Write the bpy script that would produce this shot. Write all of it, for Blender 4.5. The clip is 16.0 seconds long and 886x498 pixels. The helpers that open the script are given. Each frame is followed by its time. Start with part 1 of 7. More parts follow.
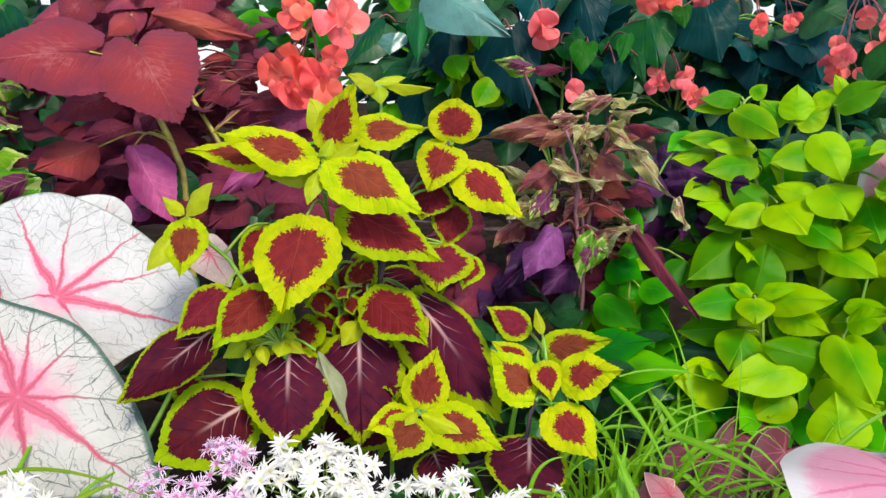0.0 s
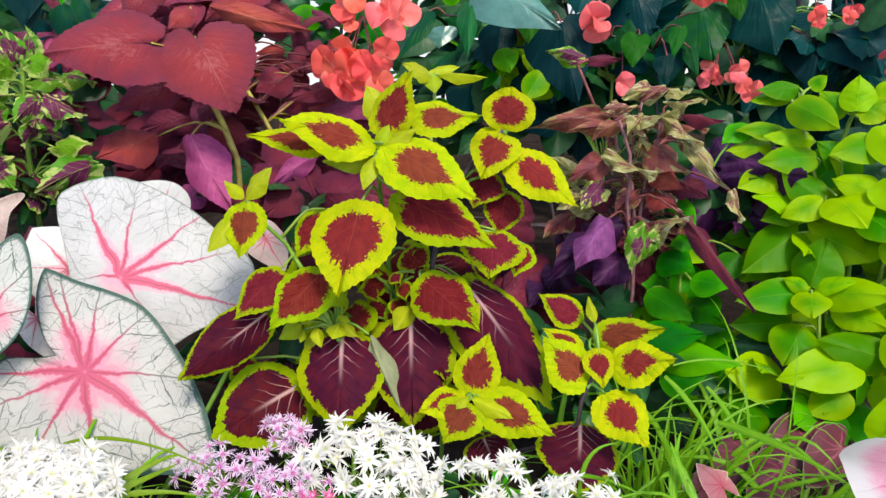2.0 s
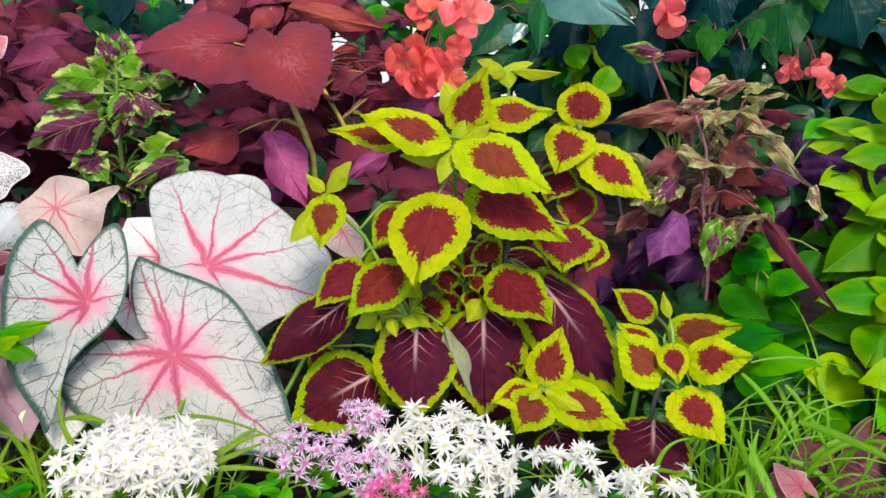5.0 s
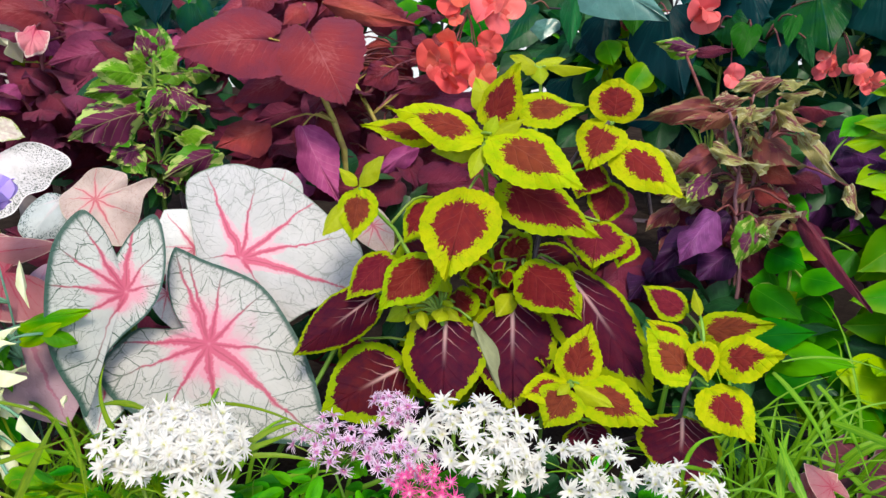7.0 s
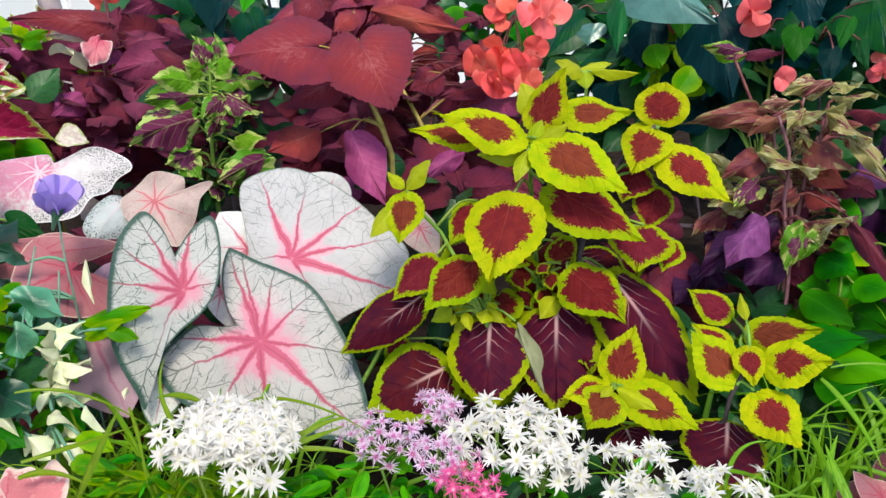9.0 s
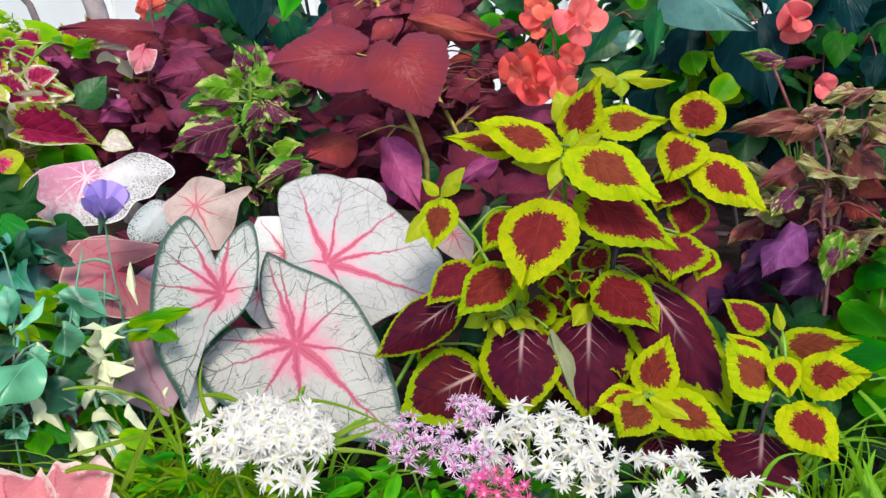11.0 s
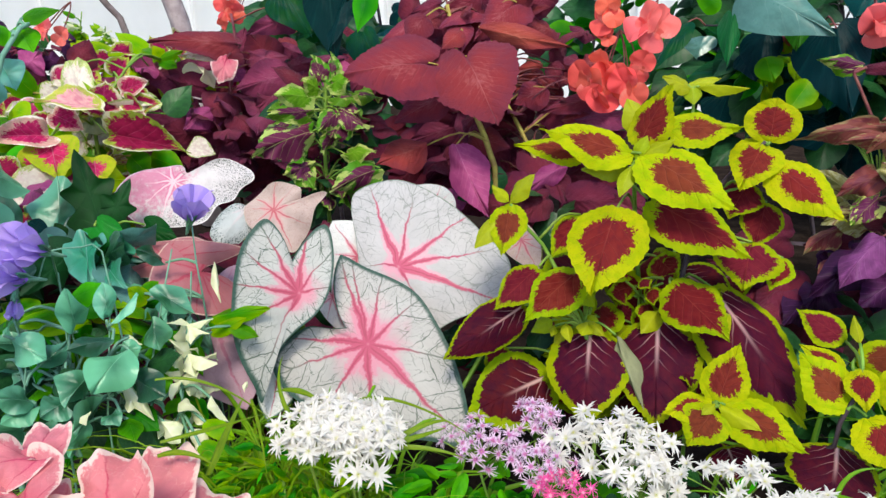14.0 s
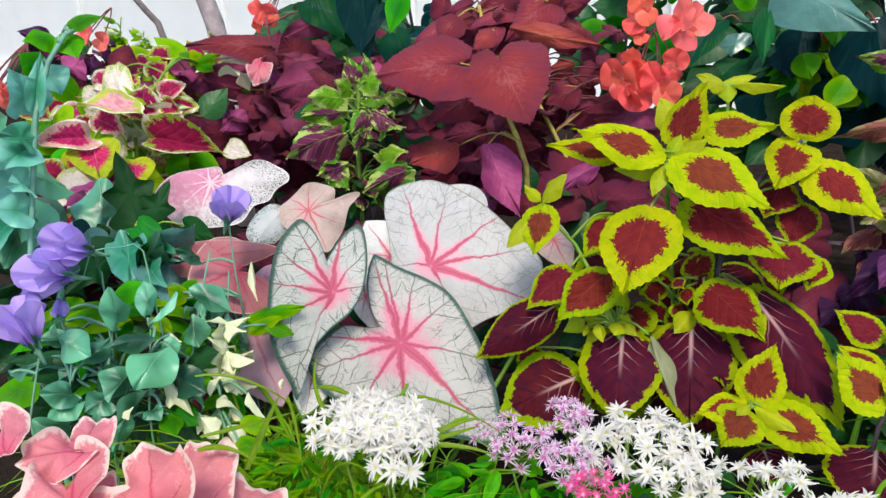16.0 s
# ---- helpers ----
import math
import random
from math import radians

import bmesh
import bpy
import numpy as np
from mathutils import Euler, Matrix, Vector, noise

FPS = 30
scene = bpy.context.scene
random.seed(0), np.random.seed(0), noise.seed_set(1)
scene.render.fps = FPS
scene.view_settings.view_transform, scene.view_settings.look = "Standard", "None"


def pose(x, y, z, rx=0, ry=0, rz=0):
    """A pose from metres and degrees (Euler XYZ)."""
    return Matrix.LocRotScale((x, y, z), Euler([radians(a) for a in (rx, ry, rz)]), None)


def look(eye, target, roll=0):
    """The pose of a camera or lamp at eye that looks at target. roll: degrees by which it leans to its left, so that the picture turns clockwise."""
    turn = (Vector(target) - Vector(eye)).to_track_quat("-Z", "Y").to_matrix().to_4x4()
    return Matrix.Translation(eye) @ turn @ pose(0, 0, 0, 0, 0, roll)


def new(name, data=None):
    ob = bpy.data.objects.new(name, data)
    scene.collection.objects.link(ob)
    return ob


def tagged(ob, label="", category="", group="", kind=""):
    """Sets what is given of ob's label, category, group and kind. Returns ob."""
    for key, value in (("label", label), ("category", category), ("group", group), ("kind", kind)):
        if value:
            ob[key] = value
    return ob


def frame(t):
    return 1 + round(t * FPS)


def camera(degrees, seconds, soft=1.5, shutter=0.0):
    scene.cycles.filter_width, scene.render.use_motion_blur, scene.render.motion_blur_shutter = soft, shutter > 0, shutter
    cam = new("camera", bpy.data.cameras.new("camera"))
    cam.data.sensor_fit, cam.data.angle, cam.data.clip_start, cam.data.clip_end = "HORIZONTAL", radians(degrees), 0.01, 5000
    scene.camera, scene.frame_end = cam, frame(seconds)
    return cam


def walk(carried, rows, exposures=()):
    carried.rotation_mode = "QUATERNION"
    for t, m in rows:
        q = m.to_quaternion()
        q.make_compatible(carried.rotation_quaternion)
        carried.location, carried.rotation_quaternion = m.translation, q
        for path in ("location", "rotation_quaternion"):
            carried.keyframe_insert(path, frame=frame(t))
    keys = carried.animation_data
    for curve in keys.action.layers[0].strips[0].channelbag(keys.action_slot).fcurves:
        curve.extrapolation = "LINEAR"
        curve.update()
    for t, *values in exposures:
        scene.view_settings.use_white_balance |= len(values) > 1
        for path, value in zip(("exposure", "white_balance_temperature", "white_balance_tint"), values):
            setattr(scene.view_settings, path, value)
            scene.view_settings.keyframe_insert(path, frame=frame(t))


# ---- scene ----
cam = camera(63.2, 16.0, soft=1.45)
PATH = [
    (0, (0.062, 0.016, 0.761), (-0.084, 1.903, 0.115), 0.8),
    (0.5, (0.06, 0.016, 0.76), (-0.093, 1.901, 0.111), 1.3),
    (1, (0.053, 0.011, 0.758), (-0.135, 1.894, 0.11), 1.5),
    (1.5, (0.052, 0.009, 0.757), (-0.161, 1.888, 0.108), 1.1),
    (2, (0.05, 0.005, 0.751), (-0.205, 1.879, 0.101), 0.6),
    (2.5, (0.046, 0.002, 0.749), (-0.242, 1.867, 0.088), 0.5),
    (3, (0.045, -0.002, 0.748), (-0.282, 1.857, 0.086), 0.6),
    (3.5, (0.045, -0.005, 0.749), (-0.317, 1.85, 0.094), 0.3),
    (4, (0.042, -0.007, 0.749), (-0.339, 1.846, 0.1), 0.1),
    (6.5, (0.039, -0.015, 0.749), (-0.443, 1.809, 0.086), -0.6),
    (7, (0.038, -0.017, 0.75), (-0.457, 1.804, 0.086), -0.4),
    (7.5, (0.039, -0.021, 0.753), (-0.499, 1.79, 0.095), -0.9),
    (8, (0.039, -0.023, 0.752), (-0.512, 1.784, 0.096), -0.8),
    (8.5, (0.04, -0.027, 0.752), (-0.542, 1.771, 0.097), -1.0),
    (11, (0.044, -0.037, 0.756), (-0.66, 1.725, 0.121), -1.5),
    (11.5, (0.043, -0.04, 0.757), (-0.682, 1.712, 0.122), -1.7),
    (12, (0.044, -0.043, 0.758), (-0.712, 1.698, 0.126), -2.0),
    (12.5, (0.044, -0.046, 0.758), (-0.742, 1.685, 0.138), -2.0),
    (13, (0.045, -0.049, 0.759), (-0.764, 1.67, 0.135), -2.0),
    (13.5, (0.045, -0.051, 0.759), (-0.794, 1.656, 0.14), -2.2),
    (14, (0.045, -0.054, 0.76), (-0.822, 1.641, 0.147), -2.3),
    (14.5, (0.046, -0.056, 0.76), (-0.845, 1.629, 0.154), -2.6),
    (15, (0.047, -0.057, 0.761), (-0.87, 1.613, 0.151), -2.9),
    (15.5, (0.047, -0.057, 0.761), (-0.883, 1.604, 0.149), -3.1),
    (16, (0.046, -0.06, 0.762), (-0.896, 1.595, 0.152), -3.1),
]
walk(cam, [(t, look(eye, target, roll)) for t, eye, target, roll in PATH], exposures=[(0.0, 1.27, 7000, 10), (4.0, 1.14, 7080, 10), (11.0, 1.03, 6950, 10), (16.0, 0.99, 6950, 10)])

# ---- light ----
world = bpy.data.worlds.new("world")
scene.world = world
world.use_nodes = True
wn = world.node_tree
sky = wn.nodes.new("ShaderNodeTexSky")
sky.sky_type = "NISHITA"
sky.sun_disc = False
SUN_UP, SUN_ROUND = 54.0, 152.0      # degrees above the horizon, and round from +Y towards +X
sky.sun_elevation, sky.sun_rotation = radians(SUN_UP), radians(SUN_ROUND)
sky.air_density, sky.dust_density, sky.ozone_density = 1.0, 1.0, 1.0
wn.nodes["Background"].inputs["Strength"].default_value = 0.15
wn.links.new(sky.outputs[0], wn.nodes["Background"].inputs["Color"])
sun = new("sun", bpy.data.lights.new("sun", "SUN"))
sun.data.energy, sun.data.angle, sun.data.color = 1.5, radians(15), (1.0, 0.95, 0.86)
e, a = radians(SUN_UP), radians(SUN_ROUND)
sun.matrix_world = look((0, 0, 0), (-math.cos(e) * math.sin(a), -math.cos(e) * math.cos(a), -math.sin(e)))
sun.location = (-3, 1, 6)


# ---- node helpers ----
class Sock:
    """A node socket with arithmetic."""

    def __init__(self, tree, out):
        self.tree, self.out = tree, out

    def op(self, kind, *others, clamp=False):
        n = self.tree.nodes.new("ShaderNodeMath")
        n.operation, n.use_clamp = kind, clamp
        for i, v in enumerate((self, *others)):
            if isinstance(v, Sock):
                self.tree.links.new(v.out, n.inputs[i])
            else:
                n.inputs[i].default_value = v
        return Sock(self.tree, n.outputs[0])

    def __add__(self, o):
        return self.op("ADD", o)

    def __sub__(self, o):
        return self.op("SUBTRACT", o)

    def __mul__(self, o):
        return self.op("MULTIPLY", o)

    def __truediv__(self, o):
        return self.op("DIVIDE", o)

    def abs(self):
        return self.op("ABSOLUTE")

    def fract(self):
        return self.op("FRACT")

    def max(self, o):
        return self.op("MAXIMUM", o)

    def min(self, o):
        return self.op("MINIMUM", o)

    def step(self, lo, hi, a=0.0, b=1.0):
        """Smooth from a at lo to b at hi."""
        n = self.tree.nodes.new("ShaderNodeMapRange")
        n.interpolation_type = "SMOOTHSTEP"
        self.tree.links.new(self.out, n.inputs[0])
        if lo > hi:
            lo, hi, a, b = hi, lo, b, a
        for i, v in enumerate((lo, hi, a, b)):
            if isinstance(v, Sock):
                self.tree.links.new(v.out, n.inputs[1 + i])
            else:
                n.inputs[1 + i].default_value = v
        return Sock(self.tree, n.outputs[0])


class Mat:
    """A material under construction."""

    def __init__(self, name):
        self.m = bpy.data.materials.new(name)
        self.m.use_nodes = True
        self.t = self.m.node_tree
        self.bsdf = self.t.nodes["Principled BSDF"]
        self.outnode = self.t.nodes["Material Output"]

    def sock(self, out):
        return Sock(self.t, out)

    def node(self, kind):
        return self.t.nodes.new(kind)

    def uv(self, layer):
        n, s = self.node("ShaderNodeUVMap"), self.node("ShaderNodeSeparateXYZ")
        n.uv_map = layer
        self.t.links.new(n.outputs[0], s.inputs[0])
        return self.sock(s.outputs[0]), self.sock(s.outputs[1])

    def obj(self):
        return self.sock(self.node("ShaderNodeTexCoord").outputs["Object"])

    def rand(self):
        return self.sock(self.node("ShaderNodeObjectInfo").outputs["Random"])

    def vec(self, x, y, z=0.0):
        n = self.node("ShaderNodeCombineXYZ")
        for i, v in enumerate((x, y, z)):
            if isinstance(v, Sock):
                self.t.links.new(v.out, n.inputs[i])
            else:
                n.inputs[i].default_value = v
        return self.sock(n.outputs[0])

    def noise(self, vec, scale, detail=3.0, rough=0.55):
        n = self.node("ShaderNodeTexNoise")
        self.t.links.new(vec.out, n.inputs["Vector"])
        n.inputs["Scale"].default_value, n.inputs["Detail"].default_value, n.inputs["Roughness"].default_value = scale, detail, rough
        return self.sock(n.outputs[0])

    def cells(self, vec, scale, edge=True):
        n = self.node("ShaderNodeTexVoronoi")
        n.feature = "DISTANCE_TO_EDGE" if edge else "F1"
        self.t.links.new(vec.out, n.inputs["Vector"])
        n.inputs["Scale"].default_value = scale
        return self.sock(n.outputs[0])

    def mix(self, f, a, b):
        n = self.node("ShaderNodeMix")
        n.data_type = "RGBA"
        if isinstance(f, Sock):
            self.t.links.new(f.out, n.inputs[0])
        else:
            n.inputs[0].default_value = f
        for i, v in ((6, a), (7, b)):
            if isinstance(v, Sock):
                self.t.links.new(v.out, n.inputs[i])
            else:
                n.inputs[i].default_value = (*v, 1)
        return self.sock(n.outputs[2])

    def vary(self, col, amount=0.25, hue=0.02):
        """Each piece a little lighter, darker or of another hue."""
        n = self.node("ShaderNodeHueSaturation")
        r = self.rand()
        self.t.links.new(col.out, n.inputs["Color"])
        self.t.links.new((r * amount + (1 - amount / 2)).out, n.inputs["Value"])
        self.t.links.new(((r * 7.3).fract() * (2 * hue) + (0.5 - hue)).out, n.inputs["Hue"])
        return self.sock(n.outputs[0])

    def done(self, col, rough=0.5, height=None, strength=0.3, dist=0.002, thin=0.0, sheen=0.0, spec=0.22, coat=0.0):
        """Colour, roughness, relief, and the share of light that passes through a leaf."""
        b = self.bsdf
        if isinstance(col, Sock):
            self.t.links.new(col.out, b.inputs["Base Color"])
        else:
            b.inputs["Base Color"].default_value = (*col, 1)
        if isinstance(rough, Sock):
            self.t.links.new(rough.out, b.inputs["Roughness"])
        else:
            b.inputs["Roughness"].default_value = rough
        b.inputs["Specular IOR Level"].default_value = spec
        b.inputs["Sheen Weight"].default_value = sheen
        b.inputs["Coat Weight"].default_value = coat
        if height is not None:
            n = self.node("ShaderNodeBump")
            n.inputs["Strength"].default_value, n.inputs["Distance"].default_value = strength, dist
            self.t.links.new(height.out, n.inputs["Height"])
            self.t.links.new(n.outputs[0], b.inputs["Normal"])
        if thin:
            tr, mx = self.node("ShaderNodeBsdfTranslucent"), self.node("ShaderNodeMixShader")
            if isinstance(col, Sock):
                self.t.links.new(col.out, tr.inputs[0])
            else:
                tr.inputs[0].default_value = (*col, 1)
            mx.inputs[0].default_value = thin
            self.t.links.new(b.outputs[0], mx.inputs[1])
            self.t.links.new(tr.outputs[0], mx.inputs[2])
            self.t.links.new(mx.outputs[0], self.outnode.inputs["Surface"])
        return self.m


# ---- materials ----
def side_veins(M, x, y, count, slope, width):
    """Midrib and side veins of a leaf, 1 on a vein; and the cushions between them."""
    ax = x.abs()
    wob = M.noise(M.vec(x, y, M.rand() * 9.0), 5.0, 2.0)
    run = ((y - ax * slope * 1.25 + ax * ax * (slope * 0.9)) * float(count) + wob * 0.6).fract()
    d = (run - 0.5).abs()                       # 0.5 on a vein
    side = d.step(0.5 - width * count, 0.5) * ax.step(0.5, 0.05)
    rib = ax.step(width * 1.1, width * 0.2)
    return rib.max(side * 0.7), d


def mat_patch(name, core, margin, reach, jag, vein, veinness=0.4, rough=0.55, core2=None, thin=0.2, fleck=0.25, dots=0.0, ribs=False, band=None):
    """A leaf with a coloured heart and a margin of another colour, met in a ragged line."""
    M = Mat(name)
    x, y = M.uv("flat")
    f, s = M.uv("edge")
    r = M.rand()
    p = M.vec(x, y, r * 17.0)
    spoke = M.vec(s * 26.0, f * 2.0, r * 17.0)
    ragged = M.noise(p, 34.0, 3.0, 0.75) - 0.5
    teeth = M.noise(spoke, 1.6, 2.0, 0.6) - 0.5
    broad = M.noise(p, 4.0, 2.0) - 0.5
    lim = f + ragged * jag + teeth * (jag * 0.9) + broad * 0.2 + (r - 0.5) * 0.12
    inside = lim.step(reach + 0.008, reach - 0.008)
    v, d = side_veins(M, x, y, 7, 0.75, 0.012)
    tone = M.noise(p, 9.0, 4.0)
    heart = M.mix(tone.step(0.3, 0.75), core, core2 or tuple(c * 0.7 for c in core))
    heart = M.mix((v * (x * x * 2.0 + y * y).op("SQRT").step(0.6, 0.1) if ribs else v) * veinness, heart, vein)
    if ribs:
        pale = (x * x * 3.0 + y * y).op("SQRT").step(0.62, 0.05) * v.max(x.abs().step(0.035, 0.006)) * 0.9
        heart = M.mix(pale, heart, (0.66, 0.42, 0.40))
    rim = M.mix(tone.step(0.35, 0.7), margin, tuple(c * k for c, k in zip(margin, (0.72, 0.88, 0.8))))
    if dots:
        rim = M.mix(M.noise(p, 60.0, 2.0).step(0.62, 0.68) * dots, rim, core)
    rim = M.mix(v * 0.12, rim, tuple(min(1, c * 1.25) for c in margin))
    both = M.mix(inside, rim, heart)
    if band:        # a paler outermost edge, flushed inwards here and there
        wash = M.noise(M.vec(x, y, r * 41.0), 2.2, 2.0)
        both = M.mix((f + (wash - 0.5) * 0.75 + ragged * 0.35).step(0.92, 1.0) * 0.9, both, band)
    col = M.vary(both, fleck, 0.012)
    h = d * -0.3 + M.noise(p, 30.0, 3.0) * 0.35 - v * 0.4
    return M.done(col, (tone * 0.2 + (rough - 0.05)), h, 0.75, 0.0025, thin, spec=0.06)


def mat_plain(name, col, vein, veinness=0.35, rough=0.45, col2=None, thin=0.22, count=6, fleck=0.3, hue=0.015, gloss=0.2, coat=0.0, relief=0.3, sheen=0.0):
    """A leaf of one colour with veins."""
    M = Mat(name)
    x, y = M.uv("flat")
    f, s = M.uv("edge")
    r = M.rand()
    p = M.vec(x, y, r * 17.0)
    v, d = side_veins(M, x, y, count, 0.7, 0.01)
    tone = M.noise(p, 6.0, 5.0, 0.6)
    c = M.mix((tone + (f - 0.5) * 0.25).step(0.3, 0.72), col, col2 or tuple(k * 0.72 for k in col))
    c = M.mix(v * veinness, c, vein)
    h = d * -0.35 - v * 0.4 + M.noise(p, 26.0, 3.0) * 0.3
    return M.done(M.vary(c, fleck, hue), tone * 0.18 + (rough - 0.09), h, relief, 0.002, thin, sheen=sheen, spec=gloss, coat=coat)


VEINS = {   # degrees from the tip, breadth and reach of the main veins
    "cal_wide": ((-130, 1.3, 0.80), (-98, 0.7, 0.60), (-55, 1.0, 0.80), (-28, 0.9, 0.74), (2, 1.4, 0.96), (42, 0.7, 0.22), (165, 0.6, 0.22)),
    "cal_long": ((-154, 1.0, 0.62), (-148, 0.6, 0.58), (-124, 0.9, 0.42), (-87, 0.9, 0.37), (-33, 0.8, 0.37), (0, 1.5, 0.77), (43, 1.0, 0.45), (77, 0.9, 0.48), (118, 0.9, 0.49), (141, 1.1, 0.56)),
    "cal_fold": ((135, 1.1, 0.52), (111, 0.8, 0.48), (78, 0.9, 0.48), (41, 0.9, 0.38), (5, 1.0, 0.25), (171, 1.2, 0.55), (-159, 0.6, 0.30), (-116, 0.6, 0.2)),
}


def mat_glow_leaf(name, core, edge, vein, thin=0.3, gloss=0.09, rough=0.40, fleck=0.4):
    """A smooth leaf that pales from a green heart to a yellower edge."""
    M = Mat(name)
    x, y = M.uv("flat")
    f, s = M.uv("edge")
    r = M.rand()
    p = M.vec(x, y, r * 17.0)
    v, d = side_veins(M, x, y, 5, 0.6, 0.007)
    soft = M.noise(p, 3.0, 3.0) * 0.5 + f * 0.75 + (r - 0.5) * 0.9
    c = M.mix(soft.step(0.25, 1.15), core, edge)
    rib = x.abs().step(0.012, 0.002)
    c = M.mix(v * 0.10 + rib * 0.3, c, vein)
    h = d * -0.5 - rib * 0.6 + M.noise(p, 40.0, 3.0) * 0.3
    return M.done(M.vary(c, fleck, 0.015), rough, h, 0.5, 0.002, thin, spec=gloss)


def mat_gloss(name, cool, warm, vein):
    """A waxy dark leaf, pleated along its veins, with sheen painted on the pleats; some leaves bluer, some greener."""
    M = Mat(name)
    x, y = M.uv("flat")
    f, s = M.uv("edge")
    r = M.rand()
    p = M.vec(x, y, r * 17.0)
    turn = (x * 1.0).op("ARCTAN2", y + 0.25)
    pleat = M.noise(M.vec(turn * 3.0, y * 0.35, r * 11.0), 3.0, 3.0, 0.6)
    tone = M.noise(p, 4.0, 4.0)
    c = M.mix(((r * 3.7).fract() + (tone - 0.5) * 0.5).step(0.45, 0.9), cool, warm)
    # lighter streaks on the pleats paint in their sheen; the midrib is pale
    c = M.mix(pleat.step(0.52, 0.75) * 0.28 + x.abs().step(0.014, 0.003) * 0.3, c, vein)
    h = pleat * 1.6 + M.noise(p, 30.0, 3.0) * 0.15
    return M.done(M.vary(c, 0.8, 0.03), tone * 0.2 + 0.22, h, 0.5, 0.004, 0.16, spec=0.07)


def mat_velvet(name, core, edge, vein, count=9, thin=0.16):
    """A velvety leaf, brighter along the veins and duller towards its edge."""
    M = Mat(name)
    x, y = M.uv("flat")
    f, s = M.uv("edge")
    r = M.rand()
    p = M.vec(x, y, r * 17.0)
    v, d = side_veins(M, x, y, count, 0.75, 0.008)
    fine = M.noise(p, 55.0, 3.0, 0.7)
    blot = M.noise(p, 5.0, 4.0)
    c = M.mix((f * 0.8 + (blot - 0.5) * 0.9 + (fine - 0.5) * 0.5).step(0.25, 0.95), core, edge)
    mottle = M.noise(M.vec(x * 1.6, y - x.abs() * 0.9, r * 17.0), 13.0, 4.0, 0.65)
    c = M.mix((mottle - (f - 0.45) * 0.5).step(0.50, 0.85) * 0.34, c, vein)
    c = M.mix(v * f.step(0.9, 0.25) * 0.30, c, vein)
    h = d * -0.3 - v * 0.3 + fine * 0.6 + blot * 0.8 + mottle * 0.3
    return M.done(M.vary(c, 0.3, 0.008), 0.75, h, 1.0, 0.003, thin, sheen=0.05, spec=0.1)


def mat_caladium(name, ground, flush, vein, net, rim, flush_reach=0.45, rim_width=0.05, netness=0.8, speckle=0.0, thin=0.15, veinwide=1.0, veins=None, fray=0.06, lean=0.0):
    """A heart-shaped leaf with bold veins from the leaf stalk, a fine dark net and a dark rim."""
    M = Mat(name)
    x0, y0 = M.uv("flat")
    f, s = M.uv("edge")
    r = M.rand()
    wob = M.noise(M.vec(x0, y0, r * 13.0), 3.5, 3.0) - 0.5
    wob2 = M.noise(M.vec(y0, x0, r * 29.0), 3.5, 3.0) - 0.5
    x, y = x0 + wob * 0.10, y0 + wob2 * 0.10
    rad = (x * x + y * y).op("SQRT")
    best = halo = lead = run = None
    wave = M.noise(M.vec(x0, y0, r * 21.0), 6.0, 4.0) - 0.5
    fray_in = (M.noise(M.vec(x0, y0, r * 15.0), 40.0, 3.0, 0.7) - 0.5) * 0.035
    for ang, wide, far in VEINS.get(veins) or ((0, 1.3, 0.95), (38, 0.9, 0.72), (-38, 0.9, 0.72), (76, 0.8, 0.55), (-78, 0.8, 0.55), (112, 0.7, 0.5), (-114, 0.7, 0.5), (150, 1.0, 0.62), (-151, 1.0, 0.62)):
        ca, sa = math.cos(radians(ang)), math.sin(radians(ang))
        along = x * sa + y * ca
        off = (x * ca - y * sa).abs()
        half = (along.step(far, 0.0) * 0.015 + 0.003) * (wide * veinwide)
        here = along.step(-0.02, 0.02) * along.step(far + 0.08, far - 0.12)
        line = (off - half + fray_in).step(0.008, -0.008) * here
        glow = (off - half).step(0.085, 0.0) * here * along.step(far, 0.1)
        best, halo = (line, glow) if best is None else (best.max(line), halo.max(glow))
        if not veins:
            continue
        twig = (along - off * 0.75) * 7.5 + wave * 0.9 + ang * 0.37      # rungs that leave this vein at a slant
        near = along / rad.max(0.01)
        thread = off.step(0.008, 0.003) * along.step(0.0, 0.08)
        if lead is None:
            lead, run, stray = near, twig, thread
        else:
            run = run + (twig - run) * (near - lead).op("GREATER_THAN", 0.0)
            lead, stray = lead.max(near), stray.max(thread)
    p = M.vec(x, y, r * 5.0)
    wx, wy = M.noise(M.vec(x, y, r * 3.0), 7.0, 4.0) - 0.5, M.noise(M.vec(y, x, r * 4.0 + 5.0), 7.0, 4.0) - 0.5
    turn = (x + wx * 0.10).op("ARCTAN2", y + wy * 0.10)
    polar = M.vec(turn * 1.9 + wx * 0.35, rad * 1.9 + wy * 0.4, r * 5.0)
    edge = M.cells(polar, 3.1)
    fine = M.cells(M.vec(x + wx * 0.07, y + wy * 0.07, r * 7.0), 15.0)
    comb = ((s * 84.0 + wx * 3.0).fract() - 0.5).abs().step(0.40, 0.48) * f.step(0.78, 0.92)
    lace = M.noise(p, 5.0, 2.0)
    webs = edge.step(0.022, 0.009) * (lace.step(0.25, 0.55) * 0.25 + 0.75)
    webs = webs.max(fine.step(0.018, 0.007) * f.step(0.4, 0.85) * 0.6).max(comb * 0.7)
    webs = webs * f.step(0.3, 0.6) * 0.75
    if veins:       # the main veins go on as thin dark lines
        rung = (run.fract() - 0.5).abs().step(0.445, 0.485) * rad.step(0.12, 0.24)
        webs = webs.max(rung * f.step(0.30, 0.70) * (lace.step(0.3, 0.5) * 0.45 + 0.55)).max(stray * f.step(0.35, 0.6) * 0.8)
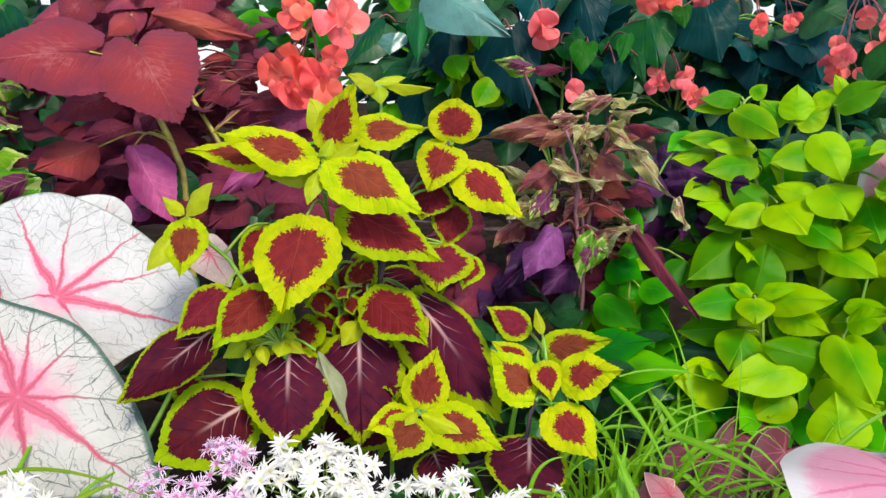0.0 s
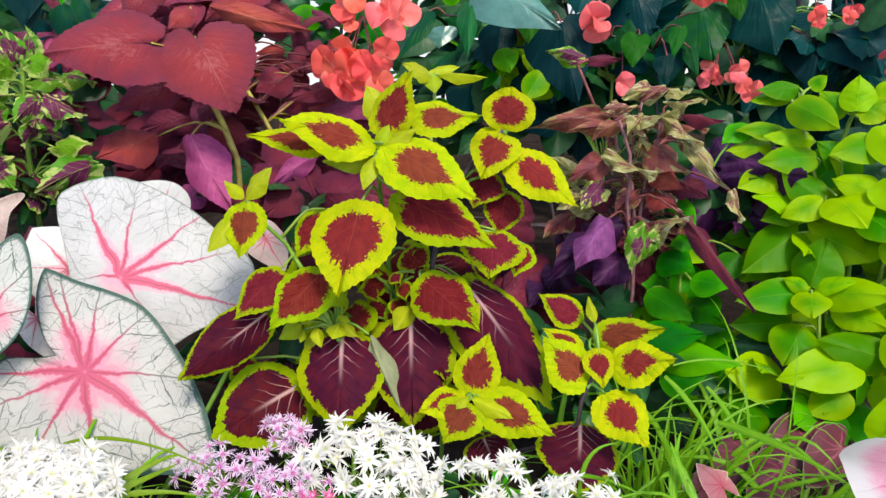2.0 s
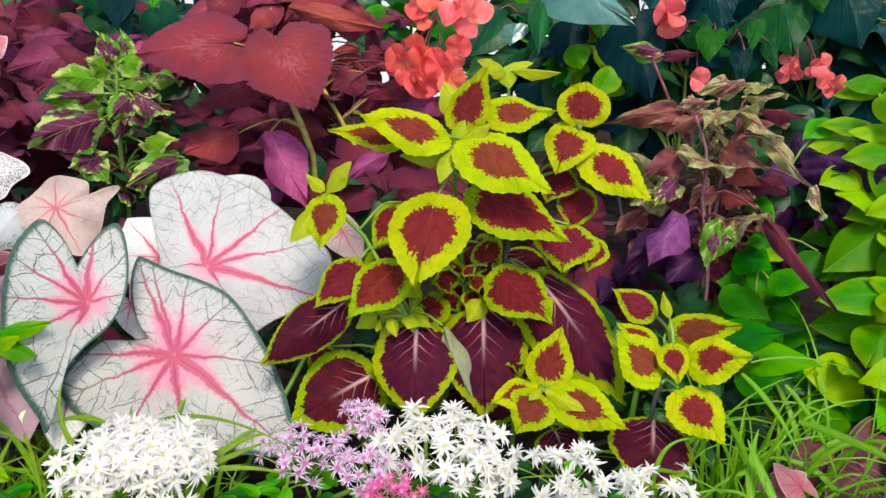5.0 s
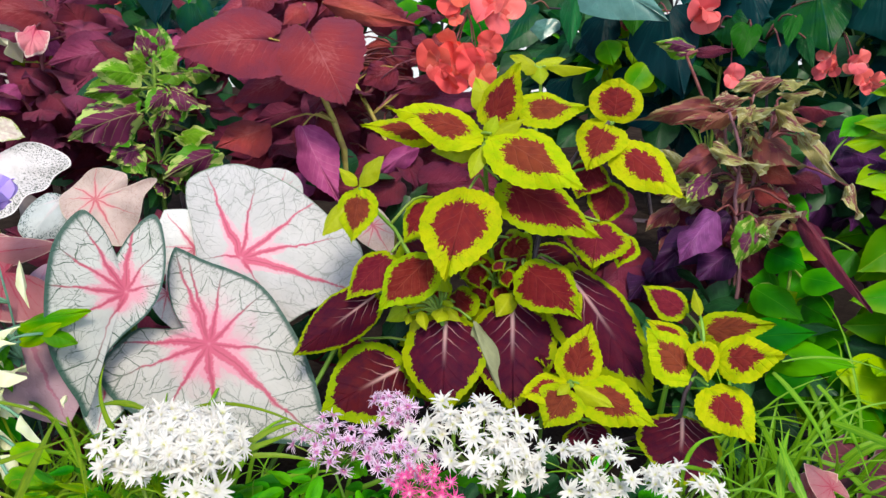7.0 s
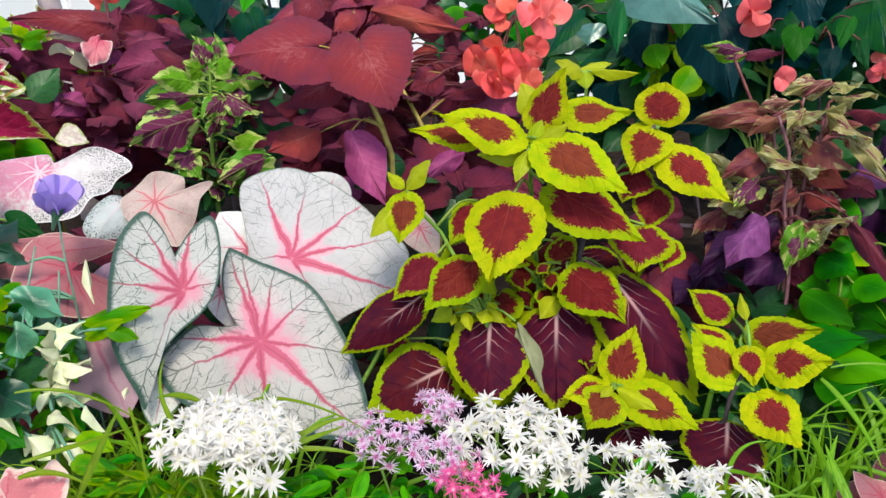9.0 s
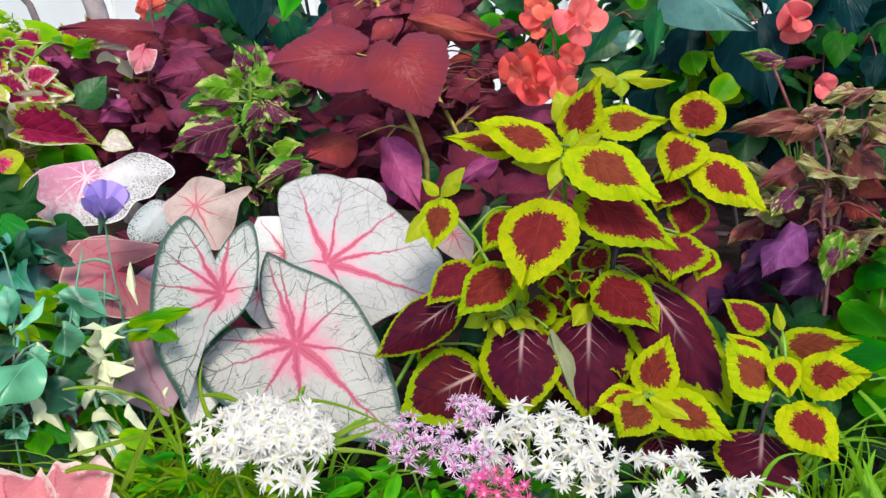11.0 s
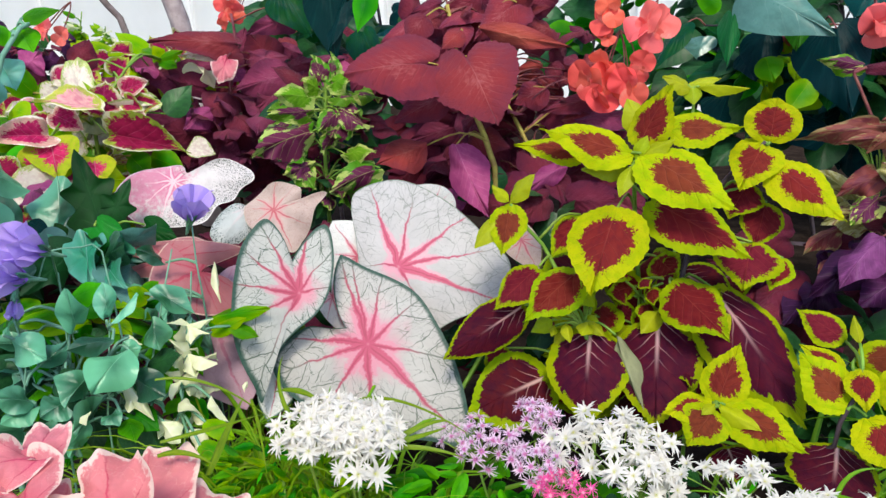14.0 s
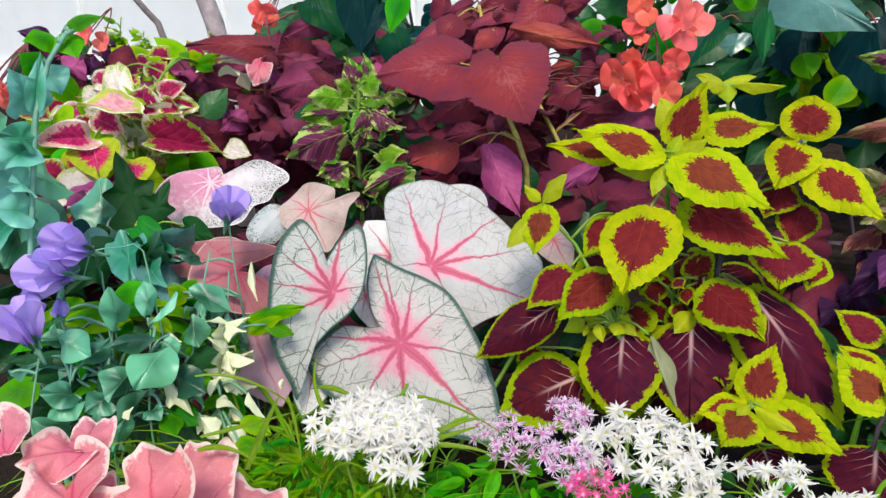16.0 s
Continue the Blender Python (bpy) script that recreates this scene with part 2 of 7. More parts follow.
    blush = (rad - x * lean + (M.noise(p, 9.0, 4.0, 0.7 if lean else 0.5) - 0.5) * (2.2 if lean else 0.35)).step(flush_reach, 0.03) * 0.85
    col = M.mix(M.noise(p, 5.0, 4.0).step(0.3, 0.75), ground, tuple(c * 0.86 for c in ground))
    near = best
    feather = M.noise(p, 26.0, 4.0, 0.7)
    col = M.mix((halo * 1.1 - feather).step(0.02, 0.3) * 0.75, col, flush)
    col = M.mix(blush, col, flush)
    col = M.mix(webs * netness, col, net)
    col = M.mix(near * 0.88, col, vein)
    if veins:
        col = M.mix(stray * f.step(0.75, 0.3) * 0.55, col, tuple(c * 0.62 for c in vein))
    if speckle:
        sp = (M.noise(p, 34.0, 3.0, 0.7) + f * 0.18).step(0.66, 0.74) * f.step(0.45, 0.75)
        sp = sp * (x * lean).step(0.35, -0.25) if lean else sp
        col = M.mix(sp * speckle, col, net)
    ragged = (M.noise(p, 30.0 if fray < 0.1 else 13.0, 4.0, 0.7) - 0.5) * fray
    rimmask = (f + ragged).step(1 - rim_width, 1 - rim_width * 0.35)
    col = M.mix(rimmask * 0.92, col, rim)
    h = near * -0.5 - webs * 0.15 + edge.min(0.2) * 0.7 + M.noise(p, 9.0, 3.0) * 0.5
    return M.done(M.vary(col, 0.1, 0.006), 0.5, h, 0.28, 0.003, thin)


def mat_streak(name, a, b, c, thin=0.2, scale=3.4, core=0.0):
    """Leaves splashed lengthwise and along the veins with three colours."""
    M = Mat(name)
    x, y = M.uv("flat")
    f, s = M.uv("edge")
    r = M.rand()
    p = M.vec(x * 1.0 + y * 0.4, y * 0.55 - x.abs() * 0.6, r * 23.0)
    n1 = M.noise(p, scale, 4.0, 0.6)
    n2 = M.noise(M.vec(x * 2.2, y - x.abs() * 0.8, r * 31.0), scale * 0.8, 4.0, 0.65)
    v, d = side_veins(M, x, y, 6, 0.8, 0.012)
    col = M.mix((n1 + (r - 0.5) * 0.3 + (f - 0.5) * -core + core * 0.2).step(0.50, 0.55), a, b)
    col = M.mix((n2 + f * 0.16 - 0.10).step(0.56, 0.60), col, c)
    col = M.mix(v * 0.3, col, tuple(min(1, k * 1.3) for k in c))
    h = d * -0.6 - v * 0.7 + n1 * 0.3
    return M.done(M.vary(col, 0.3, 0.015), 0.55, h, 0.45, 0.002, thin)


def mat_petal(name, base, throat, reach=0.35, thin=0.3, fleck=0.12, rough=0.55):
    M = Mat(name)
    x, y = M.uv("flat")
    f, s = M.uv("edge")
    p = M.vec(x * 6.0, y, M.rand() * 7.0)
    streak = M.noise(p, 5.0, 3.0)
    col = M.mix((y + (streak - 0.5) * 0.3).step(reach, 0.02), base, throat)
    col = M.mix(streak.step(0.35, 0.8) * 0.25, col, tuple(c * 0.75 for c in base))
    return M.done(M.vary(col, fleck, 0.008), rough, streak, 0.2, 0.001, thin)


def mat_stem(name, col, col2, rough=0.5, scale=60.0):
    M = Mat(name)
    o = M.obj()
    n = M.noise(o, scale, 4.0)
    return M.done(M.vary(M.mix(n.step(0.35, 0.65), col, col2), 0.2), rough, n, 0.3, 0.002)


LIME = (0.39, 0.435, 0.004)
MATS = {
    "yellow_young": mat_patch("red_and_lime_leaf", (0.20, 0.030, 0.017), LIME, 0.61, 0.52, (0.44, 0.12, 0.08), 0.22, core2=(0.145, 0.018, 0.014), dots=0.4),
    "yellow_mid": mat_patch("red_and_lime_leaf_mid", (0.165, 0.014, 0.016), (0.28, 0.36, 0.003), 0.77, 0.5, (0.42, 0.08, 0.06), 0.25, core2=(0.12, 0.007, 0.013)),
    "yellow_old": mat_patch("maroon_leaf_with_lime_edge", (0.085, 0.007, 0.015), (0.26, 0.33, 0.003), 0.86, 0.26, (0.56, 0.24, 0.25), 0.6, core2=(0.045, 0.0045, 0.017), ribs=True),
    "yellow_tip": mat_plain("lime_shoot_leaf", (0.40, 0.48, 0.008), (0.50, 0.54, 0.05), col2=(0.33, 0.41, 0.006), thin=0.3),
    "lime": mat_glow_leaf("lime_green_leaf", (0.045, 0.26, 0.001), (0.22, 0.40, 0.001), (0.34, 0.48, 0.02)),
    "green": mat_glow_leaf("fresh_green_leaf", (0.008, 0.17, 0.003), (0.050, 0.33, 0.002), (0.10, 0.34, 0.02), 0.25),
    "red": mat_velvet("velvet_red_leaf", (0.255, 0.030, 0.044), (0.168, 0.028, 0.056), (0.56, 0.19, 0.20)),
    "rust": mat_velvet("rust_red_leaf", (0.42, 0.066, 0.052), (0.27, 0.040, 0.048), (0.62, 0.24, 0.17), 8),
    "maroon": mat_velvet("dark_maroon_leaf", (0.190, 0.022, 0.046), (0.105, 0.015, 0.041), (0.36, 0.08, 0.12), 8),
    "plum": mat_velvet("plum_leaf", (0.25, 0.038, 0.090), (0.13, 0.021, 0.058), (0.42, 0.13, 0.21), 9),
    "magenta": mat_plain("magenta_leaf", (0.39, 0.070, 0.19), (0.60, 0.24, 0.37), col2=(0.28, 0.04, 0.14), rough=0.6, count=9, relief=0.35),
    "violet": mat_plain("violet_leaf", (0.075, 0.014, 0.075), (0.28, 0.09, 0.29), col2=(0.038, 0.007, 0.042), rough=0.5, count=6, relief=0.5, fleck=0.5),
    "variegated": mat_streak("green_cream_purple_leaf", (0.075, 0.24, 0.008), (0.11, 0.014, 0.055), (0.38, 0.46, 0.12), core=0.45),
    "varlime": mat_patch("light_green_leaf_with_cream_edge", (0.13, 0.32, 0.014), (0.40, 0.48, 0.13), 0.76, 0.7, (0.34, 0.48, 0.10), 0.5, core2=(0.08, 0.25, 0.010), dots=0.3, fleck=0.3),
    "bronze": mat_streak("bronze_rose_leaf", (0.25, 0.072, 0.055), (0.18, 0.035, 0.046), (0.30, 0.23, 0.10), core=0.2),
    "rosecream": mat_streak("rose_and_cream_leaf", (0.33, 0.30, 0.095), (0.19, 0.055, 0.055), (0.48, 0.46, 0.25), scale=6.5, core=0.15),
    "pinkedge": mat_patch("magenta_leaf_with_lime_lace_edge", (0.34, 0.014, 0.075), (0.36, 0.44, 0.05), 0.78, 0.75, (0.62, 0.10, 0.22), 0.4, core2=(0.20, 0.008, 0.04), dots=0.5, fleck=0.4, band=(0.74, 0.68, 0.50)),
    "pinkblush": mat_patch("hot_pink_leaf_with_blush_edge", (0.50, 0.022, 0.12), (0.66, 0.36, 0.30), 0.70, 0.7, (0.75, 0.20, 0.34), 0.5, core2=(0.28, 0.010, 0.06), dots=0.4, fleck=0.3, band=(0.84, 0.78, 0.68)),
    "white_cal": mat_caladium("white_caladium_leaf", (0.78, 0.78, 0.74), (0.74, 0.30, 0.36), (0.56, 0.045, 0.10), (0.13, 0.20, 0.14), (0.06, 0.16, 0.11), 0.40),
    "cal_long": mat_caladium("white_caladium_leaf_with_green_edge", (0.506, 0.497, 0.465), (0.66, 0.24, 0.31), (0.50, 0.065, 0.12), (0.03, 0.075, 0.045), (0.012, 0.07, 0.05), 0.38, 0.085, veins="cal_long", veinwide=1.45),
    "cal_fold": mat_caladium("white_caladium_leaf_with_broad_green_edge", (0.488, 0.497, 0.465), (0.64, 0.26, 0.32), (0.48, 0.065, 0.12), (0.03, 0.075, 0.045), (0.012, 0.07, 0.05), 0.26, 0.10, 0.9, veins="cal_fold", veinwide=1.45),
    "cal_wide": mat_caladium("clear_white_caladium_leaf", (0.488, 0.478, 0.469), (0.66, 0.32, 0.38), (0.50, 0.06, 0.12), (0.14, 0.17, 0.14), (0.16, 0.20, 0.16), 0.20, 0.02, 0.65, veins="cal_wide", veinwide=1.45),
    "white_cal_plain": mat_caladium("pale_caladium_leaf", (0.80, 0.79, 0.76), (0.76, 0.45, 0.48), (0.62, 0.08, 0.15), (0.26, 0.30, 0.26), (0.40, 0.42, 0.38), 0.22, 0.025, 0.6, veinwide=0.8),
    "blush_cal": mat_caladium("blush_pink_caladium_leaf", (0.52, 0.39, 0.35), (0.58, 0.30, 0.30), (0.50, 0.10, 0.14), (0.26, 0.10, 0.09), (0.50, 0.42, 0.34), 0.28, 0.03, 0.6),
    "spot_cal": mat_caladium("white_caladium_leaf_with_dark_flecks", (0.52, 0.56, 0.54), (0.60, 0.52, 0.52), (0.54, 0.52, 0.50), (0.03, 0.07, 0.06), (0.40, 0.48, 0.44), 0.2, 0.03, 0.4, speckle=0.95, veinwide=0.6),
    "speckle_cal": mat_caladium("speckled_pink_caladium_leaf", (0.66, 0.62, 0.61), (0.60, 0.17, 0.27), (0.78, 0.56, 0.58), (0.05, 0.07, 0.05), (0.74, 0.71, 0.69), 0.95, 0.03, 0.25, speckle=0.85, veinwide=1.3, lean=0.9),
    "mauve_cal": mat_caladium("dusty_mauve_caladium_leaf", (0.42, 0.26, 0.33), (0.46, 0.24, 0.30), (0.38, 0.12, 0.20), (0.24, 0.12, 0.16), (0.36, 0.22, 0.28), 0.6, 0.03, 0.4),
    "salmon_cal": mat_caladium("salmon_caladium_leaf", (0.42, 0.17, 0.18), (0.40, 0.11, 0.13), (0.38, 0.05, 0.08), (0.34, 0.06, 0.07), (0.60, 0.42, 0.34), 0.7, 0.04, 0.4),
    "dusk_cal": mat_caladium("dusky_maroon_caladium_leaf", (0.115, 0.028, 0.040), (0.13, 0.024, 0.038), (0.26, 0.06, 0.09), (0.09, 0.028, 0.036), (0.17, 0.17, 0.10), 0.6, 0.04, 0.5),
    "coral_cal": mat_caladium("coral_pink_caladium_leaf", (0.74, 0.23, 0.26), (0.66, 0.12, 0.18), (0.55, 0.06, 0.12), (0.84, 0.48, 0.45), (0.84, 0.66, 0.58), 0.75, 0.14, 0.35, thin=0.3, fray=0.45),
    "pink_white_cal": mat_caladium("pink_caladium_leaf_with_white_edge", (0.64, 0.30, 0.38), (0.64, 0.25, 0.34), (0.58, 0.14, 0.25), (0.66, 0.40, 0.46), (0.56, 0.54, 0.52), 0.8, 0.28, 0.7, fray=0.12),
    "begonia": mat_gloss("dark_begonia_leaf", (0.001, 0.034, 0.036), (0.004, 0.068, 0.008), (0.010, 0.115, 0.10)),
    "vivid": mat_gloss("shiny_green_begonia_leaf", (0.003, 0.085, 0.012), (0.015, 0.15, 0.006), (0.03, 0.22, 0.03)),
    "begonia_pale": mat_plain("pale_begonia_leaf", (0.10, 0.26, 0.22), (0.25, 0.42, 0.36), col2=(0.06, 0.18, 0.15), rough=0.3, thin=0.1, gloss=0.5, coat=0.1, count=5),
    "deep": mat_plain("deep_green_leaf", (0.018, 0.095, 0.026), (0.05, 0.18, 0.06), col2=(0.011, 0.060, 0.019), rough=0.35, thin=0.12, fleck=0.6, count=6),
    "ivy": mat_plain("dark_glossy_ivy_leaf", (0.005, 0.060, 0.010), (0.02, 0.10, 0.03), col2=(0.004, 0.042, 0.008), rough=0.5, thin=0.12, fleck=0.4, count=5),
    # lighter copy of the violet leaf, with a highlight put into its colour
    "orchid": mat_plain("violet_leaf_painted_highlight", (0.24, 0.06, 0.22), (0.46, 0.20, 0.44), col2=(0.14, 0.03, 0.13), rough=0.5, count=9, relief=0.6),
    "lisianthus": mat_glow_leaf("blue_green_leaf", (0.008, 0.095, 0.038), (0.10, 0.37, 0.21), (0.24, 0.50, 0.36), 0.24, 0.7, 0.28, 0.9),
    "waxleaf": mat_glow_leaf("waxy_teal_leaf", (0.020, 0.26, 0.14), (0.15, 0.46, 0.38), (0.34, 0.62, 0.54), 0.2, 0.5, 0.3),
    "underside": mat_plain("grey_green_leaf_underside", (0.26, 0.29, 0.15), (0.34, 0.36, 0.22), col2=(0.20, 0.22, 0.12), rough=0.6, count=7),
    "creamrose": mat_patch("rose_cream_leaf_with_lime_edge", (0.80, 0.46, 0.42), (0.46, 0.48, 0.08), 0.74, 0.7, (0.82, 0.62, 0.56), 0.4, core2=(0.66, 0.20, 0.26), dots=0.6, fleck=0.3, band=(0.80, 0.76, 0.60)),
    "limepink": mat_patch("hot_pink_leaf_with_wide_lime_edge", (0.62, 0.03, 0.17), (0.40, 0.45, 0.02), 0.55, 0.8, (0.75, 0.30, 0.40), 0.5, core2=(0.40, 0.014, 0.08), dots=0.5, fleck=0.3),
    "cream": mat_patch("cream_leaf_speckled_green", (0.84, 0.80, 0.66), (0.50, 0.56, 0.18), 0.86, 0.8, (0.66, 0.50, 0.45), 0.3, core2=(0.70, 0.55, 0.50), dots=0.5, fleck=0.3),
    # yellow-green leaf paled almost to white: the sunlight on it is in the colour
    "sunlit_pale_leaf": mat_plain("yellow_green_leaf_painted_sunlit", (0.88, 0.89, 0.66), (0.89, 0.90, 0.70), col2=(0.84, 0.88, 0.54), rough=0.5, thin=0.4, fleck=0.12, count=3, relief=0.15),
    "coral": mat_petal("coral_petal", (0.90, 0.135, 0.105), (0.90, 0.25, 0.20), fleck=0.35),
    "rose": mat_petal("rose_pink_petal", (0.90, 0.16, 0.155), (0.90, 0.32, 0.29), fleck=0.35),
    "phlox_white": mat_petal("white_petal", (0.80, 0.78, 0.73), (0.70, 0.70, 0.45), 0.22, thin=0.4),
    "phlox_lilac": mat_petal("lilac_petal", (0.78, 0.60, 0.76), (0.52, 0.10, 0.36), 0.50),
    "phlox_pink": mat_petal("hot_pink_petal", (0.80, 0.10, 0.34), (0.86, 0.45, 0.60), 0.3),
    "bell": mat_petal("violet_petal", (0.52, 0.38, 0.82), (0.24, 0.09, 0.55), 0.5, fleck=0.2),
    "grass": mat_plain("bright_grass_blade", (0.20, 0.37, 0.010), (0.34, 0.48, 0.04), col2=(0.09, 0.25, 0.008), rough=0.42, thin=0.3, fleck=0.45, count=2, relief=0.1, hue=0.02),
    "stem_green": mat_stem("green_stem", (0.20, 0.34, 0.05), (0.12, 0.24, 0.03)),
    "stem_olive": mat_stem("olive_stem", (0.40, 0.33, 0.07), (0.30, 0.20, 0.06)),
    "stem_red": mat_stem("reddish_stem", (0.22, 0.07, 0.06), (0.13, 0.03, 0.04)),
    "stem_rose": mat_stem("dusty_rose_stem", (0.30, 0.14, 0.15), (0.20, 0.09, 0.10)),
    "stem_dark": mat_stem("dark_stem", (0.07, 0.05, 0.06), (0.04, 0.03, 0.04)),
    "stem_blue": mat_stem("blue_green_stem", (0.16, 0.34, 0.24), (0.11, 0.26, 0.17)),
    "bark": mat_stem("grey_brown_bark", (0.52, 0.44, 0.43), (0.36, 0.29, 0.29), 0.8, 25.0),
    "bark_dark": mat_stem("dark_grey_bark", (0.26, 0.20, 0.20), (0.16, 0.12, 0.12), 0.8, 40.0),
    "yolk": mat_stem("pale_yellow_centre", (0.70, 0.66, 0.20), (0.55, 0.60, 0.15)),
}


def mat_soil():
    M = Mat("dark_potting_soil")
    o = M.obj()
    n, m = M.noise(o, 18.0, 6.0, 0.65), M.noise(o, 2.0, 3.0)
    c = M.mix(n.step(0.35, 0.7), (0.018, 0.013, 0.011), (0.040, 0.029, 0.023))
    return M.done(M.mix(m.step(0.4, 0.7) * 0.4, c, (0.018, 0.014, 0.012)), 1.0, n, 0.9, 0.02, spec=0.0)


def mat_wall():
    M = Mat("white_painted_frame")
    n = M.noise(M.obj(), 6.0, 5.0)
    return M.done(M.mix(n.step(0.4, 0.8) * 0.4, (0.80, 0.80, 0.79), (0.66, 0.65, 0.62)), 0.5, n, 0.15, 0.003)


def mat_frost():
    M = Mat("frosted_glass")
    n = M.noise(M.obj(), 3.0, 4.0)
    return M.done(M.mix(n.step(0.3, 0.7), (0.94, 0.94, 0.92), (0.90, 0.90, 0.88)), 0.5, n, 0.1, 0.002, 0.5)


SOIL, WHITE_PAINT = mat_soil(), mat_wall()


# ---- leaf and flower forms ----
def spline(pts, n):
    """n points along a smooth line through pts."""
    out, k = [], len(pts) - 1
    for i in range(n):
        u = i / (n - 1) * k
        j = min(int(u), k - 1)
        u -= j
        a, b = pts[max(j - 1, 0)], pts[j]
        c, d = pts[j + 1], pts[min(j + 2, k)]
        out.append(tuple(0.5 * (2 * b[q] + (c[q] - a[q]) * u + (2 * a[q] - 5 * b[q] + 4 * c[q] - d[q]) * u * u + (3 * b[q] - a[q] - 3 * c[q] + d[q]) * u ** 3) for q in range(len(b))))
    return out


FORMS = {   # half outlines from the stalk to the tip; width 1, length 1
    "ovate": ((0, 0), (0.20, 0.02), (0.40, 0.12), (0.50, 0.32), (0.44, 0.53), (0.26, 0.73), (0.095, 0.89), (0.02, 0.97), (0, 1.0)),
    "heart": ((0, 0.0), (0.14, -0.07), (0.36, -0.04), (0.50, 0.18), (0.46, 0.45), (0.29, 0.71), (0.12, 0.89), (0.03, 0.97), (0, 1.0)),
    "cordate": ((0, 0.0), (0.09, -0.15), (0.27, -0.22), (0.44, -0.10), (0.50, 0.13), (0.45, 0.40), (0.30, 0.68), (0.12, 0.89), (0.03, 0.97), (0, 1.0)),
    "oval": ((0, 0), (0.20, -0.03), (0.41, 0.08), (0.50, 0.30), (0.46, 0.54), (0.30, 0.76), (0.12, 0.91), (0.03, 0.98), (0, 1.0)),
    "round": ((0, 0.0), (0.20, -0.01), (0.42, 0.16), (0.50, 0.42), (0.45, 0.68), (0.28, 0.89), (0.09, 0.97), (0, 1.0)),
    "spear": ((0, 0), (0.15, 0.01), (0.33, 0.12), (0.46, 0.31), (0.50, 0.50), (0.38, 0.71), (0.17, 0.89), (0.04, 0.98), (0, 1.0)),
    "fan": ((0, 0), (0.20, 0.0), (0.42, 0.18), (0.50, 0.48), (0.48, 0.78), (0.38, 0.95), (0.18, 1.0), (0, 1.0)),
    "blunt": ((0, 0.0), (0.16, -0.06), (0.38, 0.05), (0.50, 0.34), (0.48, 0.66), (0.36, 0.90), (0.16, 1.0), (0, 1.0)),
    "delta": ((0, 0), (0.12, -0.13), (0.33, -0.17), (0.48, -0.04), (0.48, 0.18), (0.36, 0.45), (0.20, 0.70), (0.08, 0.88), (0.02, 0.97), (0, 1.0)),
    "lance": ((0, 0), (0.15, 0.04), (0.38, 0.18), (0.50, 0.36), (0.44, 0.56), (0.26, 0.78), (0.08, 0.94), (0, 1.0)),
    "arrow": ((0, -0.05), (0.05, -0.20), (0.15, -0.45), (0.30, -0.58), (0.44, -0.48), (0.50, -0.20), (0.49, 0.12), (0.39, 0.45), (0.19, 0.80), (0, 1.0)),
    "broad": ((0, -0.08), (0.06, -0.22), (0.20, -0.50), (0.38, -0.50), (0.49, -0.25), (0.50, 0.10), (0.42, 0.45), (0.25, 0.75), (0.08, 0.93), (0, 1.0)),
    "wing": ((0, 0.0), (0.18, -0.12), (0.42, -0.06), (0.50, 0.16), (0.41, 0.44), (0.23, 0.70), (0.09, 0.88), (0.02, 0.97), (0, 1.0)),
    "lobed": ((0, 0), (0.22, -0.10), (0.50, 0.10), (0.30, 0.26), (0.44, 0.50), (0.20, 0.58), (0.11, 0.84), (0, 1.0)),
    "petal": ((0, 0), (0.10, 0.05), (0.30, 0.30), (0.48, 0.62), (0.46, 0.86), (0.22, 0.99), (0, 1.0)),
}

FULL = {    # whole outlines of the large caladium leaves about the stalk; the tip at (0, 1)
    "cal_wide": ((0.11, -0.35), (-0.16, -0.49), (-0.42, -0.64), (-0.58, -0.66), (-0.73, -0.51), (-0.81, -0.28), (-0.78, 0.02), (-0.68, 0.34), (-0.51, 0.67), (-0.39, 0.9), (-0.24, 0.99), (0.0, 1.0), (0.16, 0.83), (0.32, 0.63), (0.47, 0.47), (0.48, 0.25), (0.36, 0.02), (0.26, -0.17)),
    "cal_long": ((0.03, -0.19), (-0.02, -0.35), (-0.15, -0.54), (-0.31, -0.66), (-0.35, -0.64), (-0.39, -0.48), (-0.46, -0.25), (-0.5, -0.02), (-0.44, 0.25), (-0.32, 0.56), (-0.16, 0.82), (0.0, 1.0), (0.17, 0.78), (0.37, 0.51), (0.53, 0.22), (0.62, -0.14), (0.59, -0.36), (0.53, -0.43), (0.37, -0.44), (0.21, -0.4), (0.1, -0.25)),
    "cal_spot": ((-0.17, -0.26), (-0.01, -0.4), (0.44, -0.27), (0.89, 0.01), (1.13, 0.44), (0.93, 0.65), (0.69, 0.88), (0.34, 1.02), (-0.0, 1.0), (-0.47, 0.89), (-0.83, 0.69), (-0.98, 0.33), (-1.19, 0.1), (-1.25, -0.23), (-1.46, -0.53), (-1.31, -0.74), (-0.88, -0.79), (-0.56, -0.59), (-0.35, -0.33)),
    "cal_blush": ((-0.59, 0.01), (-0.67, -0.17), (-0.47, -0.39), (-0.14, -0.49), (0.23, -0.41), (0.52, -0.25), (0.6, 0.07), (0.48, 0.4), (0.29, 0.74), (0.0, 1.0), (-0.27, 0.84), (-0.52, 0.66), (-0.77, 0.37), (-1.09, 0.21), (-0.77, 0.07)),
    "cal_fold": ((0.13, -0.26), (0.27, -0.43), (0.43, -0.53), (0.51, -0.43), (0.55, -0.21), (0.51, 0.09), (0.42, 0.42), (0.28, 0.68), (0.09, 0.89), (0.0, 1.0), (0.0, 0.77), (-0.0, 0.55), (-0.08, 0.34), (-0.2, 0.15), (-0.25, -0.05), (-0.22, -0.31), (-0.13, -0.55), (-0.04, -0.65), (0.04, -0.57), (0.1, -0.42)),
}


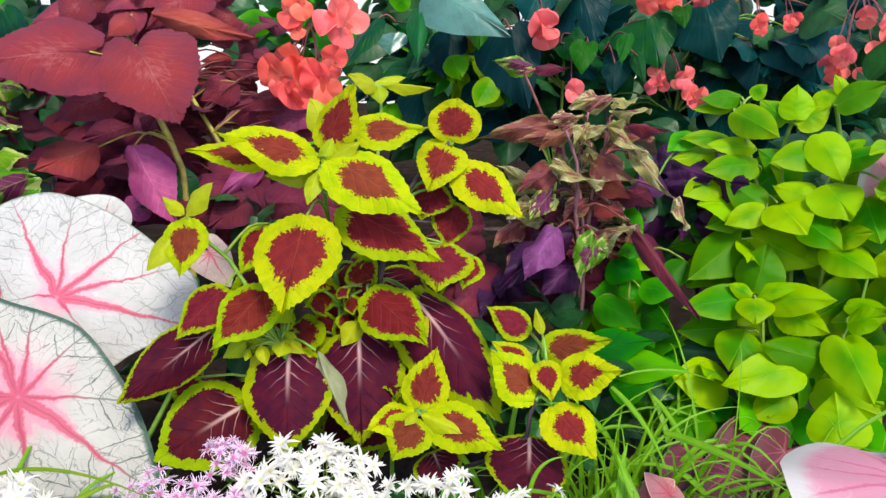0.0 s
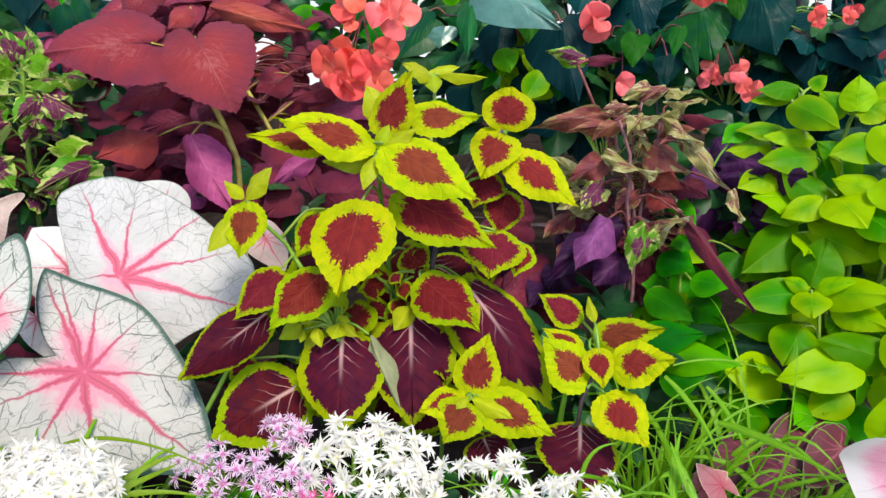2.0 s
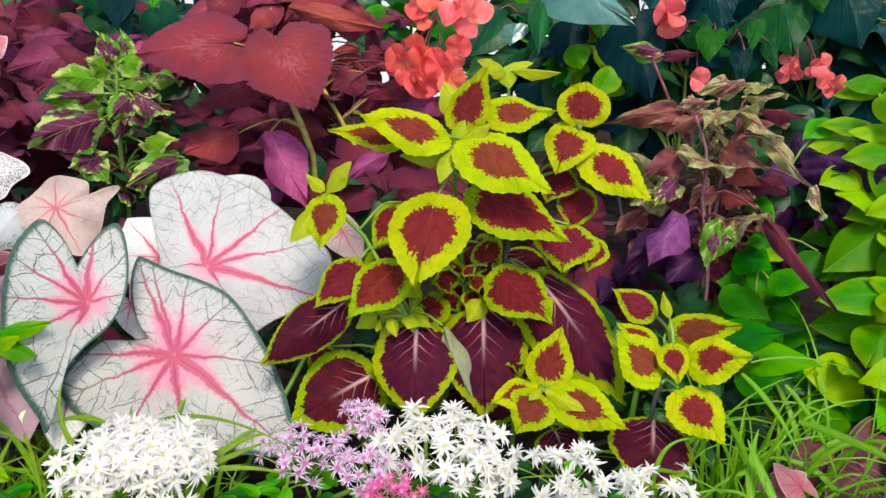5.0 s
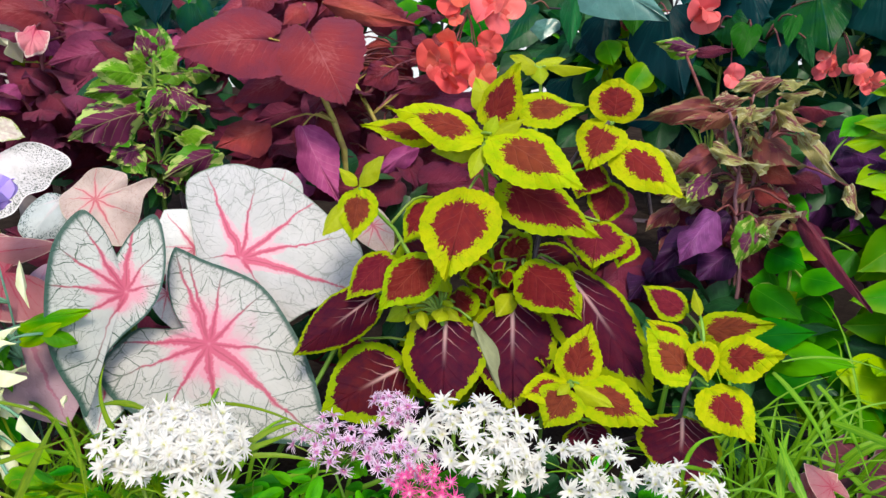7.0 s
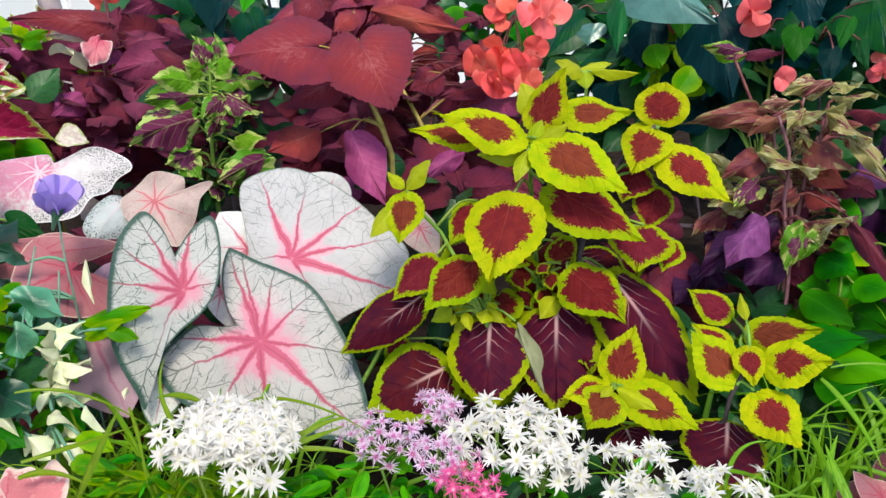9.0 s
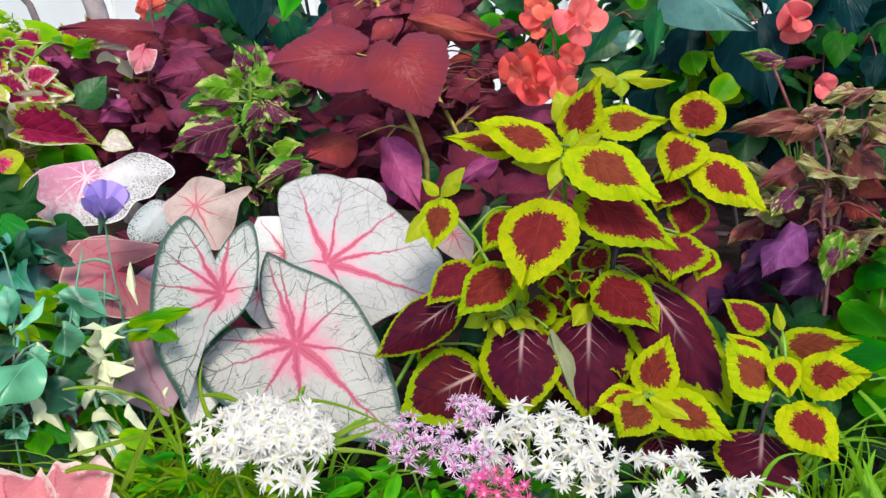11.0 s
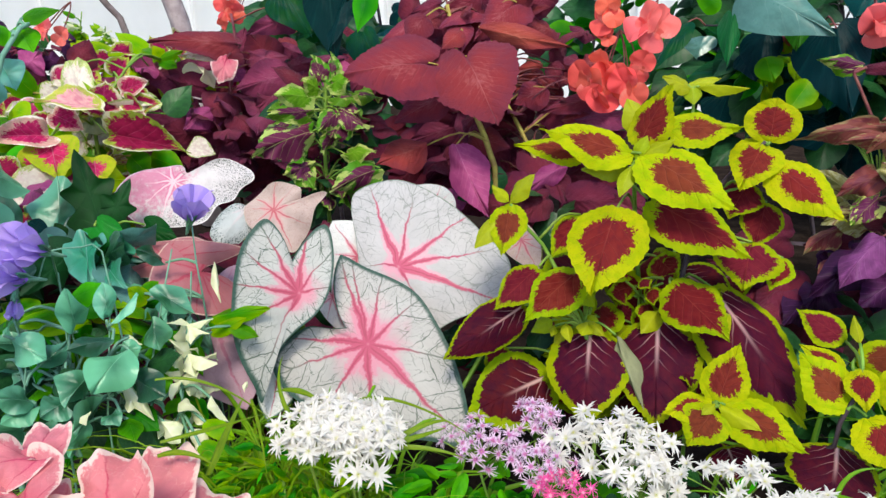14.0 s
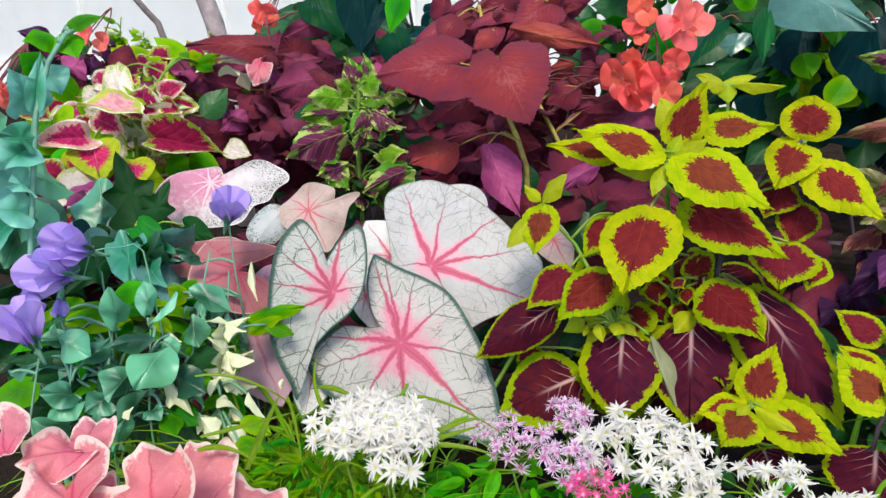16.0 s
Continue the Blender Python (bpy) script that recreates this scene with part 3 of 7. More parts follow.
def leaf_mesh(name, form, mat, teeth=0, tooth=0.0, bend=0.3, fold=0.15, ripple=0.03, waves=3, crimp=0.6, seed=0, side=24, lop=0.0, twist=0.0, lip=0.0, wavy=0.0, rings=(0.0, 0.14, 0.3, 0.46, 0.62, 0.77, 0.89, 0.96, 1.0)):
    """A leaf, 1 long and 1 wide, from its stalk at the origin along +Y, upper face +Z."""
    rng = random.Random(seed)
    if form in FULL:
        line = spline(FULL[form] + FULL[form][:1], 4 * side)[:-1]
        half, centre = line, Vector((0, 0))
    else:
        half = spline(FORMS[form], side)
        right = [(x * (1 + lop), y) for x, y in half]
        left = [(-x * (1 - lop), y) for x, y in half[-2:0:-1]]
        line = right + left
        centre = Vector((0, 0.02 if FORMS[form][0][1] < 0 else 0.42))
    n = len(line)
    ph, ph2 = rng.uniform(0, 6.3), rng.uniform(0, 6.3)
    verts, uvs, edge = [], [], []
    for i, f in enumerate(rings):
        for j, (x, y) in enumerate(line):
            if teeth and f > 0.93:
                k = (j / (n - 1) * teeth * 2) % 1.0
                x, y = (Vector((x, y)) - centre) * (1 + tooth * (k - 0.5)) + centre
            if wavy:         # an outline that swings in and out
                k = 1 + wavy * f * math.sin(waves * 6.283 * j / n + ph + 1.3) + wavy * 0.4 * f * math.sin((waves * 2 + 1) * 6.283 * j / n + ph2)
                x, y = centre.x + (x - centre.x) * k, centre.y + (y - centre.y) * k
            px, py = centre.x + (x - centre.x) * f, centre.y + (y - centre.y) * f
            z = -fold * abs(px) ** 1.3 * 1.3 if fold > 0 else -fold * abs(px)
            z += ripple * f ** 3 * math.sin(waves * 6.283 * j / n + ph) + ripple * crimp * f * f * math.sin((waves * 2 + 1) * 6.283 * j / n + ph2)
            if lip and f > 0.7:      # the margin rolls back, more here and less there
                z -= lip * ((f - 0.7) / 0.3) ** 2 * (0.55 + 0.6 * math.sin(2 * 6.283 * j / n + ph2))
            z += 0.018 * noise.noise(Vector((px * 5, py * 5, seed * 3.1)))
            qx, ang = px, twist * py
            qx, z = px * math.cos(ang) - z * math.sin(ang), px * math.sin(ang) + z * math.cos(ang)
            a = bend * py
            if abs(bend) > 1e-3:
                yy, zz = math.sin(a) / bend + z * math.sin(a), -(1 - math.cos(a)) / bend + z * math.cos(a)
            else:
                yy, zz = py, z
            verts.append((qx, yy, zz))
            uvs.append((px, py))
            edge.append((f, j / n))
    faces = []
    for i in range(len(rings) - 1):
        for j in range(n):
            k = (j + 1) % n
            a, b, c, d = i * n + j, i * n + k, (i + 1) * n + k, (i + 1) * n + j
            faces.append((a, c, d) if i == 0 else (a, b, c, d))
    if centre.y:   # the tip comes back to the straight line from the stalk
        tip = Vector(verts[-n + len(half) - 1])
        turn = Vector((0, 1, 0)).rotation_difference(tip).inverted()
        s = 1 / tip.length
        verts = [tuple((turn @ Vector(v)) * s) for v in verts]
    me = bpy.data.meshes.new(name)
    me.from_pydata(verts, [], [f[::-1] for f in faces])
    for lname, src in (("flat", uvs), ("edge", edge)):
        layer = me.uv_layers.new(name=lname)
        for lp in me.loops:
            layer.data[lp.index].uv = src[lp.vertex_index]
    me.materials.append(MATS[mat])
    me.shade_smooth()
    return me


KINDS = {}


def kind(name, mat, form, count=4, **kw):
    """A stock of a few differing leaves of one sort."""
    rng = random.Random(name)
    stock = []
    for i in range(count):
        k = dict(kw)
        for key, spread in (("bend", 0.35), ("fold", 0.4), ("ripple", 0.4)):
            k[key] = k.get(key, {"bend": 0.4, "fold": 0.2, "ripple": 0.03}[key]) * (1 + rng.uniform(-spread, spread))
        stock.append(leaf_mesh(name, form, mat, seed=rng.randrange(999), **k))
    KINDS[name] = stock


kind("young", "yellow_young", "ovate", 5, teeth=17, tooth=0.08, side=42, bend=0.3, fold=0.18)
kind("youngheart", "yellow_young", "heart", 3, teeth=19, tooth=0.07, side=42, bend=0.35, fold=0.14)
kind("youngoval", "yellow_young", "oval", 2, teeth=19, tooth=0.07, side=42, bend=0.35, fold=0.14)
kind("younground", "yellow_young", "round", 2, teeth=15, tooth=0.03, side=40, bend=0.3, fold=0.12)
kind("mid", "yellow_mid", "ovate", 4, teeth=18, tooth=0.075, side=42, bend=0.4, fold=0.2)
kind("old", "yellow_old", "oval", 5, teeth=22, tooth=0.055, side=48, bend=0.6, fold=0.22, ripple=0.02)
kind("shoot", "yellow_tip", "lance", 4, teeth=8, tooth=0.05, bend=0.5, fold=0.3)
kind("lime", "lime", "oval", 6, teeth=15, tooth=0.03, bend=0.5, fold=0.25, ripple=0.04, waves=2, side=32)
kind("limeround", "lime", "heart", 4, teeth=15, tooth=0.035, bend=0.5, fold=0.18, ripple=0.04, waves=2, side=32)
kind("green", "green", "ovate", 4, bend=0.5, fold=0.2, ripple=0.02, side=18)
kind("red", "red", "delta", 4, teeth=30, tooth=0.075, bend=0.6, fold=0.2, ripple=0.03, side=72)
kind("redwide", "red", "cordate", 3, teeth=30, tooth=0.07, bend=0.5, fold=0.2, ripple=0.04, side=72)
kind("redsmall", "red", "ovate", 4, teeth=12, tooth=0.05, bend=0.7, fold=0.35, ripple=0.04)
kind("rust", "rust", "ovate", 4, teeth=12, tooth=0.05, bend=0.6, fold=0.3, ripple=0.04)
kind("maroon", "maroon", "heart", 5, teeth=14, tooth=0.06, bend=0.7, fold=0.25, ripple=0.05)
kind("plum", "plum", "heart", 4, teeth=16, tooth=0.06, side=36, bend=0.7, fold=0.3, ripple=0.07, waves=3, twist=0.3)
kind("magenta", "magenta", "ovate", 3, teeth=18, tooth=0.06, side=40, bend=0.6, fold=0.35, ripple=0.07, waves=3, twist=0.3)
kind("violet", "violet", "ovate", 4, teeth=10, tooth=0.04, bend=0.9, fold=0.5, ripple=0.10, twist=0.5)
kind("variegated", "variegated", "heart", 6, teeth=13, tooth=0.10, side=34, bend=0.9, fold=0.45, ripple=0.11, waves=3, twist=0.6)
kind("varlime", "varlime", "heart", 5, teeth=13, tooth=0.10, side=34, bend=0.8, fold=0.4, ripple=0.10, waves=3, twist=0.4)
kind("rosecream", "rosecream", "ovate", 5, teeth=18, tooth=0.06, side=38, bend=1.0, fold=0.5, ripple=0.12, waves=3, twist=0.9)
kind("bronze", "bronze", "ovate", 4, teeth=18, tooth=0.05, side=38, bend=1.0, fold=0.5, ripple=0.10, waves=3, twist=0.8)
kind("strap", "maroon", "lance", 3, bend=0.7, fold=0.6, ripple=0.06, twist=0.4)
kind("pinkedge", "pinkedge", "ovate", 5, teeth=20, tooth=0.05, side=40, bend=0.5, fold=-0.5, ripple=0.07, waves=2)
kind("pinkblush", "pinkblush", "ovate", 4, teeth=20, tooth=0.04, side=40, bend=0.6, fold=-0.45, ripple=0.08, waves=2)
kind("callong", "cal_long", "cal_long", 1, bend=0.25, fold=0.06, ripple=0.02, waves=2, side=24)
kind("calfold", "cal_fold", "cal_fold", 1, bend=0.2, fold=-0.14, ripple=0.02, waves=2, side=24)
kind("calwide", "cal_wide", "cal_wide", 1, bend=0.2, fold=0.08, ripple=0.02, waves=2, side=24)
kind("underside", "underside", "lance", 2, bend=0.6, fold=0.3, ripple=0.05)
kind("cream", "cream", "ovate", 3, teeth=14, tooth=0.05, bend=0.5, fold=-0.3, ripple=0.05)
kind("creamblunt", "cream", "blunt", 3, teeth=14, tooth=0.04, side=36, bend=0.3, fold=-0.25, ripple=0.05)
kind("creamrose", "creamrose", "ovate", 2, teeth=18, tooth=0.05, side=38, bend=0.6, fold=-0.5, ripple=0.06, waves=2)
kind("limepink", "limepink", "ovate", 4, teeth=20, tooth=0.05, side=40, bend=0.5, fold=-0.2, ripple=0.06, waves=2)
kind("whitecal", "white_cal", "arrow", 3, bend=0.35, fold=0.08, ripple=0.02, waves=2, side=30)
kind("palecal", "white_cal_plain", "broad", 3, bend=0.3, fold=0.08, ripple=0.02, waves=2, side=30)
kind("blushcal", "blush_cal", "arrow", 3, bend=0.4, fold=0.2, ripple=0.04, waves=2, side=26)
kind("specklecal", "speckle_cal", "cal_spot", 1, bend=0.25, fold=0.12, ripple=0.10, waves=3, side=26)
kind("blushwide", "blush_cal", "cal_blush", 1, bend=0.25, fold=-0.15, ripple=0.08, waves=3, side=24)
kind("spotcal", "spot_cal", "blunt", 2, bend=0.6, fold=0.3, ripple=0.06, waves=2, side=26)
kind("mauvecal", "mauve_cal", "arrow", 2, bend=0.4, fold=0.15, ripple=0.03, waves=2, side=26)
kind("salmoncal", "salmon_cal", "arrow", 2, bend=0.4, fold=0.2, ripple=0.04, waves=2, side=26)
RUFFLE = (0.0, 0.14, 0.3, 0.46, 0.6, 0.7, 0.79, 0.86, 0.92, 0.97, 1.0)
kind("coralcal", "coral_cal", "blunt", 6, bend=0.5, fold=-0.12, ripple=0.13, waves=4, crimp=0.3, lip=0.10, wavy=0.10, side=60, rings=RUFFLE)
kind("coralwide", "coral_cal", "fan", 4, bend=0.5, fold=0.05, ripple=0.075, waves=6, crimp=0.4, lip=-0.08, wavy=0.05, side=60, rings=RUFFLE)
kind("coralroll", "coral_cal", "fan", 3, bend=0.9, fold=0.3, ripple=0.14, waves=3, crimp=0.3, lip=-0.12, wavy=0.08, side=52, twist=0.7, rings=RUFFLE)
kind("duskcal", "dusk_cal", "broad", 2, bend=0.5, fold=0.1, ripple=0.05, waves=2, side=26)
kind("pinkwhitecal", "pink_white_cal", "broad", 2, bend=0.5, fold=0.15, ripple=0.05, waves=3, side=30)
kind("begonia", "begonia", "wing", 5, lop=0.25, bend=0.5, fold=0.25, ripple=0.04, side=18)
kind("vivid", "vivid", "wing", 4, lop=0.2, bend=0.5, fold=0.3, ripple=0.04, side=18)
kind("begoniapale", "begonia_pale", "wing", 2, lop=0.25, bend=0.4, fold=0.25, ripple=0.03)
kind("ivy", "ivy", "lobed", 2, bend=0.3, fold=0.05, ripple=0.03, side=40)
kind("orchid", "orchid", "ovate", 2, bend=1.1, fold=0.5, ripple=0.12, twist=0.6)
kind("deep", "deep", "ovate", 4, bend=0.5, fold=0.25, ripple=0.03, side=12, rings=(0.0, 0.3, 0.6, 0.85, 1.0))
kind("lisianthus", "lisianthus", "spear", 8, bend=0.8, fold=0.45, ripple=0.09, waves=2, twist=0.5, side=22, rings=(0.0, 0.2, 0.4, 0.6, 0.8, 0.93, 1.0))
kind("waxleaf", "waxleaf", "ovate", 4, bend=0.7, fold=-0.3, ripple=0.10, waves=3, side=26)
kind("pale", "sunlit_pale_leaf", "spear", 6, bend=0.9, fold=0.5, ripple=0.14, waves=2, twist=0.7, side=20, rings=(0.0, 0.2, 0.4, 0.6, 0.8, 0.93, 1.0))
kind("paleloop", "sunlit_pale_leaf", "lance", 1, bend=1.9, fold=0.5, ripple=0.03, waves=1, side=24)
kind("coral", "coral", "round", 6, bend=0.7, fold=-0.3, ripple=0.07, waves=2, side=18, rings=(0.0, 0.3, 0.55, 0.75, 0.9, 1.0))
kind("rose", "rose", "round", 6, bend=0.7, fold=-0.3, ripple=0.07, waves=2, side=18, rings=(0.0, 0.3, 0.55, 0.75, 0.9, 1.0))
kind("bell", "bell", "petal", 4, bend=-0.7, fold=-0.45, ripple=0.05, waves=2, side=16, rings=(0.0, 0.25, 0.5, 0.75, 0.9, 1.0))

FRONT = Vector((-0.25, -0.85, 0.45))     # the way that most leaves face: out of the bed, to the light
count = {}


def part(name, me, parent, m, label=""):
    """A mesh as one part of a plant, or of a part that shares its plant's origin, at m in the world."""
    ob = new(name, me)
    ob.parent = parent
    top = parent.parent or parent
    ob.matrix_basis = top.matrix_world.inverted() @ m
    return tagged(ob, label)


def tube(name, pts, r0, r1, mat, sides=6, steps=10):
    """A tapered stalk through pts."""
    line = [Vector(p) for p in spline([tuple(p) for p in pts], steps)]
    verts, faces = [], []
    for i, p in enumerate(line):
        d = (line[min(i + 1, steps - 1)] - line[max(i - 1, 0)]).normalized()
        u = d.cross(Vector((0.3, 1, 0.1))).normalized()
        v = d.cross(u)
        r = r0 + (r1 - r0) * i / (steps - 1)
        for k in range(sides):
            a = 6.2832 * k / sides
            verts.append(p + u * (r * math.cos(a)) + v * (r * math.sin(a)))
    for i in range(steps - 1):
        for k in range(sides):
            q = (k + 1) % sides
            faces.append((i * sides + k, i * sides + q, (i + 1) * sides + q, (i + 1) * sides + k))
    faces.append(tuple(range(sides))[::-1])
    faces.append(tuple(range((steps - 1) * sides, steps * sides)))
    me = bpy.data.meshes.new(name)
    me.from_pydata([tuple(v) for v in verts], [], faces)
    me.materials.append(MATS[mat])
    me.shade_smooth()
    return me


SOIL_Z = 0.12
nodes = {}          # for each plant, places on its stems where stalks may grow


def plant(name, x, y, label, category, group=""):
    """A plant's root on the soil."""
    ob = new(name)
    ob.empty_display_size = 0.05
    ob.matrix_world = Matrix.Translation((x, y, SOIL_Z))
    ob.location = (x, y, SOIL_Z)
    nodes[ob.name] = [Vector((x, y, SOIL_Z))]
    return tagged(ob, label, category, group)


def stem(p, pts, r=0.004, mat="stem_green", tip=0.6):
    """A stem from the root through pts."""
    root = p.matrix_world.translation
    pts = [root] + [Vector(q) for q in pts]
    part("stem", tube("stem", [q - root for q in pts], r, r * tip, mat), p, Matrix.Translation(root))
    nodes[p.name] += [Vector(q) for q in spline([tuple(q) for q in pts], 14)][4:]


def leaf(p, sort, base, tip, width, roll=0.0, stalk="stem_green", name="leaf", face=None, thick=0.0014, longest=0.15):
    """A leaf from base to tip, turned about that line by roll from facing the front, with its stalk."""
    base, tip = Vector(base), Vector(tip)
    y = tip - base
    long = y.length
    y.normalize()
    z = Vector(face or faces.get((p.parent or p).name, FRONT))
    z = (z - y * z.dot(y)).normalized()
    z = Matrix.Rotation(radians(roll), 3, y) @ z
    x = y.cross(z)
    i = count[sort] = count.get(sort, -1) + 1
    me = KINDS[sort][i % len(KINDS[sort])]
    m = Matrix((x, y, z)).transposed().to_4x4()
    m.translation = base
    m = m @ Matrix.Diagonal((width, long, (width + long) / 2, 1))
    ob = part(name, me, p, m)
    if stalk:
        near = [q for q in nodes[p.name] if q.z < base.z + 0.01] or nodes[p.name]
        q = min(near, key=lambda n: (n - base).length + max(0, n.z - base.z) * 2)
        if 0.004 < (q - base).length < longest:
            c = (q + base) / 2 - y * (long * 0.08) + Vector((0, 0, 0.15 * (q - base).length))
            if longest > 0.2:       # a broad leaf hides its stalk
                base = base - z * 0.006
                c = base - z * 0.07 - Vector((0, 0, 0.06))
            root = p.matrix_world.translation
            part("leaf_stalk", tube("leaf_stalk", [q - root, c - root, base - root], thick * 1.3, thick, stalk, 5, 7), p, Matrix.Translation(root))
    return ob


def fill(p, sorts, centre, spread, n, size, seed, slim=0.7, droop=0.25, out=0.8, stalk=None, face=None):
    """n leaves scattered through a flattened ball, pointing outwards and down."""
    rng = random.Random(seed)
    for i in range(n):
        v = Vector((rng.gauss(0, 1), rng.gauss(0, 1), rng.gauss(0, 1))).normalized() * rng.random() ** 0.45
        b = Vector(centre) + Vector((v.x * spread[0], v.y * spread[1], v.z * spread[2]))
        d = Vector((v.x + rng.uniform(-0.6, 0.6), v.y * 0.6 - 0.35 + rng.uniform(-0.5, 0.5), v.z * 0.4 - droop + rng.uniform(-0.5, 0.5))).normalized()
        s = rng.uniform(*size)
        leaf(p, rng.choice(sorts), b, b + d * s, s * slim * rng.uniform(0.85, 1.15), rng.uniform(-35, 35), stalk, face=face)


def floret_mesh(name, mat, seed, petals=11, wide=0.17):
    """A star-shaped flower of narrow curling petals, 1 across the radius, facing +Z."""
    rng = random.Random(seed)
    verts, faces_, uv = [(0, 0, 0)], [], [(0, 0)]
    for k in range(petals):
        a = 6.2832 * (k + rng.uniform(-0.25, 0.25)) / petals
        far, rise, curl = rng.uniform(0.6, 1.05), rng.uniform(0.1, 0.7), rng.uniform(0.1, 1.1)
        ca, sa, lean = math.cos(a), math.sin(a), rng.uniform(-0.4, 0.4)
        s0 = len(verts)
        for i, w in enumerate((0.9, 1.0, 0.95, 0.7, 0.15)):
            u = i / 4
            r, z, off = 0.05 + far * u, rise * u - curl * u * u * 0.6, lean * u * u
            h = wide * w * (0.7 if k % 2 else 1.0)
            for side, dz in ((-h, 0.05), (0, 0.0), (h, 0.05)):
                q = off + side
                verts.append((r * ca - q * sa, r * sa + q * ca, z + dz * w))
                uv.append((side, u))
        for i in range(4):
            c = s0 + i * 3
            faces_ += [(c, c + 3, c + 4, c + 1), (c + 1, c + 4, c + 5, c + 2)]
        faces_ += [(0, s0, s0 + 1), (0, s0 + 1, s0 + 2)]
    base, yolk = len(verts), []
    for k in range(7):
        t = k * 0.8976
        verts.append((0.055 * math.cos(t), 0.055 * math.sin(t), 0.03))
        uv.append((0, 0))
    verts.append((0, 0, 0.08))
    uv.append((0, 0))
    for k in range(7):
        yolk.append(len(faces_))
        faces_ += [(base + k, base + (k + 1) % 7, base + 7), (base + (k + 1) % 7, base + k, 0)]
    me = bpy.data.meshes.new(name)
    me.from_pydata(verts, [], faces_)
    for lname in ("flat", "edge"):
        layer = me.uv_layers.new(name=lname)
        for lp in me.loops:
            layer.data[lp.index].uv = uv[lp.vertex_index]
    me.materials.append(MATS[mat])
    me.materials.append(MATS["yolk"])
    for i in yolk:
        me.polygons[i].material_index = 1
    me.shade_smooth()
    return me


FLORETS = {m: [floret_mesh("floret", m, 11 * i + 3, 20 if m == "phlox_white" else 16, 0.115 if m == "phlox_white" else 0.07) for i in range(6)] for m in ("phlox_white", "phlox_lilac", "phlox_pink")}


def floret_head(p, sort, centre, spread, n, size, seed):
    """A loose dome of star flowers on a stalk."""
    rng = random.Random(seed)
    c = Vector(centre)
    face = faces[p.name]
    done = []
    for i in range(n * 30):
        if len(done) >= n:
            break
        v = Vector((rng.gauss(0, 1), rng.gauss(0, 1), rng.gauss(0, 1))).normalized()
        if v.dot(face) < -0.1 and v.z < 0.2:
            continue
        q = c + Vector((v.x * spread[0], v.y * spread[1], v.z * spread[2])) * rng.uniform(0.55, 1.22)
        if any((q - o).length < size * 0.72 for o in done):
            continue
        done.append(q)
        up = (v * 0.6 + face * 0.75 + Vector((rng.uniform(-0.4, 0.4), rng.uniform(-0.4, 0.4), rng.uniform(-0.2, 0.5)))).normalized()
        m = up.to_track_quat("Z", "Y").to_matrix().to_4x4() @ Matrix.Rotation(rng.uniform(0, 6.28), 4, "Z")
        m.translation = q
        part("floret", rng.choice(FLORETS[sort]), p, m @ Matrix.Diagonal((*[size * rng.uniform(0.75, 1.2)] * 3, 1)))
        root = p.matrix_world.translation
        low = c - face * spread[1] * 0.6 - Vector((0, 0, spread[2] * 1.2))
        part("flower_stalk", tube("flower_stalk", [low - root, (low + q) / 2 - root + Vector((0, 0, 0.004)), q - root], 0.0009, 0.0006, "stem_green", 4, 5), p, Matrix.Translation(root))
    root = p.matrix_world.translation
    low = c - face * spread[1] * 0.6 - Vector((0, 0, spread[2] * 1.2))
    part("stem", tube("stem", [(0, 0, 0), (low - root) * 0.5 + Vector((0.01, 0, 0.02)), low - root], 0.002, 0.0012, "stem_green"), p, Matrix.Translation(root))


def blossom(p, sort, centre, way, size, seed, hang=True):
    """One begonia flower: two broad petals and two narrow ones, part-folded."""
    rng = random.Random(seed)
    c, way = Vector(centre), Vector(way).normalized()
    u = way.cross(Vector((1, rng.uniform(-0.5, 0.5), rng.uniform(-0.7, 0.7)))).normalized()      # one petal up, one hanging
    v = way.cross(u)
    for k, (d, wide, long) in enumerate(((u, 1.45, 1.10), (-u, 1.40, 0.95), (v, 0.45, 0.5), (-v, 0.4, 0.45))):
        d = (d + way * rng.uniform(0.0, 0.45)).normalized()
        leaf(p, sort, c, c + d * size * long, size * wide, rng.uniform(-20, 20), None, "petal", face=way)


def blossoms(p, sort, centre, spread, n, size, seed):
    """A hanging cluster of begonia flowers."""
    rng = random.Random(seed)
    c = Vector(centre)
    for i in range(n):
        v = Vector((rng.uniform(-1, 1), rng.uniform(-1, 0.5), rng.uniform(-1, 1)))
        q = c + Vector((v.x * spread[0], v.y * spread[1], v.z * spread[2]))
        root = p.matrix_world.translation
        top = c + Vector((0, 0.04, spread[2] + 0.04))
        way = (v.x * 0.5 + rng.uniform(-0.5, 0.5), -0.9, rng.uniform(-0.5, 0.5))
        fl = part("flower", tube("flower", [top - root, (top + q) / 2 - root + Vector((0, 0.01, 0.01)), q - root], 0.0014, 0.001, "stem_red", 5, 6), p, Matrix.Translation(root))
        blossom(fl, sort, q, way, size * rng.uniform(0.75, 1.2), seed * 31 + i)


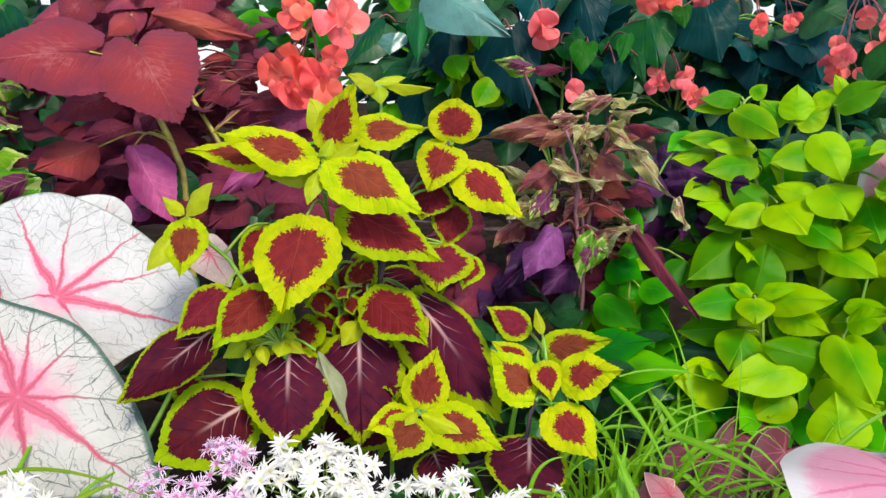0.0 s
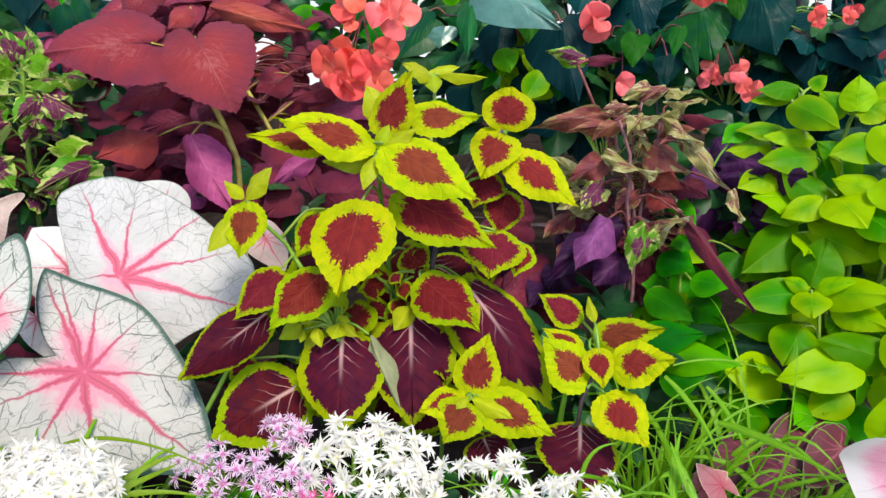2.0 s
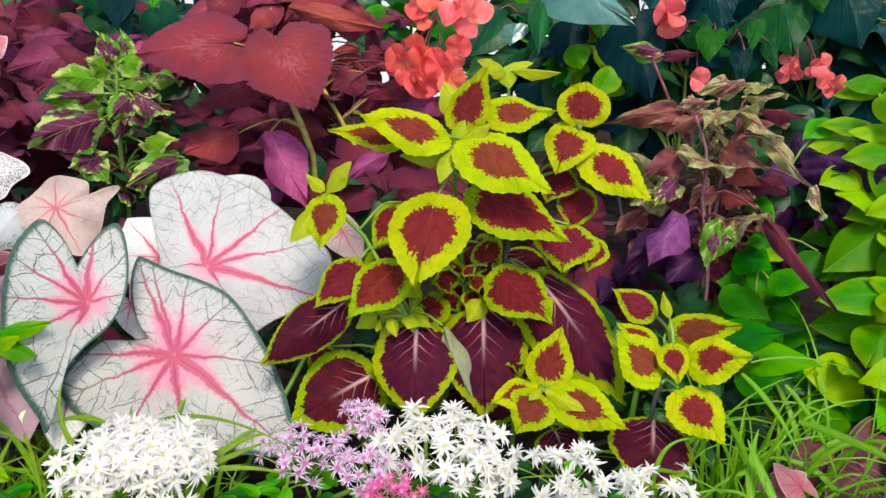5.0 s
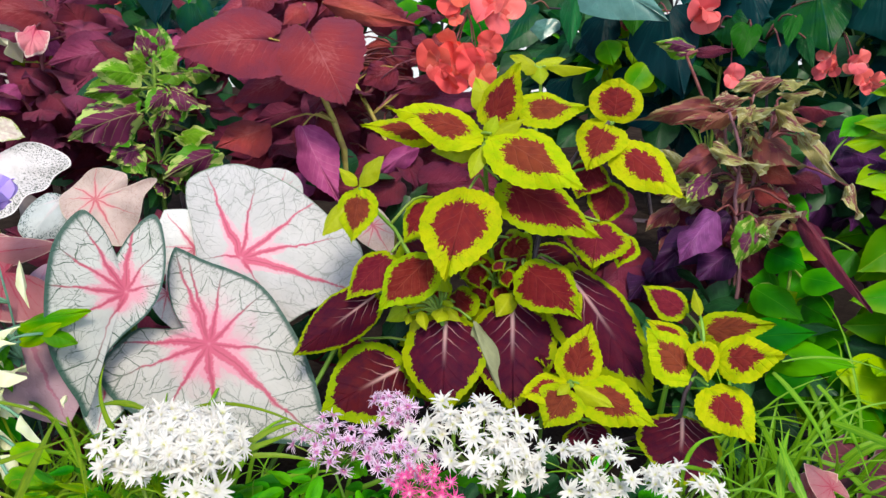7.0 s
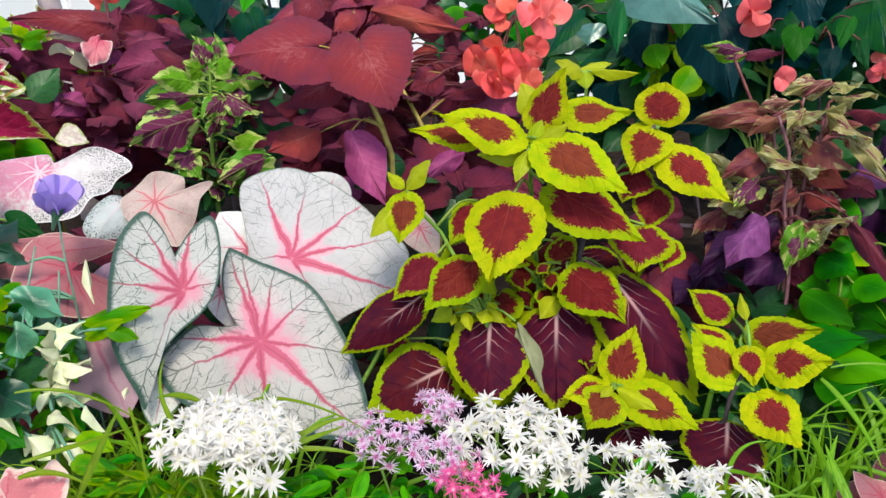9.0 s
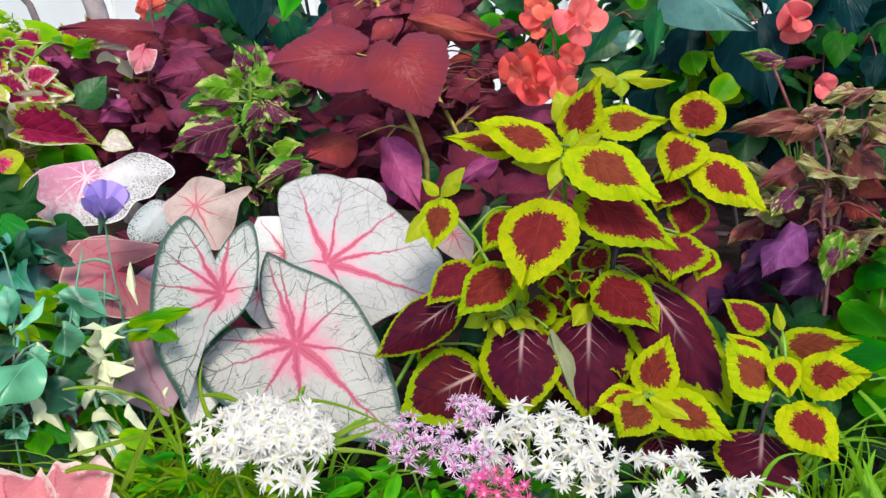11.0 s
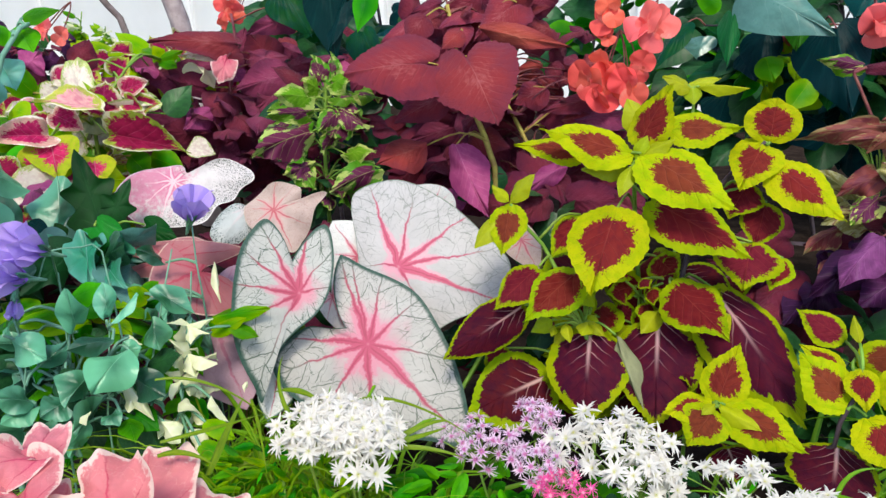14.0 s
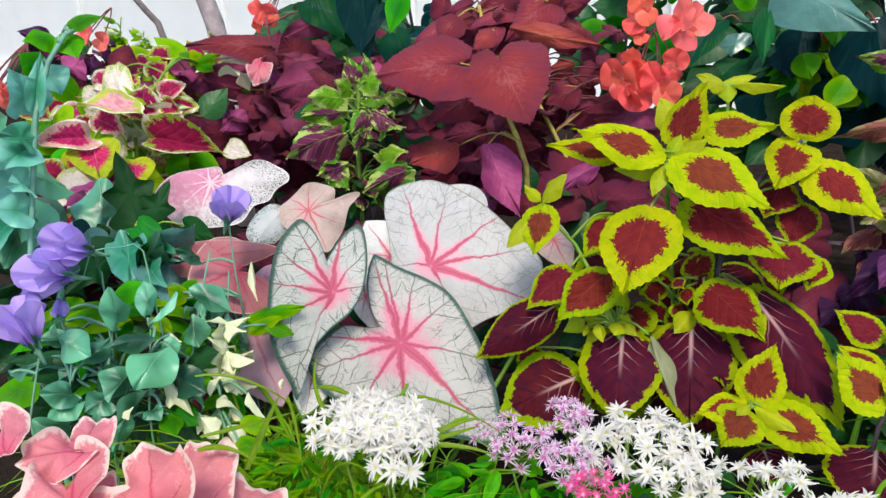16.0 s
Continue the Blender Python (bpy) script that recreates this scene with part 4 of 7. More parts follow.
def bell(p, base, mouth, width, seed):
    """A lisianthus flower: overlapping petals in a cup on a thin stalk."""
    rng = random.Random(seed)
    b, m = Vector(base), Vector(mouth)
    way = (m - b).normalized()
    u = way.cross(Vector((0.2, 0.3, 1))).normalized()
    v = way.cross(u)
    long = (m - b).length
    root = p.matrix_world.translation
    p = part("flower", tube("flower", [b - way * 0.02 - root, b - way * 0.006 - root, b + way * 0.004 - root], 0.0012, 0.004, "stem_blue", 8, 6), p, Matrix.Translation(root))
    for k in range(6):
        a = k * 1.0472 + rng.uniform(-0.2, 0.2)
        r = u * math.cos(a) + v * math.sin(a)
        leaf(p, "bell", b + r * width * 0.06, b + way * long * rng.uniform(0.9, 1.1) + r * width * 0.36, width * 0.75, 0, None, "petal", face=r)
    for k in range(5):
        a = k * 1.2566
        r = u * math.cos(a) + v * math.sin(a)
        leaf(p, "lisianthus", b - way * 0.004 + r * 0.003, b + way * long * 0.35 + r * width * 0.22, 0.005, 0, None, "sepal", face=r)


def blades(name, lines, mat="grass"):
    """Arching blades, each a keeled strip through three points, as one mesh."""
    verts, faces, uv, edge = [], [], [], []
    for pts, width in lines:
        a, c, e = (Vector(q) for q in pts)
        line = [a * (1 - u / 11) ** 2 + c * (2 * u / 11 * (1 - u / 11)) + e * (u / 11) ** 2 for u in range(12)]
        s0 = len(verts)
        for i, q in enumerate(line):
            d = (line[min(i + 1, 11)] - line[max(i - 1, 0)]).normalized()
            side = d.cross(Vector((0.1, -0.8, 0.55))).normalized()
            w = width * (min(1.0, (1 - i / 11) ** 0.7 * 1.15) + 0.03) * min(1.0, 0.55 + i / 8) / 2
            keel = d.cross(side) * w * 0.3
            verts += [q - side * w + keel, q - keel * 0, q + side * w + keel]
            uv += [(-0.5, i / 11), (0, i / 11), (0.5, i / 11)]
            edge += [(1, 0), (0, 0), (1, 0)]
        for i in range(11):
            a = s0 + i * 3
            faces += [(a, a + 1, a + 4, a + 3), (a + 1, a + 2, a + 5, a + 4)]
    me = bpy.data.meshes.new(name)
    me.from_pydata([tuple(v) for v in verts], [], faces)
    for lname, src in (("flat", uv), ("edge", edge)):
        layer = me.uv_layers.new(name=lname)
        for lp in me.loops:
            layer.data[lp.index].uv = src[lp.vertex_index]
    me.materials.append(MATS[mat])
    me.shade_smooth()
    return me


def grass_clump(centre, spread, n, height, reach, seed, label, wide=1.0, more=()):
    """A tuft of arching grass blades rooted over a patch of soil."""
    rng = random.Random(seed)
    lines = []
    for i in range(n):
        b = Vector((centre[0] + rng.gauss(0, spread[0]), centre[1] + rng.gauss(0, spread[1]), SOIL_Z))
        a = rng.uniform(0, 6.283)
        d = Vector((math.cos(a), math.sin(a) - 0.25, 0)) * rng.uniform(*reach)
        h = rng.uniform(*height)
        lines.append(([b, b + d * 0.25 + Vector((0, 0, h * rng.uniform(1.0, 1.35))), b + d * 1.15 + Vector((0, 0, h * rng.uniform(0.55, 1.2)))], rng.choice((0.0016, 0.002, 0.0026, 0.004, 0.0065)) * wide * rng.uniform(0.85, 1.15)))
    return tagged(new("grass", blades("grass", lines + list(more))), label, "grass", kind="stuff")


faces = {}


# ---- the place ----
def ground():
    n, verts, fc = 60, [], []
    xs = [(abs(i / n * 2 - 1) ** 4) * (1 if i * 2 > n else -1) * 60 + (i / n * 2 - 1) * 3 for i in range(n + 1)]
    for x in xs:
        for y in xs:
            near = math.exp(-(x * x + (y - 0.8) ** 2) / 6)
            verts.append((x, y, SOIL_Z + near * 0.02 * noise.noise(Vector((x * 5, y * 5, 0))) - (1 - near) * 0.02))
    for i in range(n):
        for j in range(n):
            a = i * (n + 1) + j
            fc.append((a, a + n + 1, a + n + 2, a + 1))
    me = bpy.data.meshes.new("ground")
    me.from_pydata(verts, [], fc)
    me.materials.append(SOIL)
    me.shade_smooth()
    return tagged(new("ground", me), "dark damp potting soil of the flower bed", "soil", kind="structure")


def box(name, lo, hi, mat, parent=None, bevel=0.004):
    bm = bmesh.new()
    bmesh.ops.create_cube(bm, size=1)
    for v in bm.verts:
        v.co = Vector([lo[k] + (v.co[k] + 0.5) * (hi[k] - lo[k]) for k in range(3)])
    bmesh.ops.bevel(bm, geom=bm.edges[:], offset=bevel, segments=2, affect="EDGES", profile=0.5)
    me = bpy.data.meshes.new(name)
    bm.to_mesh(me)
    bm.free()
    me.materials.append(mat)
    ob = new(name, me)
    ob.parent = parent
    return ob


ground()


p = plant("coleus", -0.063, 0.611, "coleus with brick-red leaves edged in lime yellow, in the bed", "coleus", "coleus plants in the bed")
faces[p.name] = Vector((0.112, -0.697, 0.708))
stem(p, [(-0.089, 0.709, 0.128), (-0.090, 0.712, 0.353), (-0.111, 0.740, 0.473), (-0.115, 0.724, 0.562), (-0.111, 0.698, 0.603)], 0.004, "stem_green")
stem(p, [(-0.061, 0.685, 0.128), (-0.061, 0.687, 0.384), (-0.059, 0.734, 0.492), (-0.035, 0.759, 0.571), (0.009, 0.772, 0.622)], 0.004, "stem_dark")
stem(p, [(-0.035, 0.632, 0.128), (-0.034, 0.633, 0.363), (-0.004, 0.602, 0.395)], 0.003, "stem_green")
stem(p, [(-0.008, 0.616, 0.128), (-0.006, 0.617, 0.297), (0.088, 0.609, 0.358), (0.101, 0.606, 0.405), (0.114, 0.619, 0.432)], 0.003, "stem_dark")
stem(p, [(-0.132, 0.647, 0.128), (-0.134, 0.648, 0.381), (-0.190, 0.673, 0.496), (-0.219, 0.661, 0.540), (-0.232, 0.652, 0.565)], 0.003, "stem_green")
stem(p, [(-0.079, 0.785, 0.128), (-0.080, 0.791, 0.479), (-0.077, 0.847, 0.631), (-0.077, 0.852, 0.668)], 0.003, "stem_green")
leaf(p, "young", (-0.104, 0.692, 0.619), (-0.004, 0.645, 0.580), 0.065)
leaf(p, "young", (-0.112, 0.700, 0.616), (-0.200, 0.654, 0.646), 0.050)
leaf(p, "young", (-0.164, 0.708, 0.614), (-0.232, 0.666, 0.627), 0.037)
leaf(p, "young", (-0.112, 0.712, 0.621), (-0.082, 0.731, 0.685), 0.050, -10)
leaf(p, "young", (-0.085, 0.730, 0.639), (-0.012, 0.744, 0.642), 0.047)
leaf(p, "shoot", (-0.111, 0.735, 0.633), (-0.132, 0.745, 0.668), 0.031)
leaf(p, "shoot", (-0.112, 0.688, 0.605), (-0.119, 0.669, 0.577), 0.018)
leaf(p, "shoot", (-0.106, 0.696, 0.614), (-0.072, 0.700, 0.633), 0.022)
leaf(p, "shoot", (-0.119, 0.706, 0.601), (-0.165, 0.689, 0.599), 0.028)
leaf(p, "shoot", (-0.109, 0.695, 0.611), (-0.100, 0.701, 0.636), 0.018)
leaf(p, "shoot", (-0.079, 0.851, 0.666), (-0.112, 0.837, 0.683), 0.024)
leaf(p, "shoot", (-0.072, 0.852, 0.671), (-0.014, 0.828, 0.671), 0.016)
leaf(p, "shoot", (-0.080, 0.852, 0.672), (-0.075, 0.840, 0.651), 0.021)
leaf(p, "shoot", (-0.084, 0.851, 0.673), (-0.050, 0.866, 0.679), 0.017)
leaf(p, "younground", (0.013, 0.772, 0.622), (0.015, 0.788, 0.666), 0.057)
leaf(p, "youngheart", (0.007, 0.772, 0.619), (-0.010, 0.737, 0.576), 0.053)
leaf(p, "young", (0.016, 0.769, 0.601), (0.090, 0.721, 0.557), 0.056)
leaf(p, "mid", (-0.005, 0.778, 0.576), (-0.020, 0.753, 0.540), 0.050)
leaf(p, "mid", (0.015, 0.784, 0.554), (0.009, 0.746, 0.510), 0.045)
leaf(p, "youngoval", (-0.122, 0.670, 0.564), (-0.127, 0.598, 0.494), 0.079)
leaf(p, "mid", (-0.096, 0.699, 0.570), (0.012, 0.662, 0.528), 0.066)
leaf(p, "mid", (0.007, 0.719, 0.527), (0.005, 0.679, 0.488), 0.069)
leaf(p, "mid", (0.038, 0.744, 0.505), (0.029, 0.714, 0.478), 0.034)
leaf(p, "mid", (-0.170, 0.706, 0.545), (-0.192, 0.669, 0.502), 0.039)
leaf(p, "shoot", (-0.233, 0.653, 0.566), (-0.208, 0.664, 0.597), 0.021)
leaf(p, "young", (-0.232, 0.653, 0.565), (-0.232, 0.624, 0.514), 0.042)
leaf(p, "shoot", (-0.234, 0.652, 0.567), (-0.252, 0.649, 0.585), 0.014)
leaf(p, "shoot", (-0.241, 0.648, 0.552), (-0.263, 0.624, 0.520), 0.027)
leaf(p, "mid", (-0.200, 0.653, 0.497), (-0.233, 0.602, 0.461), 0.045)
leaf(p, "mid", (-0.155, 0.657, 0.498), (-0.197, 0.596, 0.455), 0.055)
leaf(p, "old", (-0.213, 0.642, 0.454), (-0.277, 0.567, 0.411), 0.052, -25)
leaf(p, "old", (-0.187, 0.649, 0.368), (-0.258, 0.583, 0.339), 0.089, -10)
leaf(p, "old", (-0.144, 0.663, 0.426), (-0.126, 0.583, 0.358), 0.088)
leaf(p, "old", (-0.077, 0.693, 0.436), (-0.060, 0.607, 0.356), 0.091, 5)
leaf(p, "mid", (-0.067, 0.691, 0.481), (-0.000, 0.645, 0.446), 0.062)
leaf(p, "old", (-0.029, 0.724, 0.471), (0.075, 0.627, 0.377), 0.087, -8)
leaf(p, "young", (-0.004, 0.603, 0.396), (0.010, 0.632, 0.451), 0.045)
leaf(p, "young", (-0.008, 0.603, 0.398), (-0.051, 0.581, 0.388), 0.038, 20)
leaf(p, "young", (-0.004, 0.597, 0.397), (-0.023, 0.558, 0.374), 0.047)
leaf(p, "young", (0.004, 0.604, 0.398), (0.076, 0.568, 0.386), 0.047)
leaf(p, "shoot", (-0.001, 0.598, 0.398), (0.038, 0.583, 0.390), 0.018)
leaf(p, "shoot", (-0.005, 0.599, 0.399), (-0.015, 0.584, 0.394), 0.011)
leaf(p, "young", (0.107, 0.610, 0.413), (0.060, 0.628, 0.454), 0.047)
leaf(p, "young", (0.100, 0.643, 0.433), (0.061, 0.653, 0.450), 0.025)
leaf(p, "young", (0.112, 0.626, 0.446), (0.118, 0.600, 0.418), 0.031)
leaf(p, "young", (0.124, 0.618, 0.433), (0.178, 0.597, 0.456), 0.046)
leaf(p, "young", (0.119, 0.603, 0.413), (0.156, 0.554, 0.391), 0.050)
leaf(p, "young", (0.108, 0.648, 0.446), (0.172, 0.627, 0.469), 0.039)
leaf(p, "mid", (0.100, 0.669, 0.453), (0.055, 0.680, 0.475), 0.035)
leaf(p, "shoot", (0.110, 0.649, 0.461), (0.103, 0.664, 0.482), 0.011)
leaf(p, "underside", (-0.115, 0.659, 0.427), (-0.070, 0.615, 0.360), 0.023, 30)
leaf(p, "old", (0.101, 0.611, 0.374), (0.097, 0.547, 0.340), 0.076)
leaf(p, "old", (0.008, 0.619, 0.344), (0.025, 0.589, 0.326), 0.049)
leaf(p, "old", (-0.046, 0.678, 0.363), (-0.068, 0.631, 0.329), 0.062)
leaf(p, "mid", (-0.090, 0.731, 0.497), (-0.062, 0.718, 0.478), 0.042)
leaf(p, "mid", (-0.167, 0.681, 0.442), (-0.179, 0.655, 0.419), 0.035)
leaf(p, "mid", (-0.242, 0.663, 0.387), (-0.262, 0.643, 0.366), 0.043)
fill(p, ('shoot', 'mid'), (-0.098, 0.712, 0.450), (0.094, 0.030, 0.038), 26, (0.02, 0.04), 5, stalk='stem_green')
fill(p, ('old', 'mid'), (-0.092, 0.754, 0.391), (0.154, 0.040, 0.100), 40, (0.05, 0.09), 6)
fill(p, ('shoot',), (-0.159, 0.653, 0.438), (0.036, 0.020, 0.018), 12, (0.015, 0.03), 7, stalk='stem_green')

p = plant("caladium", -0.398, 0.554, "white caladium with crimson veins, dark green net and edges", "caladium", "caladiums in the bed")
faces[p.name] = Vector((0.532, -0.696, 0.482))
leaf(p, "calwide", (-0.385, 0.666, 0.471), (-0.257, 0.693, 0.438), 0.137, longest=0.5, thick=0.003)
leaf(p, "callong", (-0.378, 0.575, 0.408), (-0.244, 0.560, 0.317), 0.164, longest=0.5, thick=0.003)
leaf(p, "calfold", (-0.445, 0.543, 0.473), (-0.453, 0.471, 0.368), 0.133, longest=0.5, thick=0.003)
leaf(p, "palecal", (-0.411, 0.806, 0.502), (-0.429, 0.795, 0.541), 0.081, longest=0.5, thick=0.003)
leaf(p, "palecal", (-0.445, 0.666, 0.476), (-0.475, 0.661, 0.522), 0.084, longest=0.5, thick=0.003)
leaf(p, "whitecal", (-0.474, 0.543, 0.390), (-0.466, 0.492, 0.331), 0.070, longest=0.5, thick=0.003)
leaf(p, "palecal", (-0.453, 0.617, 0.439), (-0.427, 0.602, 0.399), 0.040, longest=0.5, thick=0.003)
leaf(p, "blushcal", (-0.263, 0.767, 0.487), (-0.236, 0.753, 0.453), 0.048, longest=0.5, thick=0.003)

p = plant("caladium", -0.528, 0.625, "blush pink caladium with thin red veins behind white one", "caladium", "caladiums in the bed")
faces[p.name] = Vector((0.575, -0.687, 0.444))
leaf(p, "blushwide", (-0.585, 0.682, 0.522), (-0.544, 0.664, 0.473), 0.066, 0, "stem_olive", longest=0.5, thick=0.003)
leaf(p, "spotcal", (-0.616, 0.666, 0.526), (-0.629, 0.615, 0.489), 0.046, 0, "stem_olive", longest=0.5, thick=0.003)
leaf(p, "salmoncal", (-0.561, 0.517, 0.492), (-0.582, 0.457, 0.482), 0.110, 10, "stem_olive", longest=0.5, thick=0.003)
leaf(p, "mauvecal", (-0.558, 0.521, 0.433), (-0.482, 0.479, 0.350), 0.133, 0, "stem_olive", longest=0.5, thick=0.003)
leaf(p, "salmoncal", (-0.604, 0.508, 0.507), (-0.526, 0.559, 0.510), 0.040, 0, "stem_olive", longest=0.5, thick=0.003)

p = plant("caladium", -0.770, 0.760, "white caladium blotched rose pink with black specks", "caladium", "caladiums in the bed")
faces[p.name] = Vector((0.380, -0.560, 0.735))
leaf(p, "specklecal", (-0.710, 0.633, 0.564), (-0.703, 0.588, 0.514), 0.067, 0, "stem_olive", longest=0.5, thick=0.003)

p = plant("lime_coleus", 0.407, 0.849, "lime green coleus with plain smooth pointed leaves", "coleus", "coleus plants in the bed")
faces[p.name] = Vector((-0.298, -0.719, 0.628))
stem(p, [(0.413, 0.892, 0.128), (0.413, 0.893, 0.434), (0.389, 0.936, 0.546), (0.363, 0.961, 0.635)], 0.004, "stem_green")
stem(p, [(0.431, 0.881, 0.128), (0.432, 0.882, 0.424), (0.412, 0.933, 0.570), (0.424, 0.940, 0.639)], 0.004, "stem_green")
stem(p, [(0.459, 0.875, 0.128), (0.460, 0.876, 0.442), (0.477, 0.903, 0.558), (0.463, 0.925, 0.649)], 0.004, "stem_green")
stem(p, [(0.386, 0.822, 0.128), (0.385, 0.821, 0.373), (0.369, 0.833, 0.439)], 0.003, "stem_green")
stem(p, [(0.475, 0.795, 0.128), (0.477, 0.794, 0.406), (0.463, 0.789, 0.436)], 0.003, "stem_green")
leaf(p, "lime", (0.354, 0.954, 0.637), (0.392, 0.895, 0.616), 0.044, 10)
leaf(p, "lime", (0.417, 0.921, 0.634), (0.418, 0.936, 0.674), 0.040)
leaf(p, "lime", (0.411, 0.933, 0.629), (0.384, 0.956, 0.651), 0.036)
leaf(p, "lime", (0.419, 0.919, 0.627), (0.454, 0.918, 0.651), 0.035)
leaf(p, "lime", (0.439, 0.936, 0.653), (0.471, 0.924, 0.664), 0.027)
leaf(p, "lime", (0.455, 0.907, 0.653), (0.498, 0.890, 0.680), 0.039)
leaf(p, "lime", (0.472, 0.922, 0.662), (0.457, 0.932, 0.687), 0.018)
leaf(p, "lime", (0.380, 0.979, 0.654), (0.396, 0.975, 0.669), 0.023)
leaf(p, "lime", (0.368, 0.983, 0.652), (0.315, 0.977, 0.647), 0.028)
leaf(p, "lime", (0.364, 0.994, 0.646), (0.308, 0.977, 0.635), 0.025)
leaf(p, "lime", (0.360, 0.978, 0.596), (0.296, 0.975, 0.598), 0.027)
leaf(p, "lime", (0.383, 0.948, 0.593), (0.321, 0.946, 0.595), 0.027)
leaf(p, "lime", (0.381, 0.924, 0.576), (0.312, 0.913, 0.571), 0.041)
leaf(p, "lime", (0.342, 0.932, 0.555), (0.292, 0.910, 0.538), 0.042)
leaf(p, "lime", (0.344, 0.979, 0.579), (0.287, 0.971, 0.570), 0.032)
leaf(p, "lime", (0.385, 0.891, 0.532), (0.341, 0.912, 0.559), 0.042)
leaf(p, "lime", (0.384, 0.880, 0.531), (0.338, 0.879, 0.511), 0.034)
leaf(p, "limeround", (0.366, 0.905, 0.520), (0.322, 0.902, 0.500), 0.042)
leaf(p, "lime", (0.439, 0.895, 0.598), (0.384, 0.892, 0.586), 0.041)
leaf(p, "lime", (0.438, 0.899, 0.620), (0.453, 0.850, 0.575), 0.047)
leaf(p, "lime", (0.462, 0.883, 0.592), (0.493, 0.850, 0.613), 0.031)
leaf(p, "lime", (0.465, 0.895, 0.603), (0.487, 0.887, 0.616), 0.017)
leaf(p, "lime", (0.432, 0.866, 0.552), (0.389, 0.885, 0.560), 0.036)
leaf(p, "lime", (0.395, 0.878, 0.541), (0.411, 0.821, 0.519), 0.056)
leaf(p, "lime", (0.441, 0.865, 0.567), (0.455, 0.818, 0.538), 0.058)
leaf(p, "lime", (0.417, 0.855, 0.528), (0.444, 0.802, 0.509), 0.042)
leaf(p, "lime", (0.478, 0.845, 0.557), (0.481, 0.798, 0.519), 0.046)
leaf(p, "limeround", (0.363, 0.887, 0.491), (0.297, 0.859, 0.445), 0.064)
leaf(p, "limeround", (0.377, 0.893, 0.492), (0.437, 0.841, 0.476), 0.068)
leaf(p, "lime", (0.369, 0.834, 0.442), (0.386, 0.857, 0.494), 0.055)
leaf(p, "lime", (0.367, 0.833, 0.439), (0.341, 0.846, 0.447), 0.021)
leaf(p, "lime", (0.372, 0.832, 0.440), (0.408, 0.813, 0.460), 0.021)
leaf(p, "limeround", (0.368, 0.826, 0.436), (0.363, 0.797, 0.417), 0.043)
leaf(p, "lime", (0.367, 0.841, 0.430), (0.289, 0.838, 0.416), 0.044)
leaf(p, "lime", (0.378, 0.838, 0.434), (0.442, 0.785, 0.456), 0.043)
leaf(p, "limeround", (0.401, 0.825, 0.424), (0.439, 0.782, 0.417), 0.042)
leaf(p, "lime", (0.363, 0.858, 0.385), (0.291, 0.855, 0.378), 0.043)
leaf(p, "lime", (0.365, 0.826, 0.394), (0.340, 0.794, 0.357), 0.057)
leaf(p, "lime", (0.441, 0.777, 0.384), (0.364, 0.782, 0.399), 0.046)
leaf(p, "lime", (0.415, 0.774, 0.377), (0.324, 0.763, 0.355), 0.052)
leaf(p, "limeround", (0.450, 0.775, 0.414), (0.457, 0.701, 0.375), 0.058)
leaf(p, "lime", (0.454, 0.780, 0.431), (0.479, 0.752, 0.453), 0.031)
leaf(p, "limeround", (0.437, 0.706, 0.322), (0.434, 0.736, 0.369), 0.064)
leaf(p, "lime", (0.441, 0.836, 0.501), (0.476, 0.778, 0.487), 0.046)
leaf(p, "lime", (0.457, 0.797, 0.446), (0.483, 0.764, 0.457), 0.024)
leaf(p, "lime", (0.445, 0.837, 0.511), (0.474, 0.805, 0.529), 0.032)
leaf(p, "lime", (0.491, 0.812, 0.503), (0.505, 0.767, 0.500), 0.042)
leaf(p, "lime", (0.473, 0.755, 0.398), (0.500, 0.718, 0.406), 0.041)
leaf(p, "lime", (0.491, 0.844, 0.579), (0.514, 0.809, 0.582), 0.042)
leaf(p, "lime", (0.318, 0.817, 0.318), (0.324, 0.796, 0.307), 0.047)
leaf(p, "lime", (0.405, 0.772, 0.342), (0.362, 0.763, 0.315), 0.044)
leaf(p, "lime", (0.395, 0.787, 0.317), (0.352, 0.800, 0.330), 0.042)
fill(p, ('lime', 'limeround'), (0.462, 0.925, 0.445), (0.108, 0.050, 0.168), 70, (0.05, 0.085), 11, slim=0.75)
fill(p, ('lime', 'green'), (0.427, 0.821, 0.315), (0.131, 0.050, 0.055), 30, (0.05, 0.08), 12, slim=0.75)
fill(p, ('lime',), (0.561, 0.845, 0.508), (0.071, 0.080, 0.169), 40, (0.05, 0.085), 13, slim=0.75)

p = plant("green_coleus", 0.233, 0.854, "bright green leafy coleus at the foot of others", "coleus", "coleus plants in the bed")
faces[p.name] = Vector((-0.151, -0.739, 0.657))
stem(p, [(0.237, 0.898, 0.128), (0.237, 0.900, 0.375), (0.244, 0.959, 0.482)], 0.003, "stem_green")
leaf(p, "green", (0.225, 0.950, 0.513), (0.249, 0.904, 0.480), 0.031)
leaf(p, "green", (0.191, 0.868, 0.410), (0.241, 0.818, 0.394), 0.043)
leaf(p, "green", (0.209, 0.910, 0.444), (0.246, 0.869, 0.440), 0.047)
leaf(p, "green", (0.246, 0.885, 0.423), (0.289, 0.854, 0.427), 0.039)
leaf(p, "green", (0.171, 0.816, 0.364), (0.248, 0.784, 0.396), 0.050)
leaf(p, "green", (0.197, 0.799, 0.359), (0.284, 0.752, 0.375), 0.043)
leaf(p, "green", (0.203, 0.782, 0.331), (0.252, 0.762, 0.356), 0.043)
leaf(p, "green", (0.254, 0.919, 0.463), (0.216, 0.904, 0.459), 0.029)
